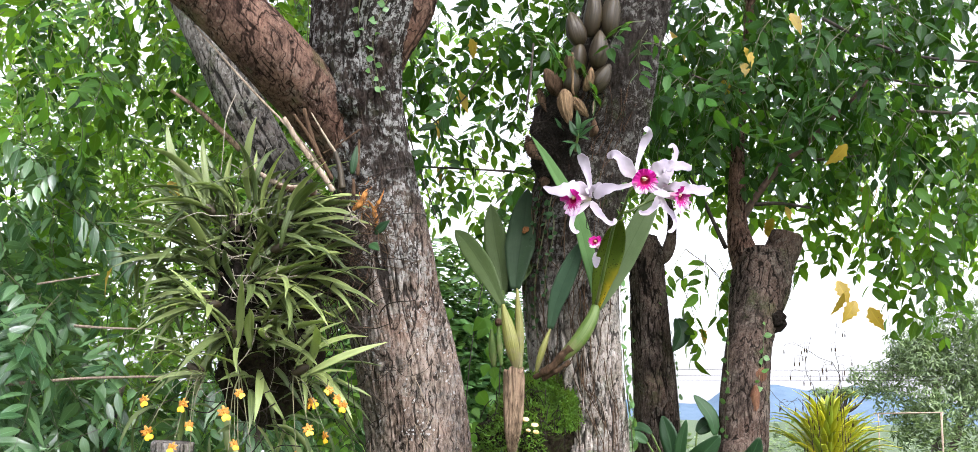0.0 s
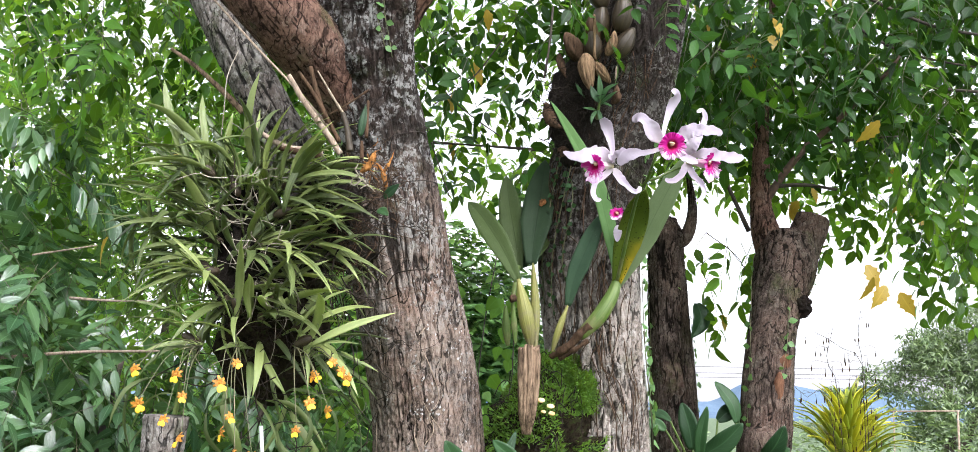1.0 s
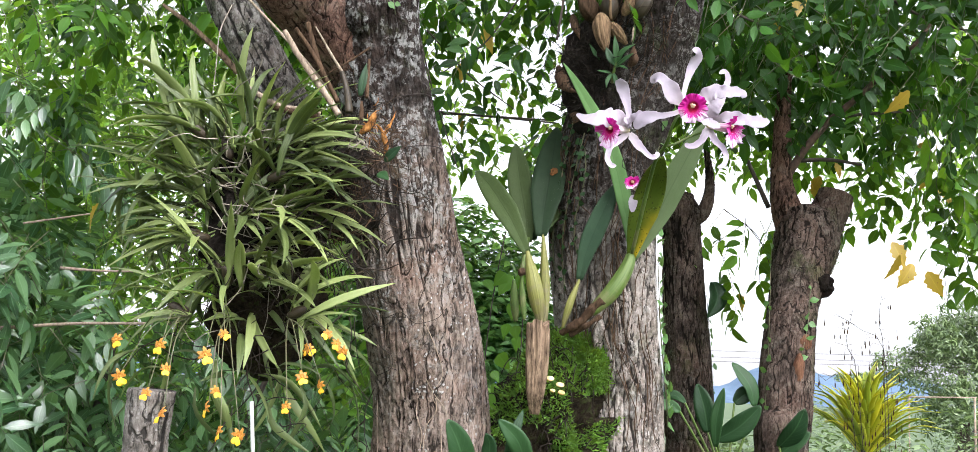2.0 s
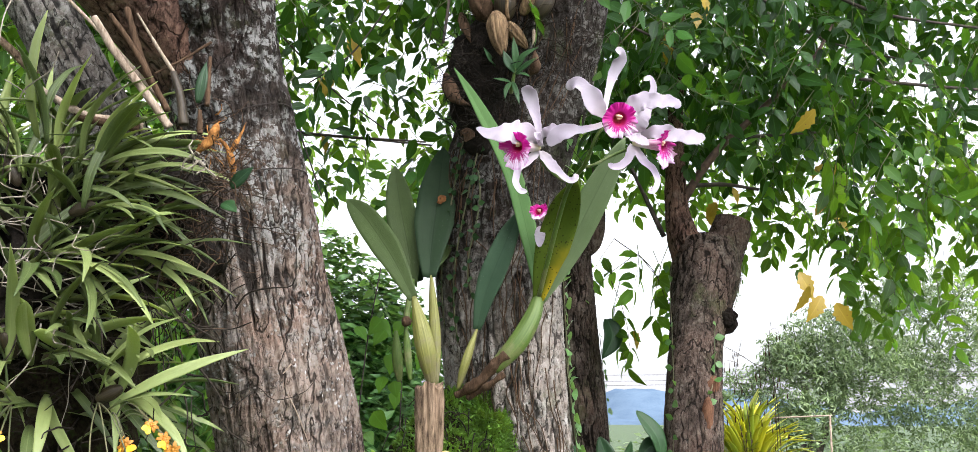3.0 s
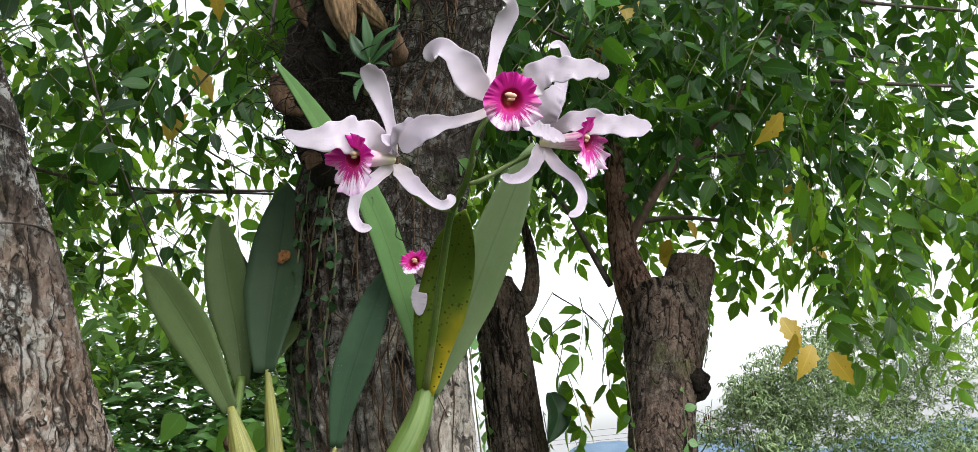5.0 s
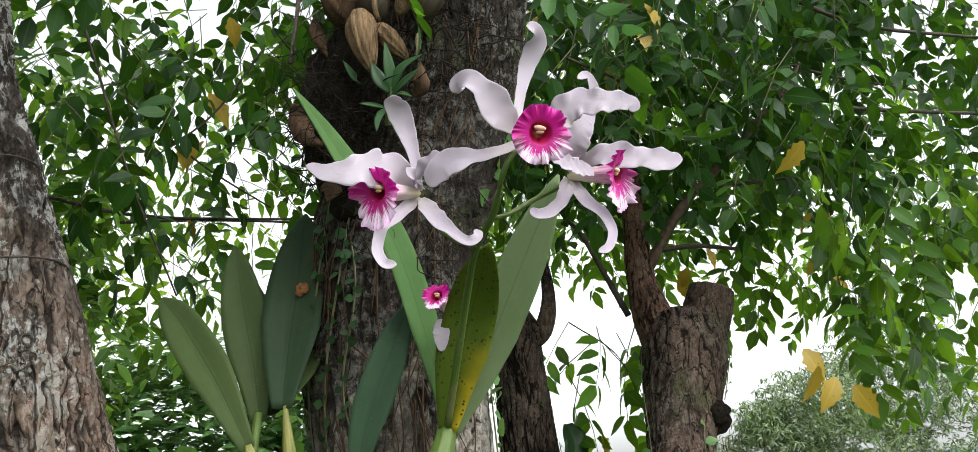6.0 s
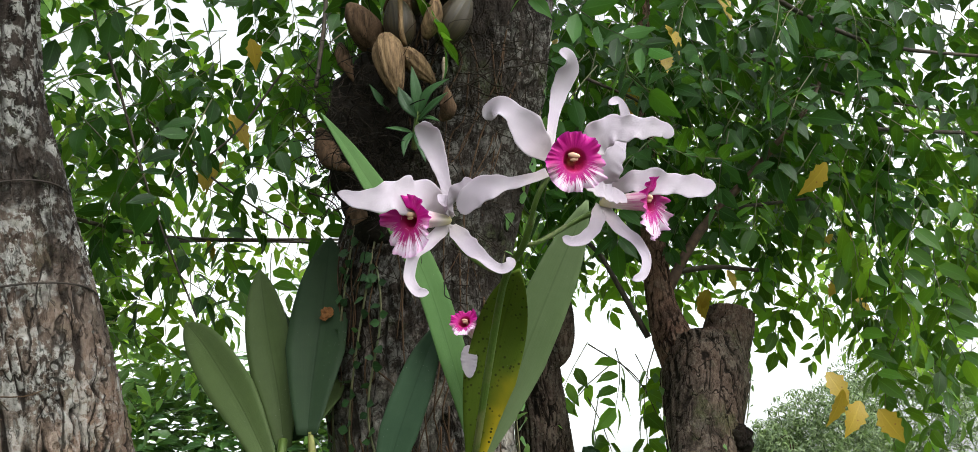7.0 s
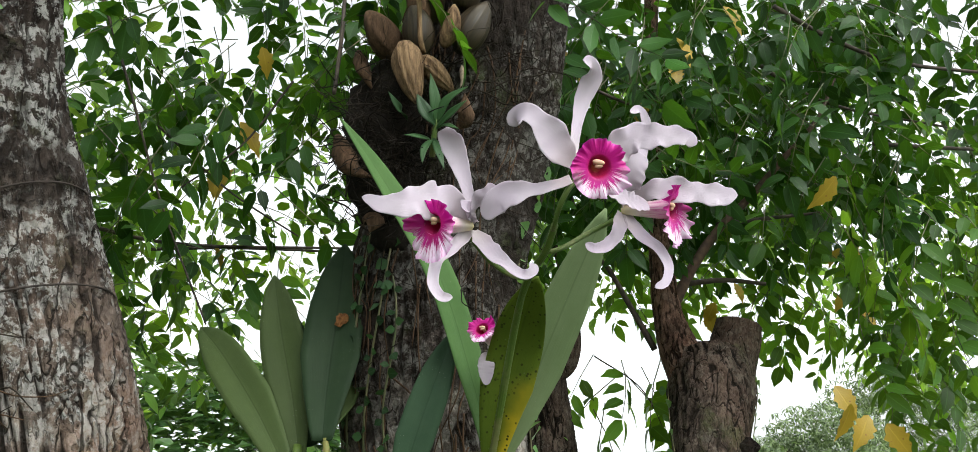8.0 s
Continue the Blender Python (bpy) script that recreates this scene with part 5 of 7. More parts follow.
def petal(flower, pts, halves, seed, facing=(0, -1, 0.15), ruffle=0.3, cup=0.15, waves=5.5, name="petal", twist=0.0):
    """A petal along a curve; halves: its half width from foot to tip, or two rows of them, one for each side."""
    rows = halves if isinstance(halves[0], (list, tuple)) else (halves, halves)

    def outline(u):
        end = max(0.02, 1 - max(0, (u - 0.93) / 0.07) ** 2) ** 0.5
        return end * np.array([np.interp(u, np.linspace(0, 1, len(r)), r) for r in rows])

    return part(name, blade_arrays(pts, 2.0, facing, outline, 60, 17, cup=cup, ruffle=ruffle, waves=waves, thick=0.0010, seed=seed, twist=twist), PETAL, flower)


def lip(flower, foot, mouth, flare, low, seed, tube=0.010, down=(0, 0, -1), back=0.35):
    """A trumpet-shaped lip: a tube from foot to mouth that flares into a frilled rim, drawn out below; the tube is pale outside."""
    foot, mouth = np.asarray(foot, float), np.asarray(mouth, float)
    ax = unit(mouth - foot)
    dn = unit(np.asarray(down, float) - np.dot(down, ax) * ax)
    sd = np.cross(ax, dn)
    length = np.linalg.norm(mouth - foot)
    nu, nt = 36, 144
    u = np.linspace(0, 1, nu)[:, None]
    th = np.linspace(0, 2 * np.pi, nt)[None, :]
    bell = np.clip((u - 0.36) / 0.64, 0, 1)
    below = (0.5 - 0.5 * np.cos(th)) ** 1.5
    rnd = np.random.RandomState(seed)
    p = rnd.uniform(0, 6.28, 4)
    r = tube * (0.02 + 1.15 * np.clip(u / 0.38, 0, 1) ** 0.6) + (flare - tube) * bell * (1 + low * below)
    notch = np.exp(-((th - 1.95) / 0.22) ** 2) + np.exp(-((th - 4.33) / 0.22) ** 2)
    broad = 0.10 * np.sin(th * 3 + p[0]) + 0.06 * np.sin(th * 5 + p[1]) - 0.13 * notch - 0.12 * np.exp(-(np.minimum(th, 2 * np.pi - th) / 0.5) ** 2)
    frill = bell ** 3 * (0.12 * np.sin(th * 11 + p[2] + 2.2 * np.sin(th * 2 + p[0])) + 0.07 * np.sin(th * 23 + p[3] + 2 * np.sin(th * 3)) + 0.05 * np.sin(th * 41 + p[1] + 3 * np.sin(th * 2)))
    r = r * (1 + bell ** 2 * broad * 0.6 + frill * 0.16)
    z = length * (0.62 + 0.38 * np.clip(u / 0.40, 0, 1)) + flare * (0.24 * bell - back * bell ** 2.2) + flare * (frill * 1.1 + bell ** 3 * broad)
    v = foot + ax * z[:, :, None] - dn * (r * np.cos(th))[:, :, None] + sd * (r * np.sin(th))[:, :, None]
    i, j = np.meshgrid(np.arange(nu - 1), np.arange(nt - 1), indexing="ij")
    a = (i * nt + j).reshape(-1)
    f = np.stack([a, a + nt, a + nt + 1, a + 1], 1)
    uv = np.stack([(th / (2 * np.pi) + 0 * u).reshape(-1), (u + 0 * th).reshape(-1)], 1)
    ob = part("lip", (v.reshape(-1, 3), f, uv), LIP, flower, "magenta frilled lip with pale violet veins")
    rows = 10
    s = np.linspace(0, 1, rows)[:, None]
    grow = (tube * (0.40 + 0.85 * s ** 0.8) + 0.0006) * (1 + 0.05 * np.sin(th * 5 + p[0]))
    w = foot + ax * (s * length + 0 * th)[:, :, None] - dn * (grow * np.cos(th))[:, :, None] + sd * (grow * np.sin(th))[:, :, None]
    a = a[a < (rows - 1) * nt]
    part("lip_tube", (w.reshape(-1, 3), np.stack([a, a + nt, a + nt + 1, a + 1], 1), uv[:rows * nt] * np.array([1, 3.9])), LIP_TUBE, flower, "pale outside of the lip tube streaked with pink")
    tip = foot + ax * length * 0.98 - dn * tube * 0.5
    part("column", joined([blob_arrays(tip, (tube * 0.30, tube * 0.34, tube * 0.66), sd + 0.25 * dn, 12, 14, tube * 0.12, 200, seed), blob_arrays(tip + dn * tube * 0.42 - ax * tube * 0.1, (tube * 0.2, tube * 0.25, tube * 0.45), sd, 10, 12, tube * 0.1, 220, seed + 1), tube_arrays([foot + ax * length * 0.3 - dn * tube * 0.5, tip], [tube * 0.28, tube * 0.3], 6, 10)]), COLUMN, flower, "cream and orange column in the throat")
    return ob


def bloom(label, at):
    ob = new("flower")
    ob.parent = orchid
    ob.location = Vector(at) - orchid.location
    ob.empty_display_size = 0.03
    return tagged(ob, label)


# bloom that faces the left side
f1 = bloom("white bloom turned aside with magenta lip", (0.230, 2.030, 2.000))
petal(f1, [(0.230, 2.030, 2.003), (0.229, 2.036, 2.038), (0.221, 2.036, 2.073), (0.212, 2.026, 2.094), (0.209, 2.014, 2.100)], [0.0045, 0.0048, 0.0062, 0.0095, 0.0125, 0.010], 1, (-0.2, -1, 0.1), 0.05, 0.3, name="sepal")
petal(f1, [(0.229, 2.028, 2.007), (0.205, 2.005, 2.017), (0.176, 1.985, 2.012), (0.148, 1.980, 2.008), (0.123, 1.985, 2.015)], ([0.003, 0.015, 0.020, 0.018, 0.013, 0.004], [0.003, 0.014, 0.0165, 0.013, 0.006, 0.003]), 2, (-0.1, -1, -0.1), 0.20, 0.10, 4.0)
petal(f1, [(0.230, 2.028, 2.007), (0.232, 2.005, 2.010), (0.239, 1.992, 2.015), (0.251, 1.990, 2.026)], [0.004, 0.010, 0.011, 0.006], 3, (0.4, -1, 0.1), 0.25, 0.35, 3.0)
petal(f1, [(0.230, 2.028, 2.007), (0.223, 2.010, 2.011), (0.217, 2.000, 2.009)], [0.005, 0.010, 0.006], 7, (0.1, -1, 0.1), 0.2, 0.3, 2.0)
petal(f1, [(0.229, 2.030, 1.997), (0.209, 2.010, 1.973), (0.192, 2.000, 1.957), (0.186, 1.995, 1.935), (0.191, 1.985, 1.918), (0.202, 1.982, 1.916)], [0.005, 0.0068, 0.0062, 0.0055, 0.0052, 0.0045], 4, (0, -1, 0.1), 0.10, 0.4, 3.0, name="sepal")
petal(f1, [(0.232, 2.030, 1.995), (0.241, 2.005, 1.968), (0.257, 1.990, 1.946), (0.269, 1.985, 1.936), (0.278, 1.985, 1.940), (0.279, 1.990, 1.949)], [0.004, 0.0095, 0.0098, 0.006, 0.005, 0.0042], 5, (0.1, -1, 0.1), 0.12, 0.35, 3.0, name="sepal")
lip(f1, (0.229, 2.028, 2.000), (0.188, 1.992, 1.990), 0.0225, 0.85, 6, 0.0080, (-0.25, 0, -1), back=0.05)

# bloom that faces the viewer
f2 = bloom("white bloom facing outward with round magenta lip", (0.328, 1.960, 2.028))
petal(f2, [(0.319, 1.957, 2.038), (0.327, 1.966, 2.073), (0.337, 1.970, 2.106), (0.346, 1.962, 2.126), (0.345, 1.950, 2.135), (0.335, 1.942, 2.137)], [0.0035, 0.0045, 0.0055, 0.0085, 0.0105, 0.006], 11, (0.1, -1, 0.1), 0.05, 0.3, name="sepal")
petal(f2, [(0.318, 1.952, 2.030), (0.301, 1.938, 2.047), (0.286, 1.932, 2.062), (0.273, 1.934, 2.075), (0.265, 1.945, 2.077), (0.266, 1.952, 2.071)], ([0.003, 0.016, 0.018, 0.007, 0.009, 0.006], [0.003, 0.013, 0.016, 0.012, 0.010, 0.006]), 12, (-0.1, -1, -0.1), 0.10, 0.22, 2.4)
petal(f2, [(0.345, 1.955, 2.036), (0.371, 1.945, 2.054), (0.389, 1.940, 2.056), (0.410, 1.938, 2.055), (0.427, 1.938, 2.052), (0.428, 1.940, 2.044)], ([0.004, 0.014, 0.014, 0.011, 0.010, 0.006], [0.004, 0.016, 0.013, 0.013, 0.009, 0.006]), 13, (0.1, -1, -0.1), 0.20, 0.12, 4.0)
petal(f2, [(0.315, 1.956, 2.019), (0.292, 1.955, 2.011), (0.268, 1.960, 2.009), (0.248, 1.968, 2.004), (0.235, 1.980, 1.990)], [0.0045, 0.005, 0.0062, 0.0125, 0.0125, 0.006], 14, (-0.1, -1, 0.0), 0.12, 0.2, 3.0, name="sepal")
petal(f2, [(0.346, 1.962, 2.015), (0.362, 1.965, 2.006), (0.379, 1.975, 2.003), (0.397, 1.985, 2.002)], [0.005, 0.009, 0.010, 0.005], 15, (0.1, -1, 0.2), 0.12, 0.2, name="sepal")
lip(f2, (0.331, 1.955, 2.030), (0.334, 1.925, 2.018), 0.0248, 0.22, 16, 0.0088, (0.10, 0, -1), back=0.12)

# bloom turned to the other side
f3 = bloom("white bloom turned aside with frilled magenta lip", (0.382, 2.020, 2.012))
petal(f3, [(0.385, 2.020, 2.016), (0.400, 2.026, 2.048), (0.413, 2.030, 2.085), (0.421, 2.030, 2.111), (0.414, 2.024, 2.125), (0.401, 2.016, 2.118)], [0.004, 0.006, 0.008, 0.0065, 0.0055, 0.004], 21, (0.1, -1, 0.1), 0.06, 0.3, name="sepal")
petal(f3, [(0.385, 2.015, 2.018), (0.404, 1.995, 2.023), (0.429, 1.985, 2.018), (0.460, 1.985, 2.015), (0.492, 1.992, 2.016)], ([0.003, 0.007, 0.015, 0.010, 0.0105, 0.005], [0.003, 0.009, 0.016, 0.010, 0.014, 0.005]), 22, (0.1, -1, -0.1), 0.20, 0.14, 4.0)
petal(f3, [(0.382, 2.015, 2.014), (0.379, 1.995, 2.025), (0.386, 1.985, 2.041), (0.398, 1.985, 2.057)], [0.004, 0.015, 0.013, 0.007], 23, (0.2, -1, 0.1), 0.14, 0.22, 3.0)
petal(f3, [(0.380, 2.020, 2.009), (0.368, 2.000, 1.982), (0.354, 1.990, 1.966), (0.339, 1.985, 1.960), (0.330, 1.983, 1.965)], [0.0045, 0.0075, 0.0065, 0.006, 0.0045], 24, (0, -1, 0.1), 0.12, 0.35, 3.0, name="sepal")
petal(f3, [(0.384, 2.020, 2.008), (0.388, 2.000, 1.980), (0.402, 1.990, 1.961), (0.408, 1.985, 1.943), (0.402, 1.980, 1.925), (0.390, 1.977, 1.919)], [0.004, 0.007, 0.0068, 0.0052, 0.0045, 0.0038], 25, (0, -1, 0.1), 0.1, 0.35, 3.0, name="sepal")
lip(f3, (0.381, 2.018, 2.011), (0.421, 1.985, 1.999), 0.0225, 1.0, 26, 0.0080, (0.45, 0, -1), back=0.02)

# bloom hidden behind the leaves
f4 = bloom("half hidden small bloom low behind the leaves", (0.275, 2.240, 1.929))
petal(f4, [(0.272, 2.240, 1.915), (0.265, 2.230, 1.905), (0.264, 2.235, 1.878)], [0.003, 0.008, 0.010, 0.008, 0.003], 31, (0, -1, 0.1), 0.05, 0.14)
petal(f4, [(0.276, 2.240, 1.922), (0.287, 2.250, 1.903), (0.294, 2.260, 1.883)], [0.005, 0.008, 0.004], 32, (0, -1, 0.1), 0.1, 0.2, name="sepal")
lip(f4, (0.277, 2.240, 1.923), (0.259, 2.208, 1.938), 0.015, 0.3, 36, 0.006, (0, 0, -1), back=0.1)


# ---------------------------------------------------------------- moss, stake and small growth at the foot of the orchid
mound = thing("moss_mound", "mossy humus ledge on the side of the trunk", "moss", at=(0.117, 2.400, 1.473))
part("humus", blob_arrays((0.101, 2.420, 1.373), (0.125, 0.10, 0.235), (0, 0, 1), 90, 100, 0.085, 17, 51), SOIL, mound)
part("humus", blob_arrays((0.195, 2.455, 1.535), (0.055, 0.075, 0.14), (0, 0, 1), 50, 60, 0.035, 20, 52), SOIL, mound)


def moss_tufts(parent, bodies, count, seed, rnd_cut=0.47, length=(0.007, 0.018)):
    rnd = np.random.RandomState(seed)
    tm = [leaf_template(1.0, 0.28, 2, 0.3, 0.3, seed=k) for k in range(3)]
    P, N = [], []
    for centre, radii, lump, freq, sd in bodies:
        d = unit(rnd.normal(size=(count, 3)))
        d[:, 1] = -np.abs(d[:, 1])
        p = np.asarray(centre) + d * np.asarray(radii)
        p = p + unit(d * np.asarray(radii)) * (fbm(p * freq, 4, sd) * lump)[:, None]
        keep = fbm(p * 13, 4, seed + 3) > rnd_cut - 0.5 + rnd.uniform(-0.08, 0.08, count)
        P.append(p[keep])
        N.append(unit(d[keep] / np.asarray(radii)))
    p, n = np.vstack(P), np.vstack(N)
    along = unit(n + rnd.normal(0, 0.55, p.shape) + np.array([0, 0, 0.15]))
    v, f, uv, mi = scatter_arrays(tm, rnd.randint(0, 3, len(p)), p, along, rnd.normal(size=p.shape), rnd.uniform(length[0], length[1], len(p)))
    part("moss", mesh_of("moss", v, f, uv, mi, [MOSS]), None, parent, "bright green cushions of moss", "stuff")


moss_tufts(mound, [((0.101, 2.420, 1.373), (0.125, 0.10, 0.235), 0.085, 17, 51), ((0.195, 2.455, 1.535), (0.055, 0.075, 0.14), 0.035, 20, 52)], 20000, 53, 0.40)

_rnd = np.random.RandomState(55)
_bits = []
for _k in range(150):
    _d = unit(_rnd.normal(size=3))
    _d[1] = -abs(_d[1])
    _p = np.array((0.101, 2.420, 1.373)) + _d * np.array([0.13, 0.115, 0.25])
    _q = unit(_rnd.normal(size=3) + np.array([0, -0.5, -0.3]))
    _bits.append(tube_arrays([_p, _p + _q * 0.02, _p + _q * 0.04 + np.array([0, 0, -0.02])], [0.0014, 0.0008], 6, 4))
part("litter", joined(_bits), ROOT_MID, mound, "dead roots and twigs in the moss", "stuff")
stake = thing("wooden_stake", "split weathered wooden stake tapering downward before the moss", "stake", at=(0.075, 2.250, 1.455))
_line = [(0.071, 2.235, 1.629), (0.072, 2.235, 1.591), (0.072, 2.240, 1.534), (0.071, 2.250, 1.483), (0.071, 2.265, 1.444)]
_v, _f, _uv = tube_arrays(_line, [0.0235, 0.0245, 0.0225, 0.0185, 0.010], 120, 72, 0.0, 6)
_ang = np.tile(np.arange(72), 120) * 2 * np.pi / 72
_row = np.repeat(np.arange(120) / 119, 72)
_cr = fbm(np.stack([np.cos(_ang) * 4.5, np.sin(_ang) * 4.5, _row * 1.6], 1), 4, 8) + 0.5 * fbm(np.stack([np.cos(_ang) * 12, np.sin(_ang) * 12, _row * 3.0], 1), 3, 9)
_mid = np.repeat(spline(_line, 120), 72, 0)
_sq = 1 / np.maximum(np.abs(np.cos(_ang)), np.abs(np.sin(_ang))) ** 0.6
_v[:8640] = _mid + (_v[:8640] - _mid) * (_sq * (1 + 0.42 * np.minimum(_cr, 0.2)))[:, None]
_v[:8640, 2] += 0.016 * fbm(np.stack([np.cos(_ang) * 3, np.sin(_ang) * 3, 0 * _ang], 1), 3, 12) * np.clip(1 - _row * 8, 0, 1)
part("body", (_v, _f, _uv), DEAD_WOOD, stake)

fungi = thing("bracket_fungus", "cluster of small orange-cream bracket fungi on moss", "fungus", at=(0.114, 2.240, 1.500))
for _k, (_p, _r) in enumerate([((0.101, 2.250, 1.517), 0.009), ((0.122, 2.240, 1.505), 0.009), ((0.125, 2.240, 1.489), 0.008), ((0.107, 2.245, 1.492), 0.006)]):
    part("cap", blob_arrays(_p, (_r, _r, _r * 0.45), (0.1, -0.5, 1), 8, 14, _r * 0.2, 90, _k), FUNGUS, fungi)

# leaves of small plants at the foot of the trunks
def foot_plant(label, foot, leaves, material=LEAF_BASE, group="orchids at the tree feet"):
    ob = thing("orchid", label, "orchid", group, at=foot)
    for k, (pts, w) in enumerate(leaves):
        part("leaf", blade_arrays(pts, w, (0.3 * (-1) ** k, -1, 0.35), oval, 18, 7, fold=0.22, thick=0.002, ruffle=0.04, waves=1.2, seed=k), material, ob)
        part("stalk", tube_arrays([foot, (np.array(foot) + np.array(pts[0])) / 2 + np.array([0, 0.01, 0]), pts[0]], [0.005, 0.003], 8, 6), BULB_GREEN, ob)
    return ob


foot_plant("young broad-leaved orchid at the foot of a trunk", (0.646, 3.020, 1.229),
           [([(0.611, 3.000, 1.375), (0.668, 2.970, 1.415), (0.723, 2.950, 1.476)], 0.062), ([(0.601, 2.970, 1.356), (0.599, 2.950, 1.429), (0.617, 2.940, 1.521)], 0.036),
            ([(0.733, 3.060, 1.474), (0.718, 3.060, 1.534), (0.672, 3.080, 1.598)], 0.05), ([(0.595, 3.050, 1.391), (0.585, 3.050, 1.459), (0.565, 3.060, 1.530)], 0.058),
            ([(0.679, 3.080, 1.480), (0.714, 3.080, 1.507), (0.753, 3.080, 1.500)], 0.05), ([(0.505, 3.000, 1.448), (0.475, 3.000, 1.464), (0.428, 3.000, 1.461)], 0.036), ([(0.519, 3.000, 1.474), (0.492, 3.020, 1.493), (0.450, 3.030, 1.492)], 0.03)])
foot_plant("broad-leaved orchid beside the dark pruned trunk", (0.778, 2.850, 1.255), [([(0.760, 2.900, 1.368), (0.791, 2.860, 1.418), (0.813, 2.840, 1.475)], 0.058), ([(0.766, 2.900, 1.351), (0.797, 2.880, 1.381), (0.835, 2.870, 1.412)], 0.045)])
foot_plant("leafy orchid seedling below the moss", (0.006, 2.100, 1.308), [([(-0.053, 2.050, 1.322), (-0.070, 2.020, 1.385), (-0.092, 2.000, 1.431)], 0.05), ([(0.058, 2.050, 1.337), (0.040, 2.030, 1.395), (0.001, 2.020, 1.435)], 0.04), ([(0.016, 2.050, 1.346), (0.029, 2.040, 1.404), (0.045, 2.050, 1.453)], 0.022), ([(-0.016, 2.050, 1.344), (-0.013, 2.040, 1.386), (-0.021, 2.030, 1.409)], 0.03)])


def on_trunk(axis, z, angle, out=0.0):
    """A place on a trunk's bark at a height; the angle turns from the viewer's side to the right."""
    p = spline(axis[0], 300)
    k = np.linspace(0, 1, 300)
    seg = np.concatenate([[0], np.cumsum(np.linalg.norm(np.diff(np.asarray(axis[0], float), axis=0), axis=1))])
    r = np.interp(k, seg / seg[-1], axis[1])
    c = np.array([np.interp(z, p[:, 2], p[:, 0]), np.interp(z, p[:, 2], p[:, 1]), z])
    rad = np.interp(z, p[:, 2], r) + out
    n = np.array([math.sin(radians(angle)), -math.cos(radians(angle)), 0.0])
    return c + n * rad, n


# ---------------------------------------------------------------- the strap-leaved orchid clump
clump = thing("orchid_clump", "bushy clump of strap-leaved orchid with small yellow flowers", "orchid", at=(-0.511, 2.020, 1.813))
part("root_ball", blob_arrays((-0.521, 2.030, 1.814), (0.06, 0.05, 0.13), (0.1, 0.1, 1), 60, 64, 0.06, 30, 61), ROOT_DARK, clump, "dark matted root ball")
part("root_ball", blob_arrays((-0.460, 2.080, 1.656), (0.11, 0.10, 0.17), (0.2, 0, 1), 36, 40, 0.05, 20, 62), SOIL, clump, "dark mossy root mass against the trunk")
part("root_ball", blob_arrays((-0.375, 2.140, 1.892), (0.09, 0.055, 0.12), (0, 0, 1), 60, 70, 0.07, 30, 63), ROOT_DARK, clump)
_rnd = np.random.RandomState(5)
_strap = []
for _k in range(12):
    _d = _rnd.uniform(0.0, 0.5)
    _b = 0.12 * _rnd.normal()
    _pts = [(0, 0, 0), (0.2 * _b, 0.33, 0.05 - 0.02 * _d), (0.6 * _b, 0.68, 0.03 - 0.25 * _d), (1.2 * _b, 0.96 - 0.1 * _d, -0.02 - 0.62 * _d)]
    _strap.append(mesh_of("leaf", *blade_arrays(_pts, _rnd.uniform(0.085, 0.12), (0, 0, 1), lance if _k % 3 else strap, 14, 5, fold=_rnd.uniform(0.2, 0.6), thick=0.006, ruffle=0.05, waves=1, seed=_k), materials=[LEAF_CLUMP]))
# fans of leaves: foot, way of the fan, spread, count, length
_fans = []
for _k in range(17):
    _a = 2.4 * _k
    _r = math.sqrt((_k + 0.5) / 17)
    _q = np.array((-0.513, 1.950, 1.823)) + np.array([0.125 * _r * math.cos(_a), _rnd.uniform(-0.05, 0.05), 0.15 * _r * math.sin(_a)])
    _fans.append((_q, np.array([1.7 * math.cos(_a) * _r, _rnd.uniform(-0.6, 0.1), 0.55 * math.sin(_a) * _r + 0.25]), 0.42, 12 if _r > 0.45 else 7, (0.11, 0.20)))
for _k in range(9):
    _q = np.array((-0.450, 1.920, 1.609)) + np.array([_rnd.uniform(-0.13, 0.13), _rnd.uniform(-0.05, 0.05), _rnd.uniform(-0.07, 0.07)])
    _fans.append((_q, np.array([8.0 * (_q[0] + 0.48), -0.5, _rnd.uniform(-0.1, 0.5)]), 0.5, 6, (0.09, 0.19)))
for _q, _w, _sp, _n, _len in _fans:
    for _k in range(_n):
        _y = unit(unit(_w) + _rnd.normal(0, _sp, 3))
        _z = unit(np.array([0, -0.3, 1.0]) + _rnd.normal(0, 0.35, 3))
        _z = unit(_z - _z.dot(_y) * _y)
        single("leaf", _strap[_rnd.randint(12)], clump, _q + _rnd.normal(0, 0.012, 3), np.cross(_y, _z), _y, _z, _rnd.uniform(*_len))
    part("pseudobulb", blob_arrays(_q, (0.010, 0.008, 0.022), unit(_w), 8, 10), BULB_DRY, clump)


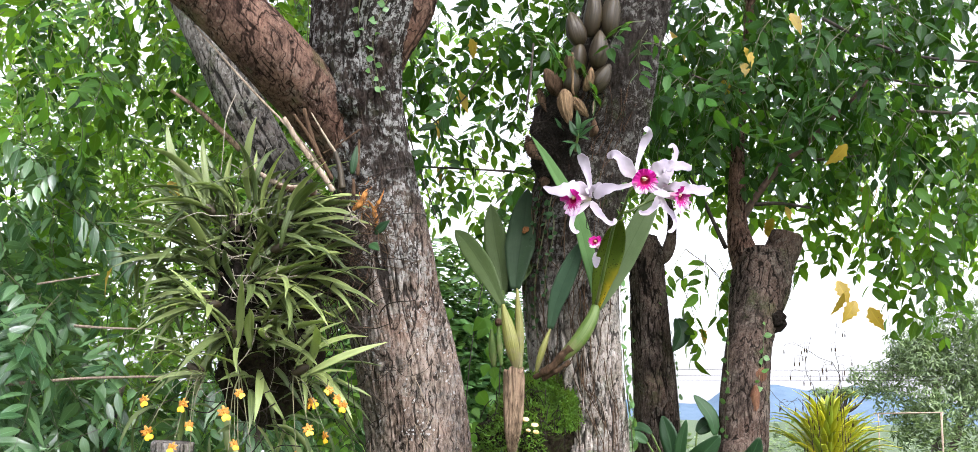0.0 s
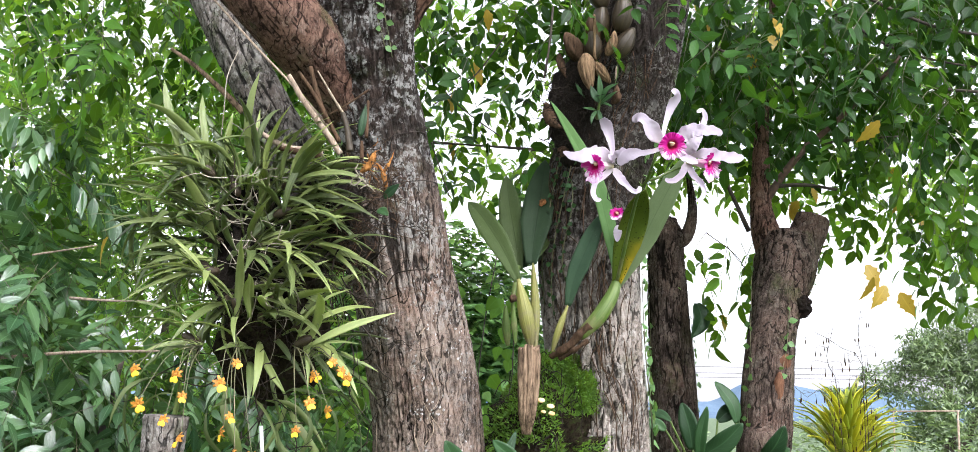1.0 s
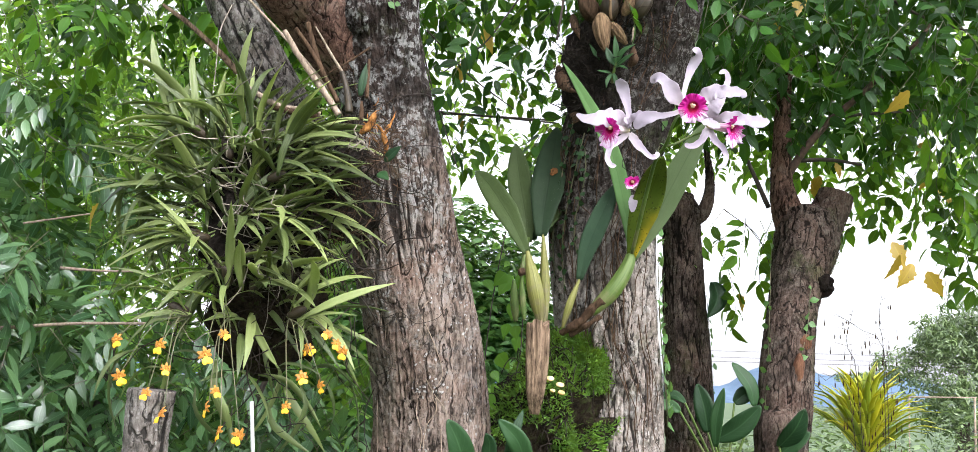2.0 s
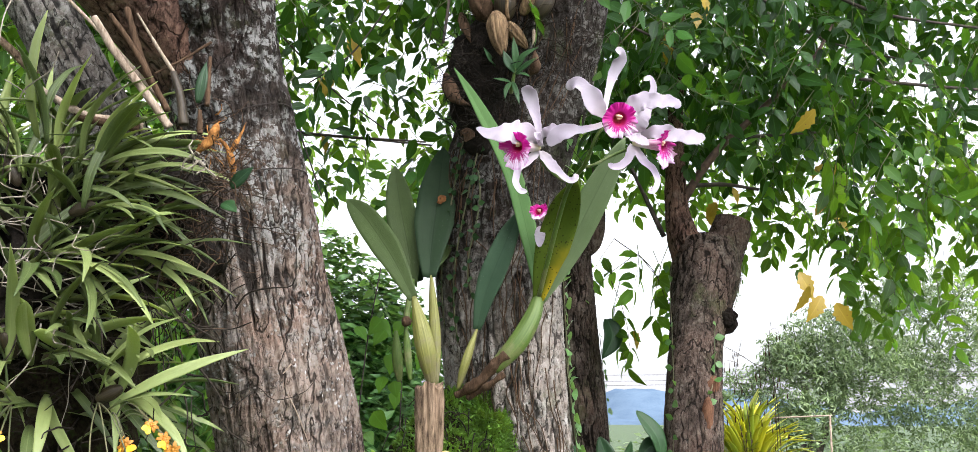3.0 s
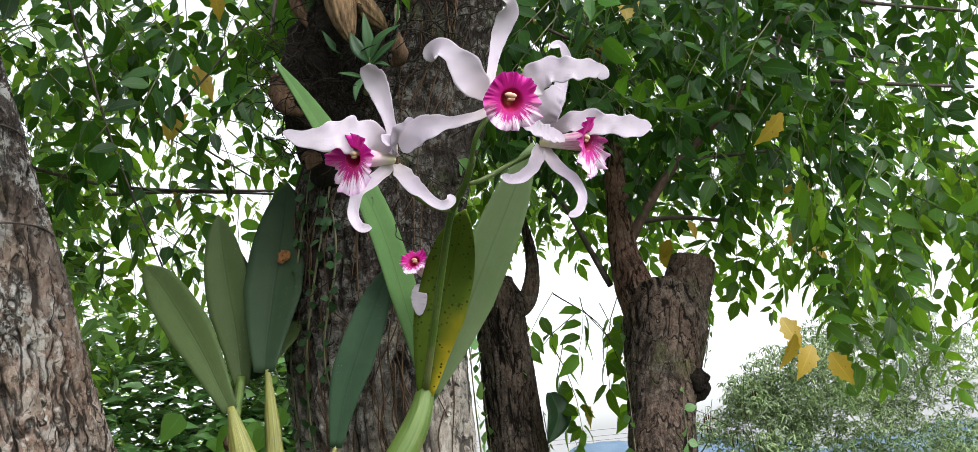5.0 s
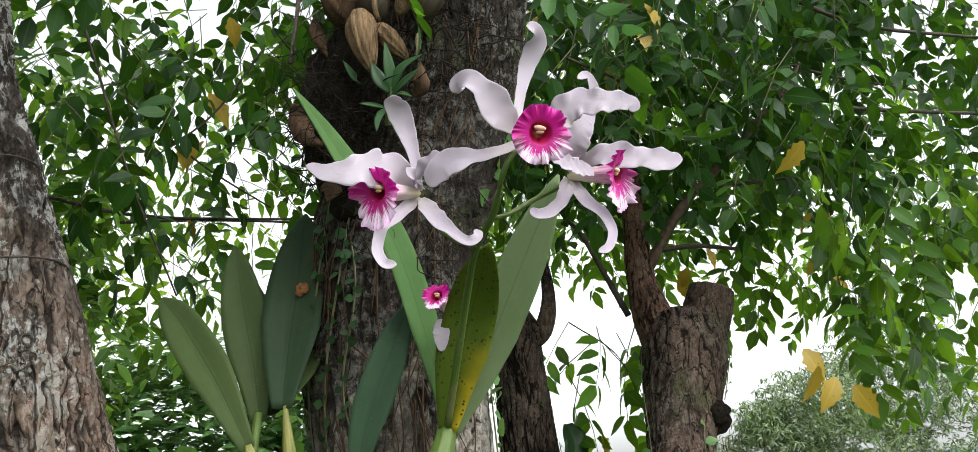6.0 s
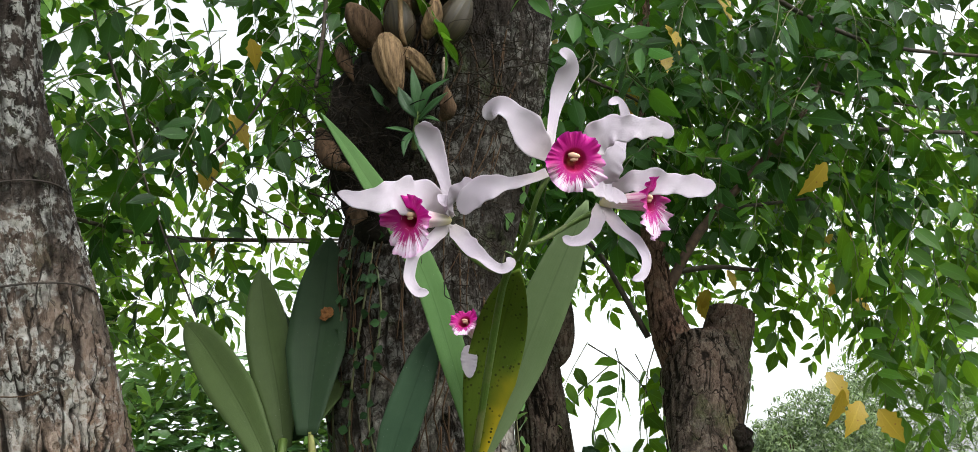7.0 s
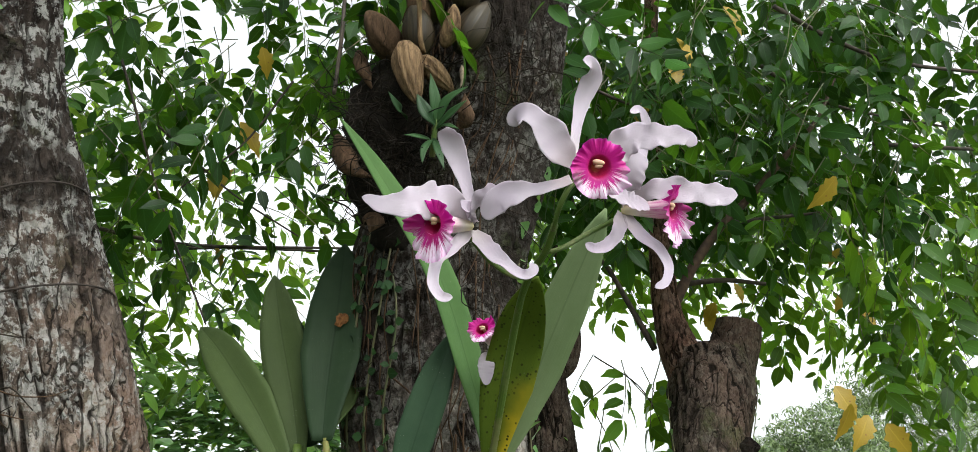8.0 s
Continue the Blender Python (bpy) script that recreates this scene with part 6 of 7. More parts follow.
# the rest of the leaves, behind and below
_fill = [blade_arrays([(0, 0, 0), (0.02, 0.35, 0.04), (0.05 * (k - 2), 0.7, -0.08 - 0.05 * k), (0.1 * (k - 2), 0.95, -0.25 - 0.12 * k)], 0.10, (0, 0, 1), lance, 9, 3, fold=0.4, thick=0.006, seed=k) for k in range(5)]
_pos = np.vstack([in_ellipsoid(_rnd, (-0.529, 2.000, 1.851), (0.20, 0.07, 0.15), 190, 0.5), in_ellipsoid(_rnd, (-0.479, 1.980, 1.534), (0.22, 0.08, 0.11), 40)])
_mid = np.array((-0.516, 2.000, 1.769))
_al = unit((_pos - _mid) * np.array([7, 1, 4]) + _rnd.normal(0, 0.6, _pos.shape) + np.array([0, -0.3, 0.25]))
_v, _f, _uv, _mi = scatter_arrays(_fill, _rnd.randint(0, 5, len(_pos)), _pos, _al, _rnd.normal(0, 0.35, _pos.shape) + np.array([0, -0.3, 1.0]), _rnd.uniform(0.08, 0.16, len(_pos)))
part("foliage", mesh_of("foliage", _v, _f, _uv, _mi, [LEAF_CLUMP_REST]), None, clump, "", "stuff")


def root_tangle(name, parent, material, centre, spread, count, length, radius, seed, sag=0.3, label=""):
    rnd = np.random.RandomState(seed)
    pieces = []
    for _ in range(count):
        p = np.asarray(centre) + rnd.normal(0, 1, 3) * np.asarray(spread)
        d = unit(rnd.normal(size=3) + np.array([0, -0.3, -sag]))
        pts = [p]
        for _q in range(4):
            d = unit(d + rnd.normal(0, 0.5, 3) + np.array([0, 0, -0.12 * sag]))
            pts.append(pts[-1] + d * length * rnd.uniform(0.15, 0.35))
        r = radius * rnd.uniform(0.6, 1.4)
        pieces.append(tube_arrays(pts, [r, r * 0.5], 13, 5))
    return part(name, joined(pieces), material, parent, label, "stuff")


root_tangle("root_mesh", clump, ROOT_PALE, (-0.486, 1.930, 1.800), (0.05, 0.02, 0.09), 46, 0.11, 0.0011, 64, label="pale dry air roots")
root_tangle("root_mesh", clump, ROOT_MID, (-0.394, 1.970, 1.651), (0.09, 0.03, 0.10), 120, 0.14, 0.0012, 65)
root_tangle("root_mesh", clump, ROOT_MID, (-0.346, 2.060, 1.879), (0.05, 0.025, 0.07), 220, 0.10, 0.0011, 66)
root_tangle("root_mesh", clump, DRY_BROWN, (-0.328, 2.040, 1.876), (0.04, 0.02, 0.06), 90, 0.12, 0.001, 68)

# yellow flowers of the clump
def _round(u):
    return math.sin(math.pi * min(1, 0.08 + 0.9 * u)) ** 0.55


_lipm = mesh_of("lip", *joined([blade_arrays([(0, 0, 0), (0.0, -0.12, -0.22), (0.0, -0.16, -0.34)], 0.24, (0, -1, 0.3), strap, 5, 5, thick=0.03), blade_arrays([(-0.02, -0.13, -0.28), (0.14, -0.2, -0.45), (0.26, -0.2, -0.60)], 0.40, (0, -1, 0.3), _round, 9, 7, ruffle=0.2, cup=0.2, thick=0.03, seed=1), blade_arrays([(0.02, -0.13, -0.28), (-0.14, -0.2, -0.45), (-0.26, -0.2, -0.60)], 0.40, (0, -1, 0.3), _round, 9, 7, ruffle=0.2, cup=0.2, thick=0.03, seed=2)]), materials=[ONC_LIP])
_petm = mesh_of("flower", *joined([blade_arrays([(0, 0, 0), (0.25 * math.cos(a), -0.08, 0.25 * math.sin(a)), (0.46 * math.cos(a), 0.05, 0.46 * math.sin(a))], 0.22, (0, -1, 0), _round, 8, 5, ruffle=0.35, cup=0.3, waves=2, thick=0.03, seed=k) for k, a in enumerate((1.5, 0.45, 2.7, -0.35, 3.5))] + [blob_arrays((0, -0.08, -0.03), (0.09, 0.09, 0.12), rows=7, segs=9)]), materials=[ONC_PETAL])
_bunch = [((-0.436, 1.740, 1.557), 0), ((-0.535, 1.740, 1.535), 1), ((-0.515, 1.720, 1.499), 1), ((-0.449, 1.700, 1.523), 0), ((-0.541, 1.720, 1.460), 1), ((-0.505, 1.700, 1.430), 1), ((-0.424, 1.690, 1.469), 0), ((-0.436, 1.700, 1.443), 0), ((-0.308, 1.750, 1.496), 2), ((-0.274, 1.740, 1.484), 2), ((-0.282, 1.800, 1.567), 3), ((-0.265, 1.790, 1.552), 3), ((-0.254, 1.790, 1.540), 3), ((-0.321, 1.720, 1.450), 2), ((-0.615, 1.760, 1.541), 1), ((-0.605, 1.760, 1.484), 1), ((-0.414, 1.700, 1.408), 0), ((-0.391, 1.720, 1.404), 0), ((-0.326, 1.850, 1.544), 3), ((-0.326, 1.860, 1.543), 3)]
_foot = [(-0.481, 1.900, 1.595), (-0.550, 1.900, 1.593), (-0.375, 1.900, 1.597), (-0.364, 1.920, 1.561)]
for _p, _g in _bunch:
    _p = np.array(_p)
    _m = (np.array(_foot[_g]) + _p) / 2 + np.array([0, -0.02, 0.03])
    part("flower_stem", tube_arrays([_foot[_g], _m, _p + np.array([0, 0.004, 0.004])], [0.0012, 0.0007], 14, 5), STEM, clump)
    _t, _s = _rnd.uniform(-1.1, 1.1), _rnd.uniform(-0.9, 0.9)
    _y = unit((math.sin(_t), math.cos(_t), _rnd.uniform(-0.3, 0.3)))
    _z = unit((math.sin(_s), 0, math.cos(_s)))
    _z = unit(_z - _z.dot(_y) * _y)
    _x = np.cross(_y, _z)
    _size = _rnd.uniform(0.019, 0.026)
    _fl = single("flower", _petm, clump, _p, _x, _y, _z, _size)
    _li = new("lip", _lipm)
    _li.parent = _fl

# dry canes and husks in the fork
canes = thing("dry_orchid_canes", "dry pale orchid canes lodged in the tree fork", "orchid", at=(-0.351, 2.000, 2.042))


def cane(pts, r0, r1, material=DRY_CANE, label="", seed=0, name="cane"):
    part(name, tube_arrays(pts, [r0 * 0.75, r1 * 0.8], 10 * len(pts), 10, r0 * 0.25, seed), material, canes, label)


cane([(-0.520, 1.960, 2.046), (-0.479, 1.940, 2.017), (-0.434, 1.930, 1.992), (-0.397, 1.930, 1.986), (-0.359, 1.940, 1.981)], 0.006, 0.009, seed=1, label="thick broken pale cane")
cane([(-0.449, 1.935, 1.994), (-0.406, 1.925, 1.981), (-0.361, 1.930, 1.977)], 0.009, 0.008, DRY_BROWN, seed=2)
cane([(-0.668, 1.980, 2.372), (-0.587, 1.960, 2.284), (-0.511, 1.960, 2.205), (-0.426, 1.970, 2.122), (-0.351, 1.980, 2.041)], 0.0022, 0.004, seed=3)
cane([(-0.438, 1.930, 2.142), (-0.406, 1.940, 2.092), (-0.360, 1.950, 2.034), (-0.328, 1.960, 1.989)], 0.007, 0.008, seed=4)
cane([(-0.422, 1.950, 2.156), (-0.383, 1.960, 2.102), (-0.334, 1.970, 2.017)], 0.005, 0.006, DRY_BROWN, seed=5)
cane([(-0.405, 1.970, 2.176), (-0.382, 1.970, 2.106), (-0.362, 1.980, 2.059)], 0.006, 0.008, DRY_BROWN, seed=6)
cane([(-0.389, 1.970, 2.168), (-0.356, 1.970, 2.116), (-0.333, 1.980, 2.082)], 0.0022, 0.004, seed=7)
cane([(-0.333, 1.980, 2.082), (-0.321, 1.980, 2.047), (-0.312, 1.980, 2.000)], 0.0065, 0.010, BULB_DRY, seed=8)
cane([(-0.285, 2.000, 2.116), (-0.283, 1.990, 2.074), (-0.281, 1.980, 2.031)], 0.004, 0.005, DRY_BROWN, seed=9)
cane([(-0.284, 1.950, 2.014), (-0.282, 1.950, 1.978)], 0.004, 0.005, DRY_BROWN, seed=10)
cane([(-0.285, 2.000, 2.141), (-0.321, 1.990, 2.108), (-0.360, 1.980, 2.078)], 0.003, 0.002, DRY_BROWN, seed=11)
cane([(-0.752, 2.100, 2.258), (-0.697, 2.100, 2.221), (-0.640, 2.120, 2.175), (-0.593, 2.150, 2.131)], 0.005, 0.009, DEAD_WOOD, seed=12, label="short dark broken branch", name="branch")
part("husk", tube_arrays([(-0.271, 1.900, 1.936), (-0.257, 1.890, 1.948), (-0.250, 1.890, 1.964), (-0.246, 1.900, 1.982)], [0.004, 0.0075, 0.006, 0.003], 40, 18, 0.007, 4), DRY_ORANGE, canes, "dry orange bulb husk")
part("husk", tube_arrays([(-0.225, 1.920, 1.897), (-0.226, 1.910, 1.922), (-0.235, 1.910, 1.946), (-0.245, 1.910, 1.958)], [0.003, 0.004, 0.0035, 0.002], 30, 14, 0.005, 5), DRY_ORANGE, canes)
part("husk", tube_arrays([(-0.231, 1.910, 1.939), (-0.219, 1.910, 1.964), (-0.213, 1.920, 1.988)], [0.003, 0.0035, 0.0015], 30, 14, 0.004, 6), DRY_ORANGE, canes)
root_tangle("husk_fibre", canes, DRY_ORANGE, (-0.250, 1.890, 1.955), (0.006, 0.004, 0.016), 16, 0.022, 0.0009, 69, 0.0, "frayed orange husk fibres")
root_tangle("husk_fibre", canes, DRY_BROWN, (-0.225, 1.905, 1.925), (0.010, 0.005, 0.022), 60, 0.05, 0.0008, 70, 0.2)
root_tangle("root_mesh", canes, ROOT_PALE, (-0.270, 1.885, 1.920), (0.006, 0.004, 0.004), 14, 0.03, 0.0014, 67, label="short white root tips")
for _k, (_pts, _w) in enumerate([([(-0.225, 1.900, 1.888), (-0.212, 1.890, 1.897), (-0.193, 1.880, 1.912)], 0.020), ([(-0.234, 1.900, 1.865), (-0.223, 1.890, 1.858), (-0.212, 1.880, 1.848)], 0.02), ([(-0.290, 1.960, 2.028), (-0.286, 1.960, 2.062), (-0.284, 1.970, 2.097)], 0.016)]):
    part("leaf", blade_arrays(_pts, _w, (0.1, -1, 0.3), lance, 12, 5, fold=0.2, thick=0.0015, seed=_k), LEAF_BASE, canes)
thread = thing("dry_tendril", "thin pale dry tendril hanging from the tree", "tendril", at=(-0.572, 1.950, 1.976))
part("strand", tube_arrays([(-0.558, 1.970, 2.208), (-0.569, 1.950, 2.144), (-0.566, 1.940, 2.070), (-0.568, 1.940, 2.001), (-0.574, 1.930, 1.944)], [0.0011, 0.0008], 30, 5), ROOT_PALE, thread)


# ---------------------------------------------------------------- creeping vines
ROUND = [leaf_template(0.026, 0.022, 5, 0.15, 0.2, wide_at=0.45, seed=k) for k in range(4)]


def vine(label, axis, stems, seed, material=LEAF_VINE, sizes=(0.6, 1.2), stem_r=0.0012):
    """Creeping stems along a trunk, each from (height, angle) to (height, angle), with small leaves to both sides."""
    rnd = np.random.RandomState(seed)
    ob = thing("creeping_vine", label, "vine", "creeping vines", at=on_trunk(axis, stems[0][0], stems[0][1])[0])
    meshes = [mesh_of("leaf", *t, materials=[material]) for t in ROUND]
    for z0, a0, z1, a1, count in stems:
        pts = [on_trunk(axis, z0 + (z1 - z0) * s, a0 + (a1 - a0) * s + 7 * math.sin(5 * s + seed), 0.003)[0] for s in np.linspace(0, 1, 7)]
        part("stem", tube_arrays(pts, [stem_r, stem_r], 30, 5), STEM, ob)
        for k in range(count):
            s = (k + rnd.uniform(0, 0.8)) / count
            p, n = on_trunk(axis, z0 + (z1 - z0) * s, a0 + (a1 - a0) * s + 7 * math.sin(5 * s + seed), 0.005)
            side = np.cross(n, (0, 0, 1)) * (1 if k % 2 else -1)
            y = unit(side + n * rnd.uniform(0.1, 0.9) + np.array([0, 0, rnd.uniform(-0.7, 0.5)]))
            z = unit(n + rnd.normal(0, 0.35, 3))
            z = unit(z - z.dot(y) * y)
            single("leaf", meshes[rnd.randint(4)], ob, p, np.cross(y, z), y, z, rnd.uniform(*sizes))
    return ob


vine("green creeping vine climbing the forked trunk", FORK_AXIS, [(2.03, -66, 2.62, -74, 40), (2.26, 22, 2.55, 8, 10), (2.24, 30, 2.5, 38, 9)], 71, sizes=(0.5, 0.9))
vine("round-leaved creeping vine edging the grey trunk", HOST_AXIS, [(1.42, 84, 1.98, 80, 34), (1.85, 62, 2.35, 70, 14), (1.45, 72, 1.7, 86, 10)], 72, sizes=(0.8, 1.3))
vine("dark tiny-leaved creeper on the shaded bark", HOST_AXIS, [(1.72, -48, 2.15, -40, 26), (1.75, -66, 2.12, -60, 24), (1.8, -28, 2.05, -34, 14)], 73, material=LEAF_BASE, sizes=(0.4, 0.75), stem_r=0.0016)
vine("sparse creeper on the slim trunk", THIN_AXIS, [(1.4, 60, 1.85, 72, 14), (1.5, -75, 2.0, -80, 10)], 74)
vine("thin creeper winding over the pruned trunk", PRUNED_AXIS, [(1.45, -60, 2.05, -84, 16), (1.6, 10, 1.85, 20, 8), (1.9, 70, 2.1, 84, 8)], 75, material=LEAF_VINE)

_rnd = np.random.RandomState(8)
for _axis, _n, _zr, _ar, _tree in ((HOST_AXIS, 70, (1.5, 2.45), (-80, 40), tree_host), (FORK_AXIS, 9, (1.35, 1.95), (-60, 20), tree_fork), (PRUNED_AXIS, 12, (1.45, 1.9), (-80, 60), tree_pruned), (THIN_AXIS, 8, (1.45, 2.0), (-60, 50), tree_thin)):
    _pieces = []
    for _k in range(_n):
        _z, _a = _rnd.uniform(*_zr), _rnd.uniform(*_ar)
        _pts = []
        for _q in range(6):
            _pts.append(on_trunk(_axis, _z, _a, 0.002)[0])
            _z -= _rnd.uniform(0.02, 0.07)
            _a += _rnd.normal(0, 5)
        _pieces.append(tube_arrays(_pts, [0.0013, 0.0007], 24, 5))
    part("root_web", joined(_pieces), DRY_CANE if _axis is FORK_AXIS else DRY_BROWN if _axis is HOST_AXIS else ROOT_MID, _tree, "thin roots clinging to the bark", "stuff")

# wire bound round the forked trunk
binding = thing("binding_wire", "thin dark wire bound round the tree trunk", "wire", at=(-0.174, 2.100, 2.040))
for _z0, _z1 in (((-0.237, 2.120, 2.014)[2], (-0.188, 2.200, 2.100)[2]), ((-0.228, 2.120, 1.934)[2], (-0.155, 2.200, 1.992)[2])):
    part("strand", tube_arrays([on_trunk(FORK_AXIS, _z0 + (_z1 - _z0) * (0.5 + 0.5 * math.sin(radians(_a))), _a, 0.0035)[0] for _a in range(-180, 181, 12)], [0.0012, 0.0012], 90, 6), WIRE, binding)

# ---------------------------------------------------------------- the dry-bulbed orchid high on the trunk
upper = thing("dry_orchid", "old orchid with dry brown bulbs high on the trunk", "orchid", at=(0.197, 2.300, 2.336))
part("root_mat", blob_arrays((0.166, 2.340, 2.246), (0.055, 0.05, 0.13), (0.15, 0, 1), 40, 40, 0.03, 30, 81), ROOT_DARK, upper, "black matted root mass")
part("root_mat", blob_arrays((0.186, 2.370, 2.151), (0.05, 0.035, 0.09), (0.1, 0, 1), 30, 30, 0.02, 30, 82), ROOT_DARK, upper)
root_tangle("root_mesh", upper, ROOT_MID, (0.168, 2.290, 2.222), (0.035, 0.012, 0.06), 260, 0.07, 0.0007, 83, 0.1, "fine tangled roots")
root_tangle("root_mesh", upper, ROOT_DARK, (0.175, 2.280, 2.204), (0.04, 0.012, 0.07), 220, 0.07, 0.0009, 84, 0.1)
root_tangle("root_mesh", upper, ROOT_MID, (0.273, 2.352, 2.059), (0.03, 0.006, 0.07), 80, 0.11, 0.0007, 85, 1.2)
root_tangle("root_mesh", upper, ROOT_MID, (0.318, 2.300, 2.318), (0.03, 0.01, 0.05), 60, 0.10, 0.0009, 86, 0.6)


def dry_bulb(foot, top, width, material=BULB_DRY, label="", seed=0, ridge=0.02, name="pseudobulb"):
    """A shrivelled bulb with lengthwise ridges."""
    foot, top = np.array(foot), np.array(top)
    n, segs = 26, 36
    u = np.linspace(0, 1, n)
    r = 0.5 * width * (0.12 + 0.88 * np.sin(np.pi * np.clip(u * 0.97 + 0.015, 0, 1) ** 0.75) ** 0.75)
    c = spline([foot, (foot + top) / 2 + np.array([0.004 * math.sin(seed), -0.006, 0]), top], n)
    v, f, uv = tube_arrays(c, list(r), n, segs)
    a = np.tile(np.arange(segs), n) * 2 * np.pi / segs
    row = np.repeat(u, segs)
    k = 1 + 0.22 * fbm(np.stack([np.cos(a) * 1.6 + seed, np.sin(a) * 1.6, row * 1.2], 1), 3, seed) + ridge * (np.sin(a * 9 + seed + 2 * row) + 0.6 * np.sin(a * 17 + 3 * row))
    v[:n * segs] = np.repeat(c, segs, 0) + (v[:n * segs] - np.repeat(c, segs, 0)) * k[:, None]
    part(name, (v, f, uv), material, upper, label)


dry_bulb((0.204, 2.260, 2.321), (0.198, 2.250, 2.395), 0.042, seed=1, label="olive-brown shrivelled bulb")
dry_bulb((0.237, 2.250, 2.331), (0.253, 2.240, 2.390), 0.024, DRY_SHEATH, seed=2)
dry_bulb((0.259, 2.270, 2.334), (0.302, 2.260, 2.407), 0.044, seed=3)
dry_bulb((0.179, 2.280, 2.329), (0.138, 2.270, 2.395), 0.045, DRY_BROWN, "split dark brown husk", 4)
dry_bulb((0.224, 2.280, 2.383), (0.227, 2.270, 2.477), 0.045, seed=5)
dry_bulb((0.227, 2.270, 2.458), (0.200, 2.250, 2.543), 0.05, seed=6)
dry_bulb((0.266, 2.260, 2.395), (0.276, 2.250, 2.493), 0.05, seed=7)
dry_bulb((0.251, 2.270, 2.484), (0.260, 2.250, 2.613), 0.05, seed=8)
dry_bulb((0.203, 2.270, 2.364), (0.197, 2.260, 2.436), 0.04, DRY_BROWN, "", 9)
dry_bulb((0.299, 2.270, 2.485), (0.314, 2.260, 2.610), 0.05, seed=10)
dry_bulb((0.186, 2.236, 2.328), (0.197, 2.226, 2.236), 0.037, DRY_SHEATH, "papery dry striped sheath", 11, 0.10, "dry_sheath")
dry_bulb((0.205, 2.240, 2.308), (0.244, 2.234, 2.258), 0.028, DRY_SHEATH, "papery dry striped sheath", 12, 0.10, "dry_sheath")
for _k, (_pts, _w, _m) in enumerate([([(0.250, 2.250, 2.212), (0.260, 2.235, 2.227), (0.260, 2.240, 2.257)], 0.024, DRY_BROWN),
                                     ([(0.095, 2.300, 2.227), (0.111, 2.270, 2.172), (0.142, 2.280, 2.156)], 0.03, DRY_BROWN), ([(0.125, 2.300, 2.354), (0.133, 2.280, 2.314), (0.143, 2.290, 2.287)], 0.022, DRY_BROWN), ([(0.261, 2.260, 2.309), (0.260, 2.250, 2.285), (0.256, 2.250, 2.271)], 0.008, DRY_CANE), ([(0.134, 2.330, 2.132), (0.142, 2.310, 2.112), (0.135, 2.310, 2.093)], 0.03, DRY_BROWN)]):
    part("dry_sheath", blade_arrays(_pts, _w, (0.1 * (-1) ** _k, -1, 0.1), lance, 24, 11, cup=-0.7, ruffle=0.12, waves=2, thick=0.0015, seed=_k), _m, upper, "papery dry sheath" if _m is DRY_SHEATH else "")
part("old_stalk", tube_arrays([(0.202, 2.220, 2.421), (0.204, 2.220, 2.374), (0.204, 2.225, 2.330), (0.209, 2.235, 2.313)], [0.003, 0.0035], 16, 8), DRY_SHEATH, upper)
part("old_stalk", tube_arrays([(0.109, 2.350, 2.498), (0.102, 2.330, 2.391), (0.091, 2.320, 2.297)], [0.003, 0.003], 16, 6), TWIG, upper)
seedling = thing("orchid_seedling", "small green orchid seedling rooted on the trunk", "orchid", at=(0.216, 2.240, 2.182))
part("stem", tube_arrays([(0.215, 2.250, 2.173), (0.216, 2.235, 2.188), (0.220, 2.225, 2.213)], [0.004, 0.003], 10, 8), BULB_GREEN, seedling)
for _k, (_pts, _w) in enumerate([([(0.220, 2.225, 2.209), (0.218, 2.215, 2.234), (0.214, 2.210, 2.269)], 0.015), ([(0.220, 2.225, 2.209), (0.234, 2.210, 2.232), (0.259, 2.200, 2.246)], 0.014), ([(0.220, 2.225, 2.200), (0.236, 2.205, 2.210), (0.255, 2.190, 2.222)], 0.014), ([(0.218, 2.225, 2.205), (0.206, 2.215, 2.217), (0.196, 2.215, 2.243)], 0.018),
                                 ([(0.216, 2.230, 2.188), (0.221, 2.215, 2.158), (0.225, 2.210, 2.137)], 0.011), ([(0.212, 2.230, 2.186), (0.202, 2.220, 2.168), (0.199, 2.215, 2.148)], 0.010), ([(0.211, 2.235, 2.190), (0.194, 2.225, 2.189), (0.179, 2.220, 2.189)], 0.009), ([(0.185, 2.260, 2.229), (0.175, 2.240, 2.234), (0.161, 2.230, 2.254)], 0.012), ([(0.220, 2.225, 2.200), (0.230, 2.210, 2.197), (0.244, 2.200, 2.188)], 0.010)]):
    part("leaf", blade_arrays(_pts, _w, (0.15 * (-1) ** _k, -1, 0.5), lance, 14, 5, fold=0.3, thick=0.0015, seed=_k), LEAF_BASE, seedling)

# ---------------------------------------------------------------- logs and low growth beside the clump
log = thing("cut_log", "dark upright cut log below the orchid clump", "log", at=(-0.596, 1.900, 1.304))
_t = np.array((-0.597, 1.880, 1.426))
bark("body", log, BARK_PALE, points=[(_t[0] - 0.02, _t[1] + 0.02, 0.0), (_t[0] - 0.01, _t[1] + 0.01, 0.7), tuple(_t - np.array([0, 0, 0.02])), tuple(_t)], radii=[0.05, 0.042, 0.038, 0.034], step=0.005, rough_to=0.9, plate=(0.012, 0.05), amp=0.004, seed=91, flat_end=True)
stick = thing("plant_stake", "slim pale grey plant stake", "stake", at=(-0.392, 1.850, 1.356))
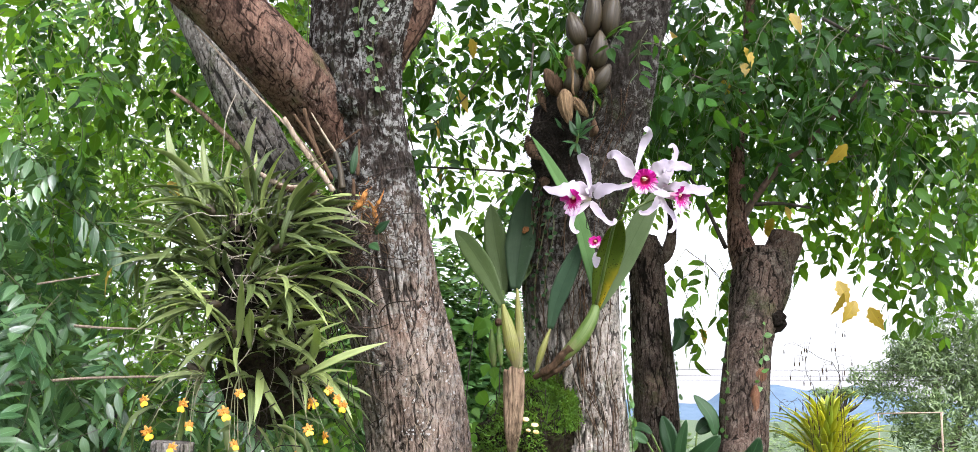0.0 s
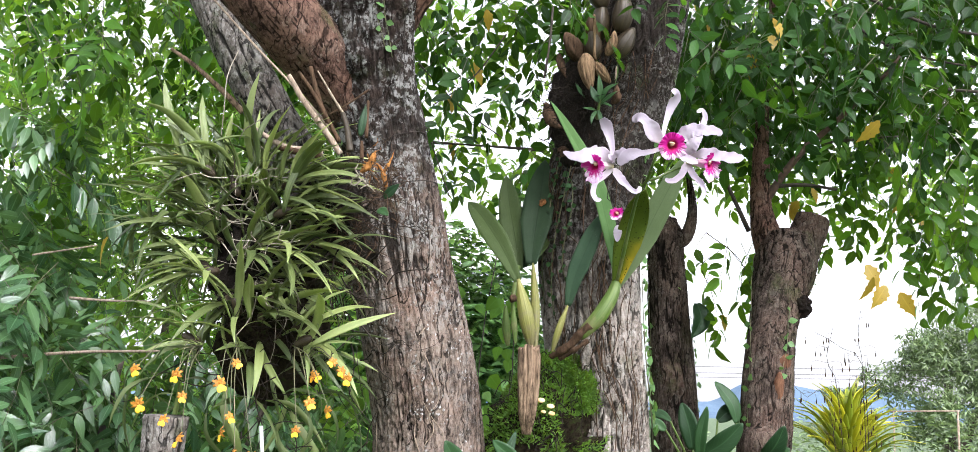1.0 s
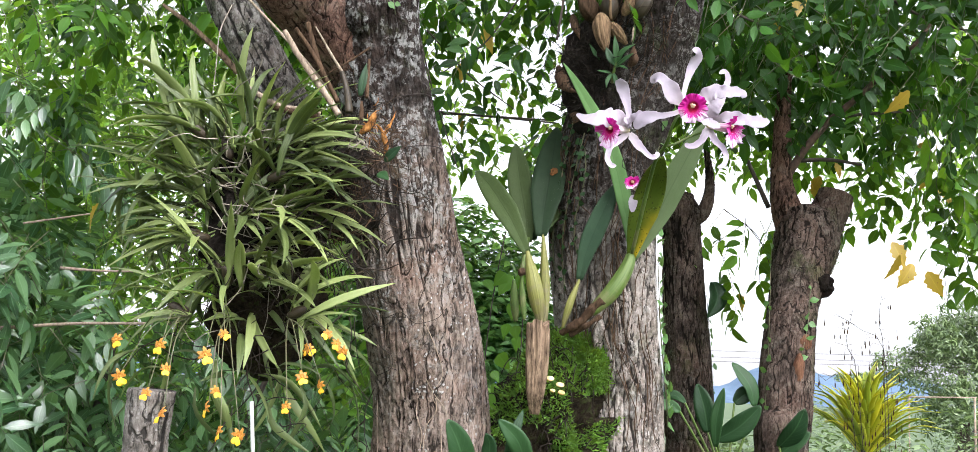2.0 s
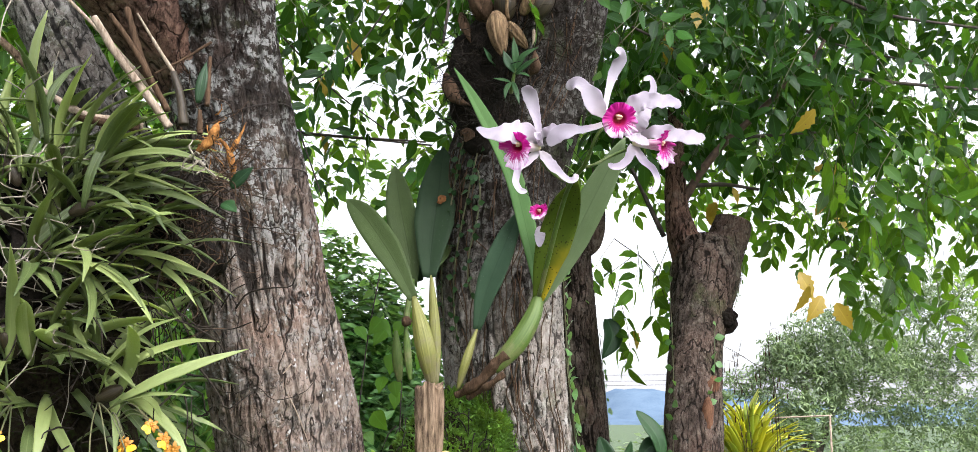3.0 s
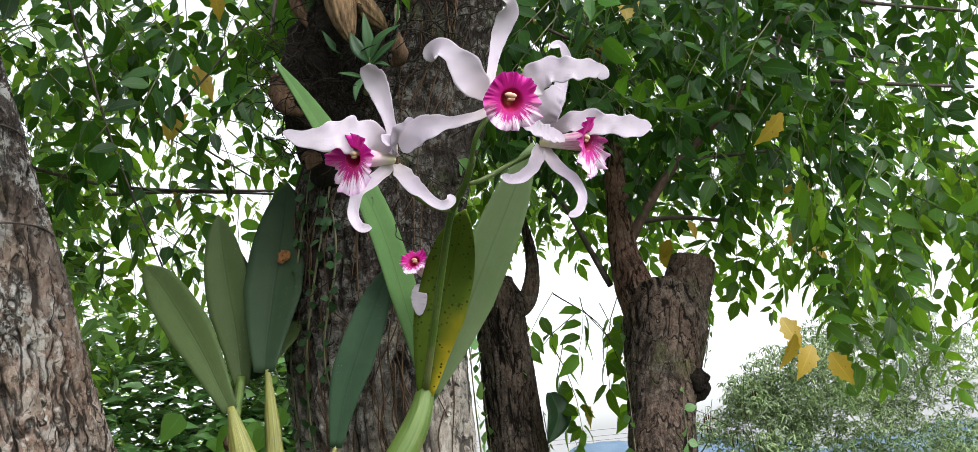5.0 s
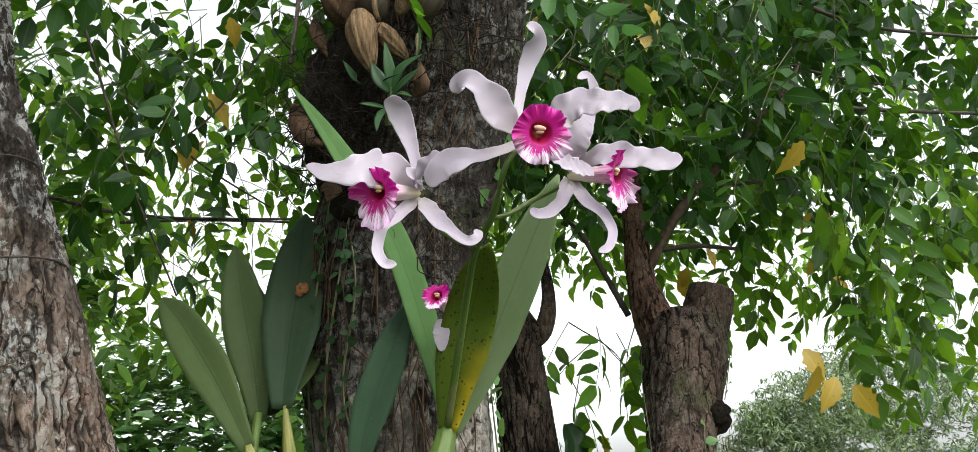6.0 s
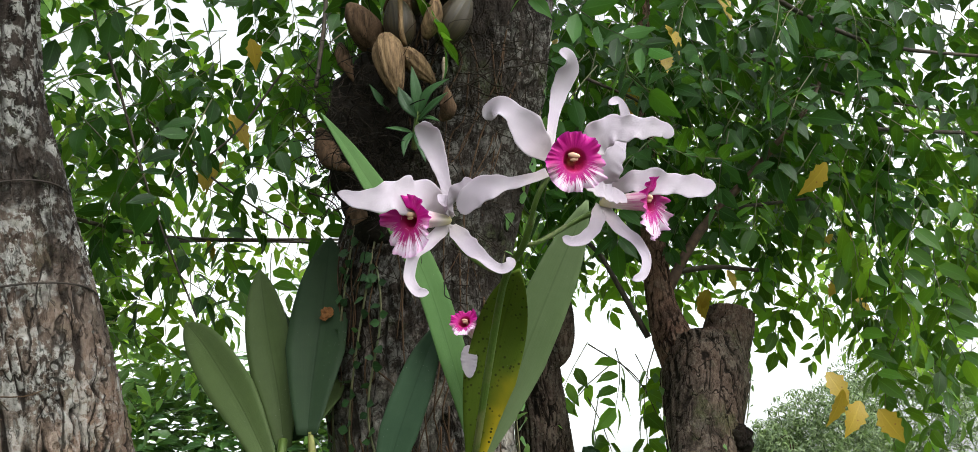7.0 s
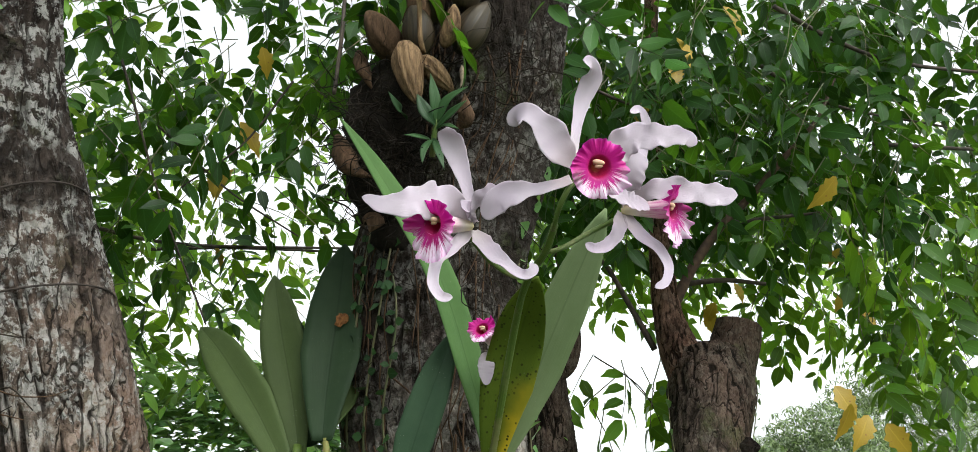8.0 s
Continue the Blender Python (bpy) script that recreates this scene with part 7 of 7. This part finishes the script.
_t = np.array((-0.413, 1.850, 1.451))
part("pole", tube_arrays([tuple(_t), tuple(_t + np.array([0.012, 0, -0.1])), (_t[0] + 0.05, _t[1], 0.0)], [0.0035, 0.0035], 10, 8), PALE_PAINT, stick)
heart = thing("heart_leaf_vine", "bright green heart-leaved climber between the trunks", "vine", at=(-0.12, 3.0, 0))
_rnd = np.random.RandomState(12)
HEART = [leaf_template(0.065, 0.055, 7, 0.12, 0.25, wide_at=0.25, seed=k) for k in range(3)]
_hm = [mesh_of("leaf", *t, materials=[LEAF_MELIA]) for t in HEART]
for _b in (((-0.13, 3.0, 0), (-0.10, 3.0, 0.9), (-0.06, 2.98, 1.65), (-0.02, 2.95, 1.95)), ((-0.13, 3.0, 0), (-0.2, 3.05, 0.9), (-0.14, 3.0, 1.7)), ((-0.1, 3.0, 0), (0.02, 3.0, 0.9), (0.04, 2.95, 1.7))):
    part("stem", tube_arrays(_b, [0.003, 0.0015], 20, 6), TWIG, heart)
for _k in range(44):
    _p = np.array((_rnd.uniform(-0.26, 0.10), _rnd.uniform(2.8, 3.15), _rnd.uniform(1.3, 1.86)))
    _y = unit((_rnd.normal(0, 0.6), -0.4, -0.9))
    _z = unit((_rnd.normal(0, 0.4), -1.0, 0.6))
    _z = unit(_z - _z.dot(_y) * _y)
    single("leaf", _hm[_k % 3], heart, _p, np.cross(_y, _z), _y, _z, _rnd.uniform(0.5, 0.95))
hook = thing("dark_leaf_shoot", "single dark drooping leaf on the slim trunk", "leaf", at=(0.684, 3.500, 1.820))
part("leaf", blade_arrays([(0.704, 3.500, 1.890), (0.713, 3.480, 1.830), (0.677, 3.470, 1.760)], 0.07, (0.3, -1, 0.1), lance, 14, 7, fold=0.25, thick=0.002, seed=3), LEAF_BASE, hook)

# ---------------------------------------------------------------- beyond: croton, weeds, frame, far pine, cables
croton = thing("croton_shrub", "yellow and green sword-leaved croton shrub", "shrub", at=(1.72, 5.3, 0))
_c = np.array((1.879, 5.300, 1.301))
part("stem", tube_arrays([(_c[0], _c[1], 0), tuple(_c)], [0.03, 0.02], 8, 10, 0.004, 1), TWIG, croton)
_rnd = np.random.RandomState(33)
_sw = [mesh_of("leaf", *blade_arrays([(0, 0, 0), (0, 0.4, 0.02), (0.02, 0.75, 0.01), (0.03, 1.0, -0.04 - 0.05 * k)], 0.085, (0, 0, 1), strap, 10, 5, fold=0.35, thick=0.006, seed=k), materials=[CROTON]) for k in range(4)]
for _k in range(170):
    _a, _e = _rnd.uniform(0, 2 * math.pi), _rnd.uniform(0.5, 1.5)
    _y = np.array([math.cos(_a) * math.cos(_e), math.sin(_a) * math.cos(_e), math.sin(_e)])
    _z = unit(np.array([-math.cos(_a) * math.sin(_e), -math.sin(_a) * math.sin(_e), math.cos(_e)]))
    single("leaf", _sw[_k % 4], croton, _c + np.array([0, 0, _rnd.uniform(-0.10, 0.03)]), np.cross(_y, _z), _y, _z, _rnd.uniform(0.27, 0.43))
weed = thing("seeding_weed", "thin dry weed stalks with hanging seeds", "weed", at=(1.5, 4.2, 0))
for _k, _pts in enumerate([[(1.55, 4.2, 0), (1.570, 4.200, 1.590), (1.491, 4.200, 1.781), (1.355, 4.200, 1.867)], [(1.55, 4.2, 0), (1.560, 4.200, 1.617), (1.544, 4.200, 1.838), (1.561, 4.200, 1.964)], [(1.5, 4.2, 0), (1.421, 4.200, 1.478), (1.302, 4.200, 1.584), (1.236, 4.200, 1.670)], [(1.55, 4.25, 0), (1.487, 4.300, 1.561), (1.438, 4.300, 1.728), (1.474, 4.300, 1.900)]]):
    part("stalk", tube_arrays(_pts, [0.003, 0.001], 30, 5), TWIG, weed)
    _q = spline(_pts, 60)[34::2]
    _pieces = []
    for _p in _q:
        for _j in range(2):
            _s = _rnd.uniform(-0.06, 0.06)
            _pieces.append(tube_arrays([_p, _p + np.array([_s, 0, 0.01]), _p + np.array([_s * 1.2, 0, -0.02])], [0.0006, 0.0006], 5, 4))
            _pieces.append(blob_arrays(_p + np.array([_s * 1.2, 0, -0.03]), (0.0028, 0.0028, 0.011), rows=5, segs=6))
    part("seed_spray", joined(_pieces), DRY_BROWN, weed, "small hanging dry seeds", "stuff")
rail = thing("garden_frame", "pale wooden rail frame beyond the croton", "frame", at=(4.786, 11.000, 1.332))
for _a, _b, _r in (((4.439, 11.000, 1.588), (5.256, 11.000, 1.622), 0.018), ((5.234, 11.000, 1.621), (5.190, 11.000, 1.024), 0.028), ((4.497, 11.000, 1.589), (4.462, 11.000, 1.006), 0.018)):
    part("post" if abs(_a[0] - _b[0]) < 0.05 else "rail", tube_arrays([_a, (_b[0], _b[1], _b[2] if abs(_a[0] - _b[0]) >= 0.05 else -0.3)], [_r * 0.45, _r * 0.45], 4, 6), DRY_CANE, rail)
pine = thing("umbrella_pine", "distant dark umbrella-crowned pine tree in haze", "tree", at=((20.182, 55.000, 0.405)[0], 55.0, -5.0))
_b = np.array((20.266, 55.000, 2.023))
part("trunk", tube_arrays([(_b[0], 55, -5.5), (_b[0], 55, _b[2] - 0.5), (_b[0], 55, _b[2] + 0.6)], [0.3, 0.15], 8, 8), TWIG, pine)
_rnd = np.random.RandomState(44)
_pieces, _tips = [], []
for _k in range(16):
    _a = _k * 2.4
    _L = _rnd.uniform(0.7, 1.7)
    _t = np.array([_b[0] + math.cos(_a) * _L, 55 + math.sin(_a) * _L, _b[2] + 0.7 + 0.35 * _rnd.rand()])
    _pieces.append(tube_arrays([(_b[0], 55, _b[2] - 0.4 * _rnd.rand()), ((_b[0] + _t[0]) / 2, (55 + _t[1]) / 2, _b[2] + 0.05), tuple(_t)], [0.06, 0.03], 8, 5))
    _tips.append(_t)
part("branches", joined(_pieces), TWIG, pine)
_pos = np.vstack([in_ellipsoid(_rnd, t, (0.42, 0.42, 0.26), 40) for t in _tips])
_al, _no = leaf_turns(_rnd, len(_pos), (-1, 0.3), 0.6)
_v, _f, _uv, _mi = scatter_arrays([leaf_template(0.34, 0.12, 2, 0.2, 0.1)], np.zeros(len(_pos), int), _pos, _al, _no, np.ones(len(_pos)))
part("crown", mesh_of("crown", _v, _f, _uv, _mi, [LEAF_FAR]), None, pine, "tufted dark crown", "stuff")
cables = thing("power_line", "thin overhead power cables on poles behind the trees", "power line", at=(-6, 40, -3))
for _p in ((-5.439, 40.000, 3.948), (29.732, 40.000, 4.768)):
    part("pole", tube_arrays([(_p[0], _p[1], -4.0), _p], [0.12, 0.09], 6, 10), DEAD_WOOD, cables)
part("cable", tube_arrays([(-5.404, 40.000, 3.247), (8.146, 40.000, 3.405), (29.611, 40.000, 3.804)], [0.007, 0.007], 24, 5), WIRE, cables)
part("cable", tube_arrays([(-5.390, 40.000, 2.952), (8.141, 40.000, 3.138), (29.584, 40.000, 3.591)], [0.007, 0.007], 24, 5), WIRE, cables)
part("cable", tube_arrays([(-5.378, 40.000, 2.711), (8.137, 40.000, 2.951), (29.564, 40.000, 3.431)], [0.007, 0.007], 24, 5), WIRE, cables)
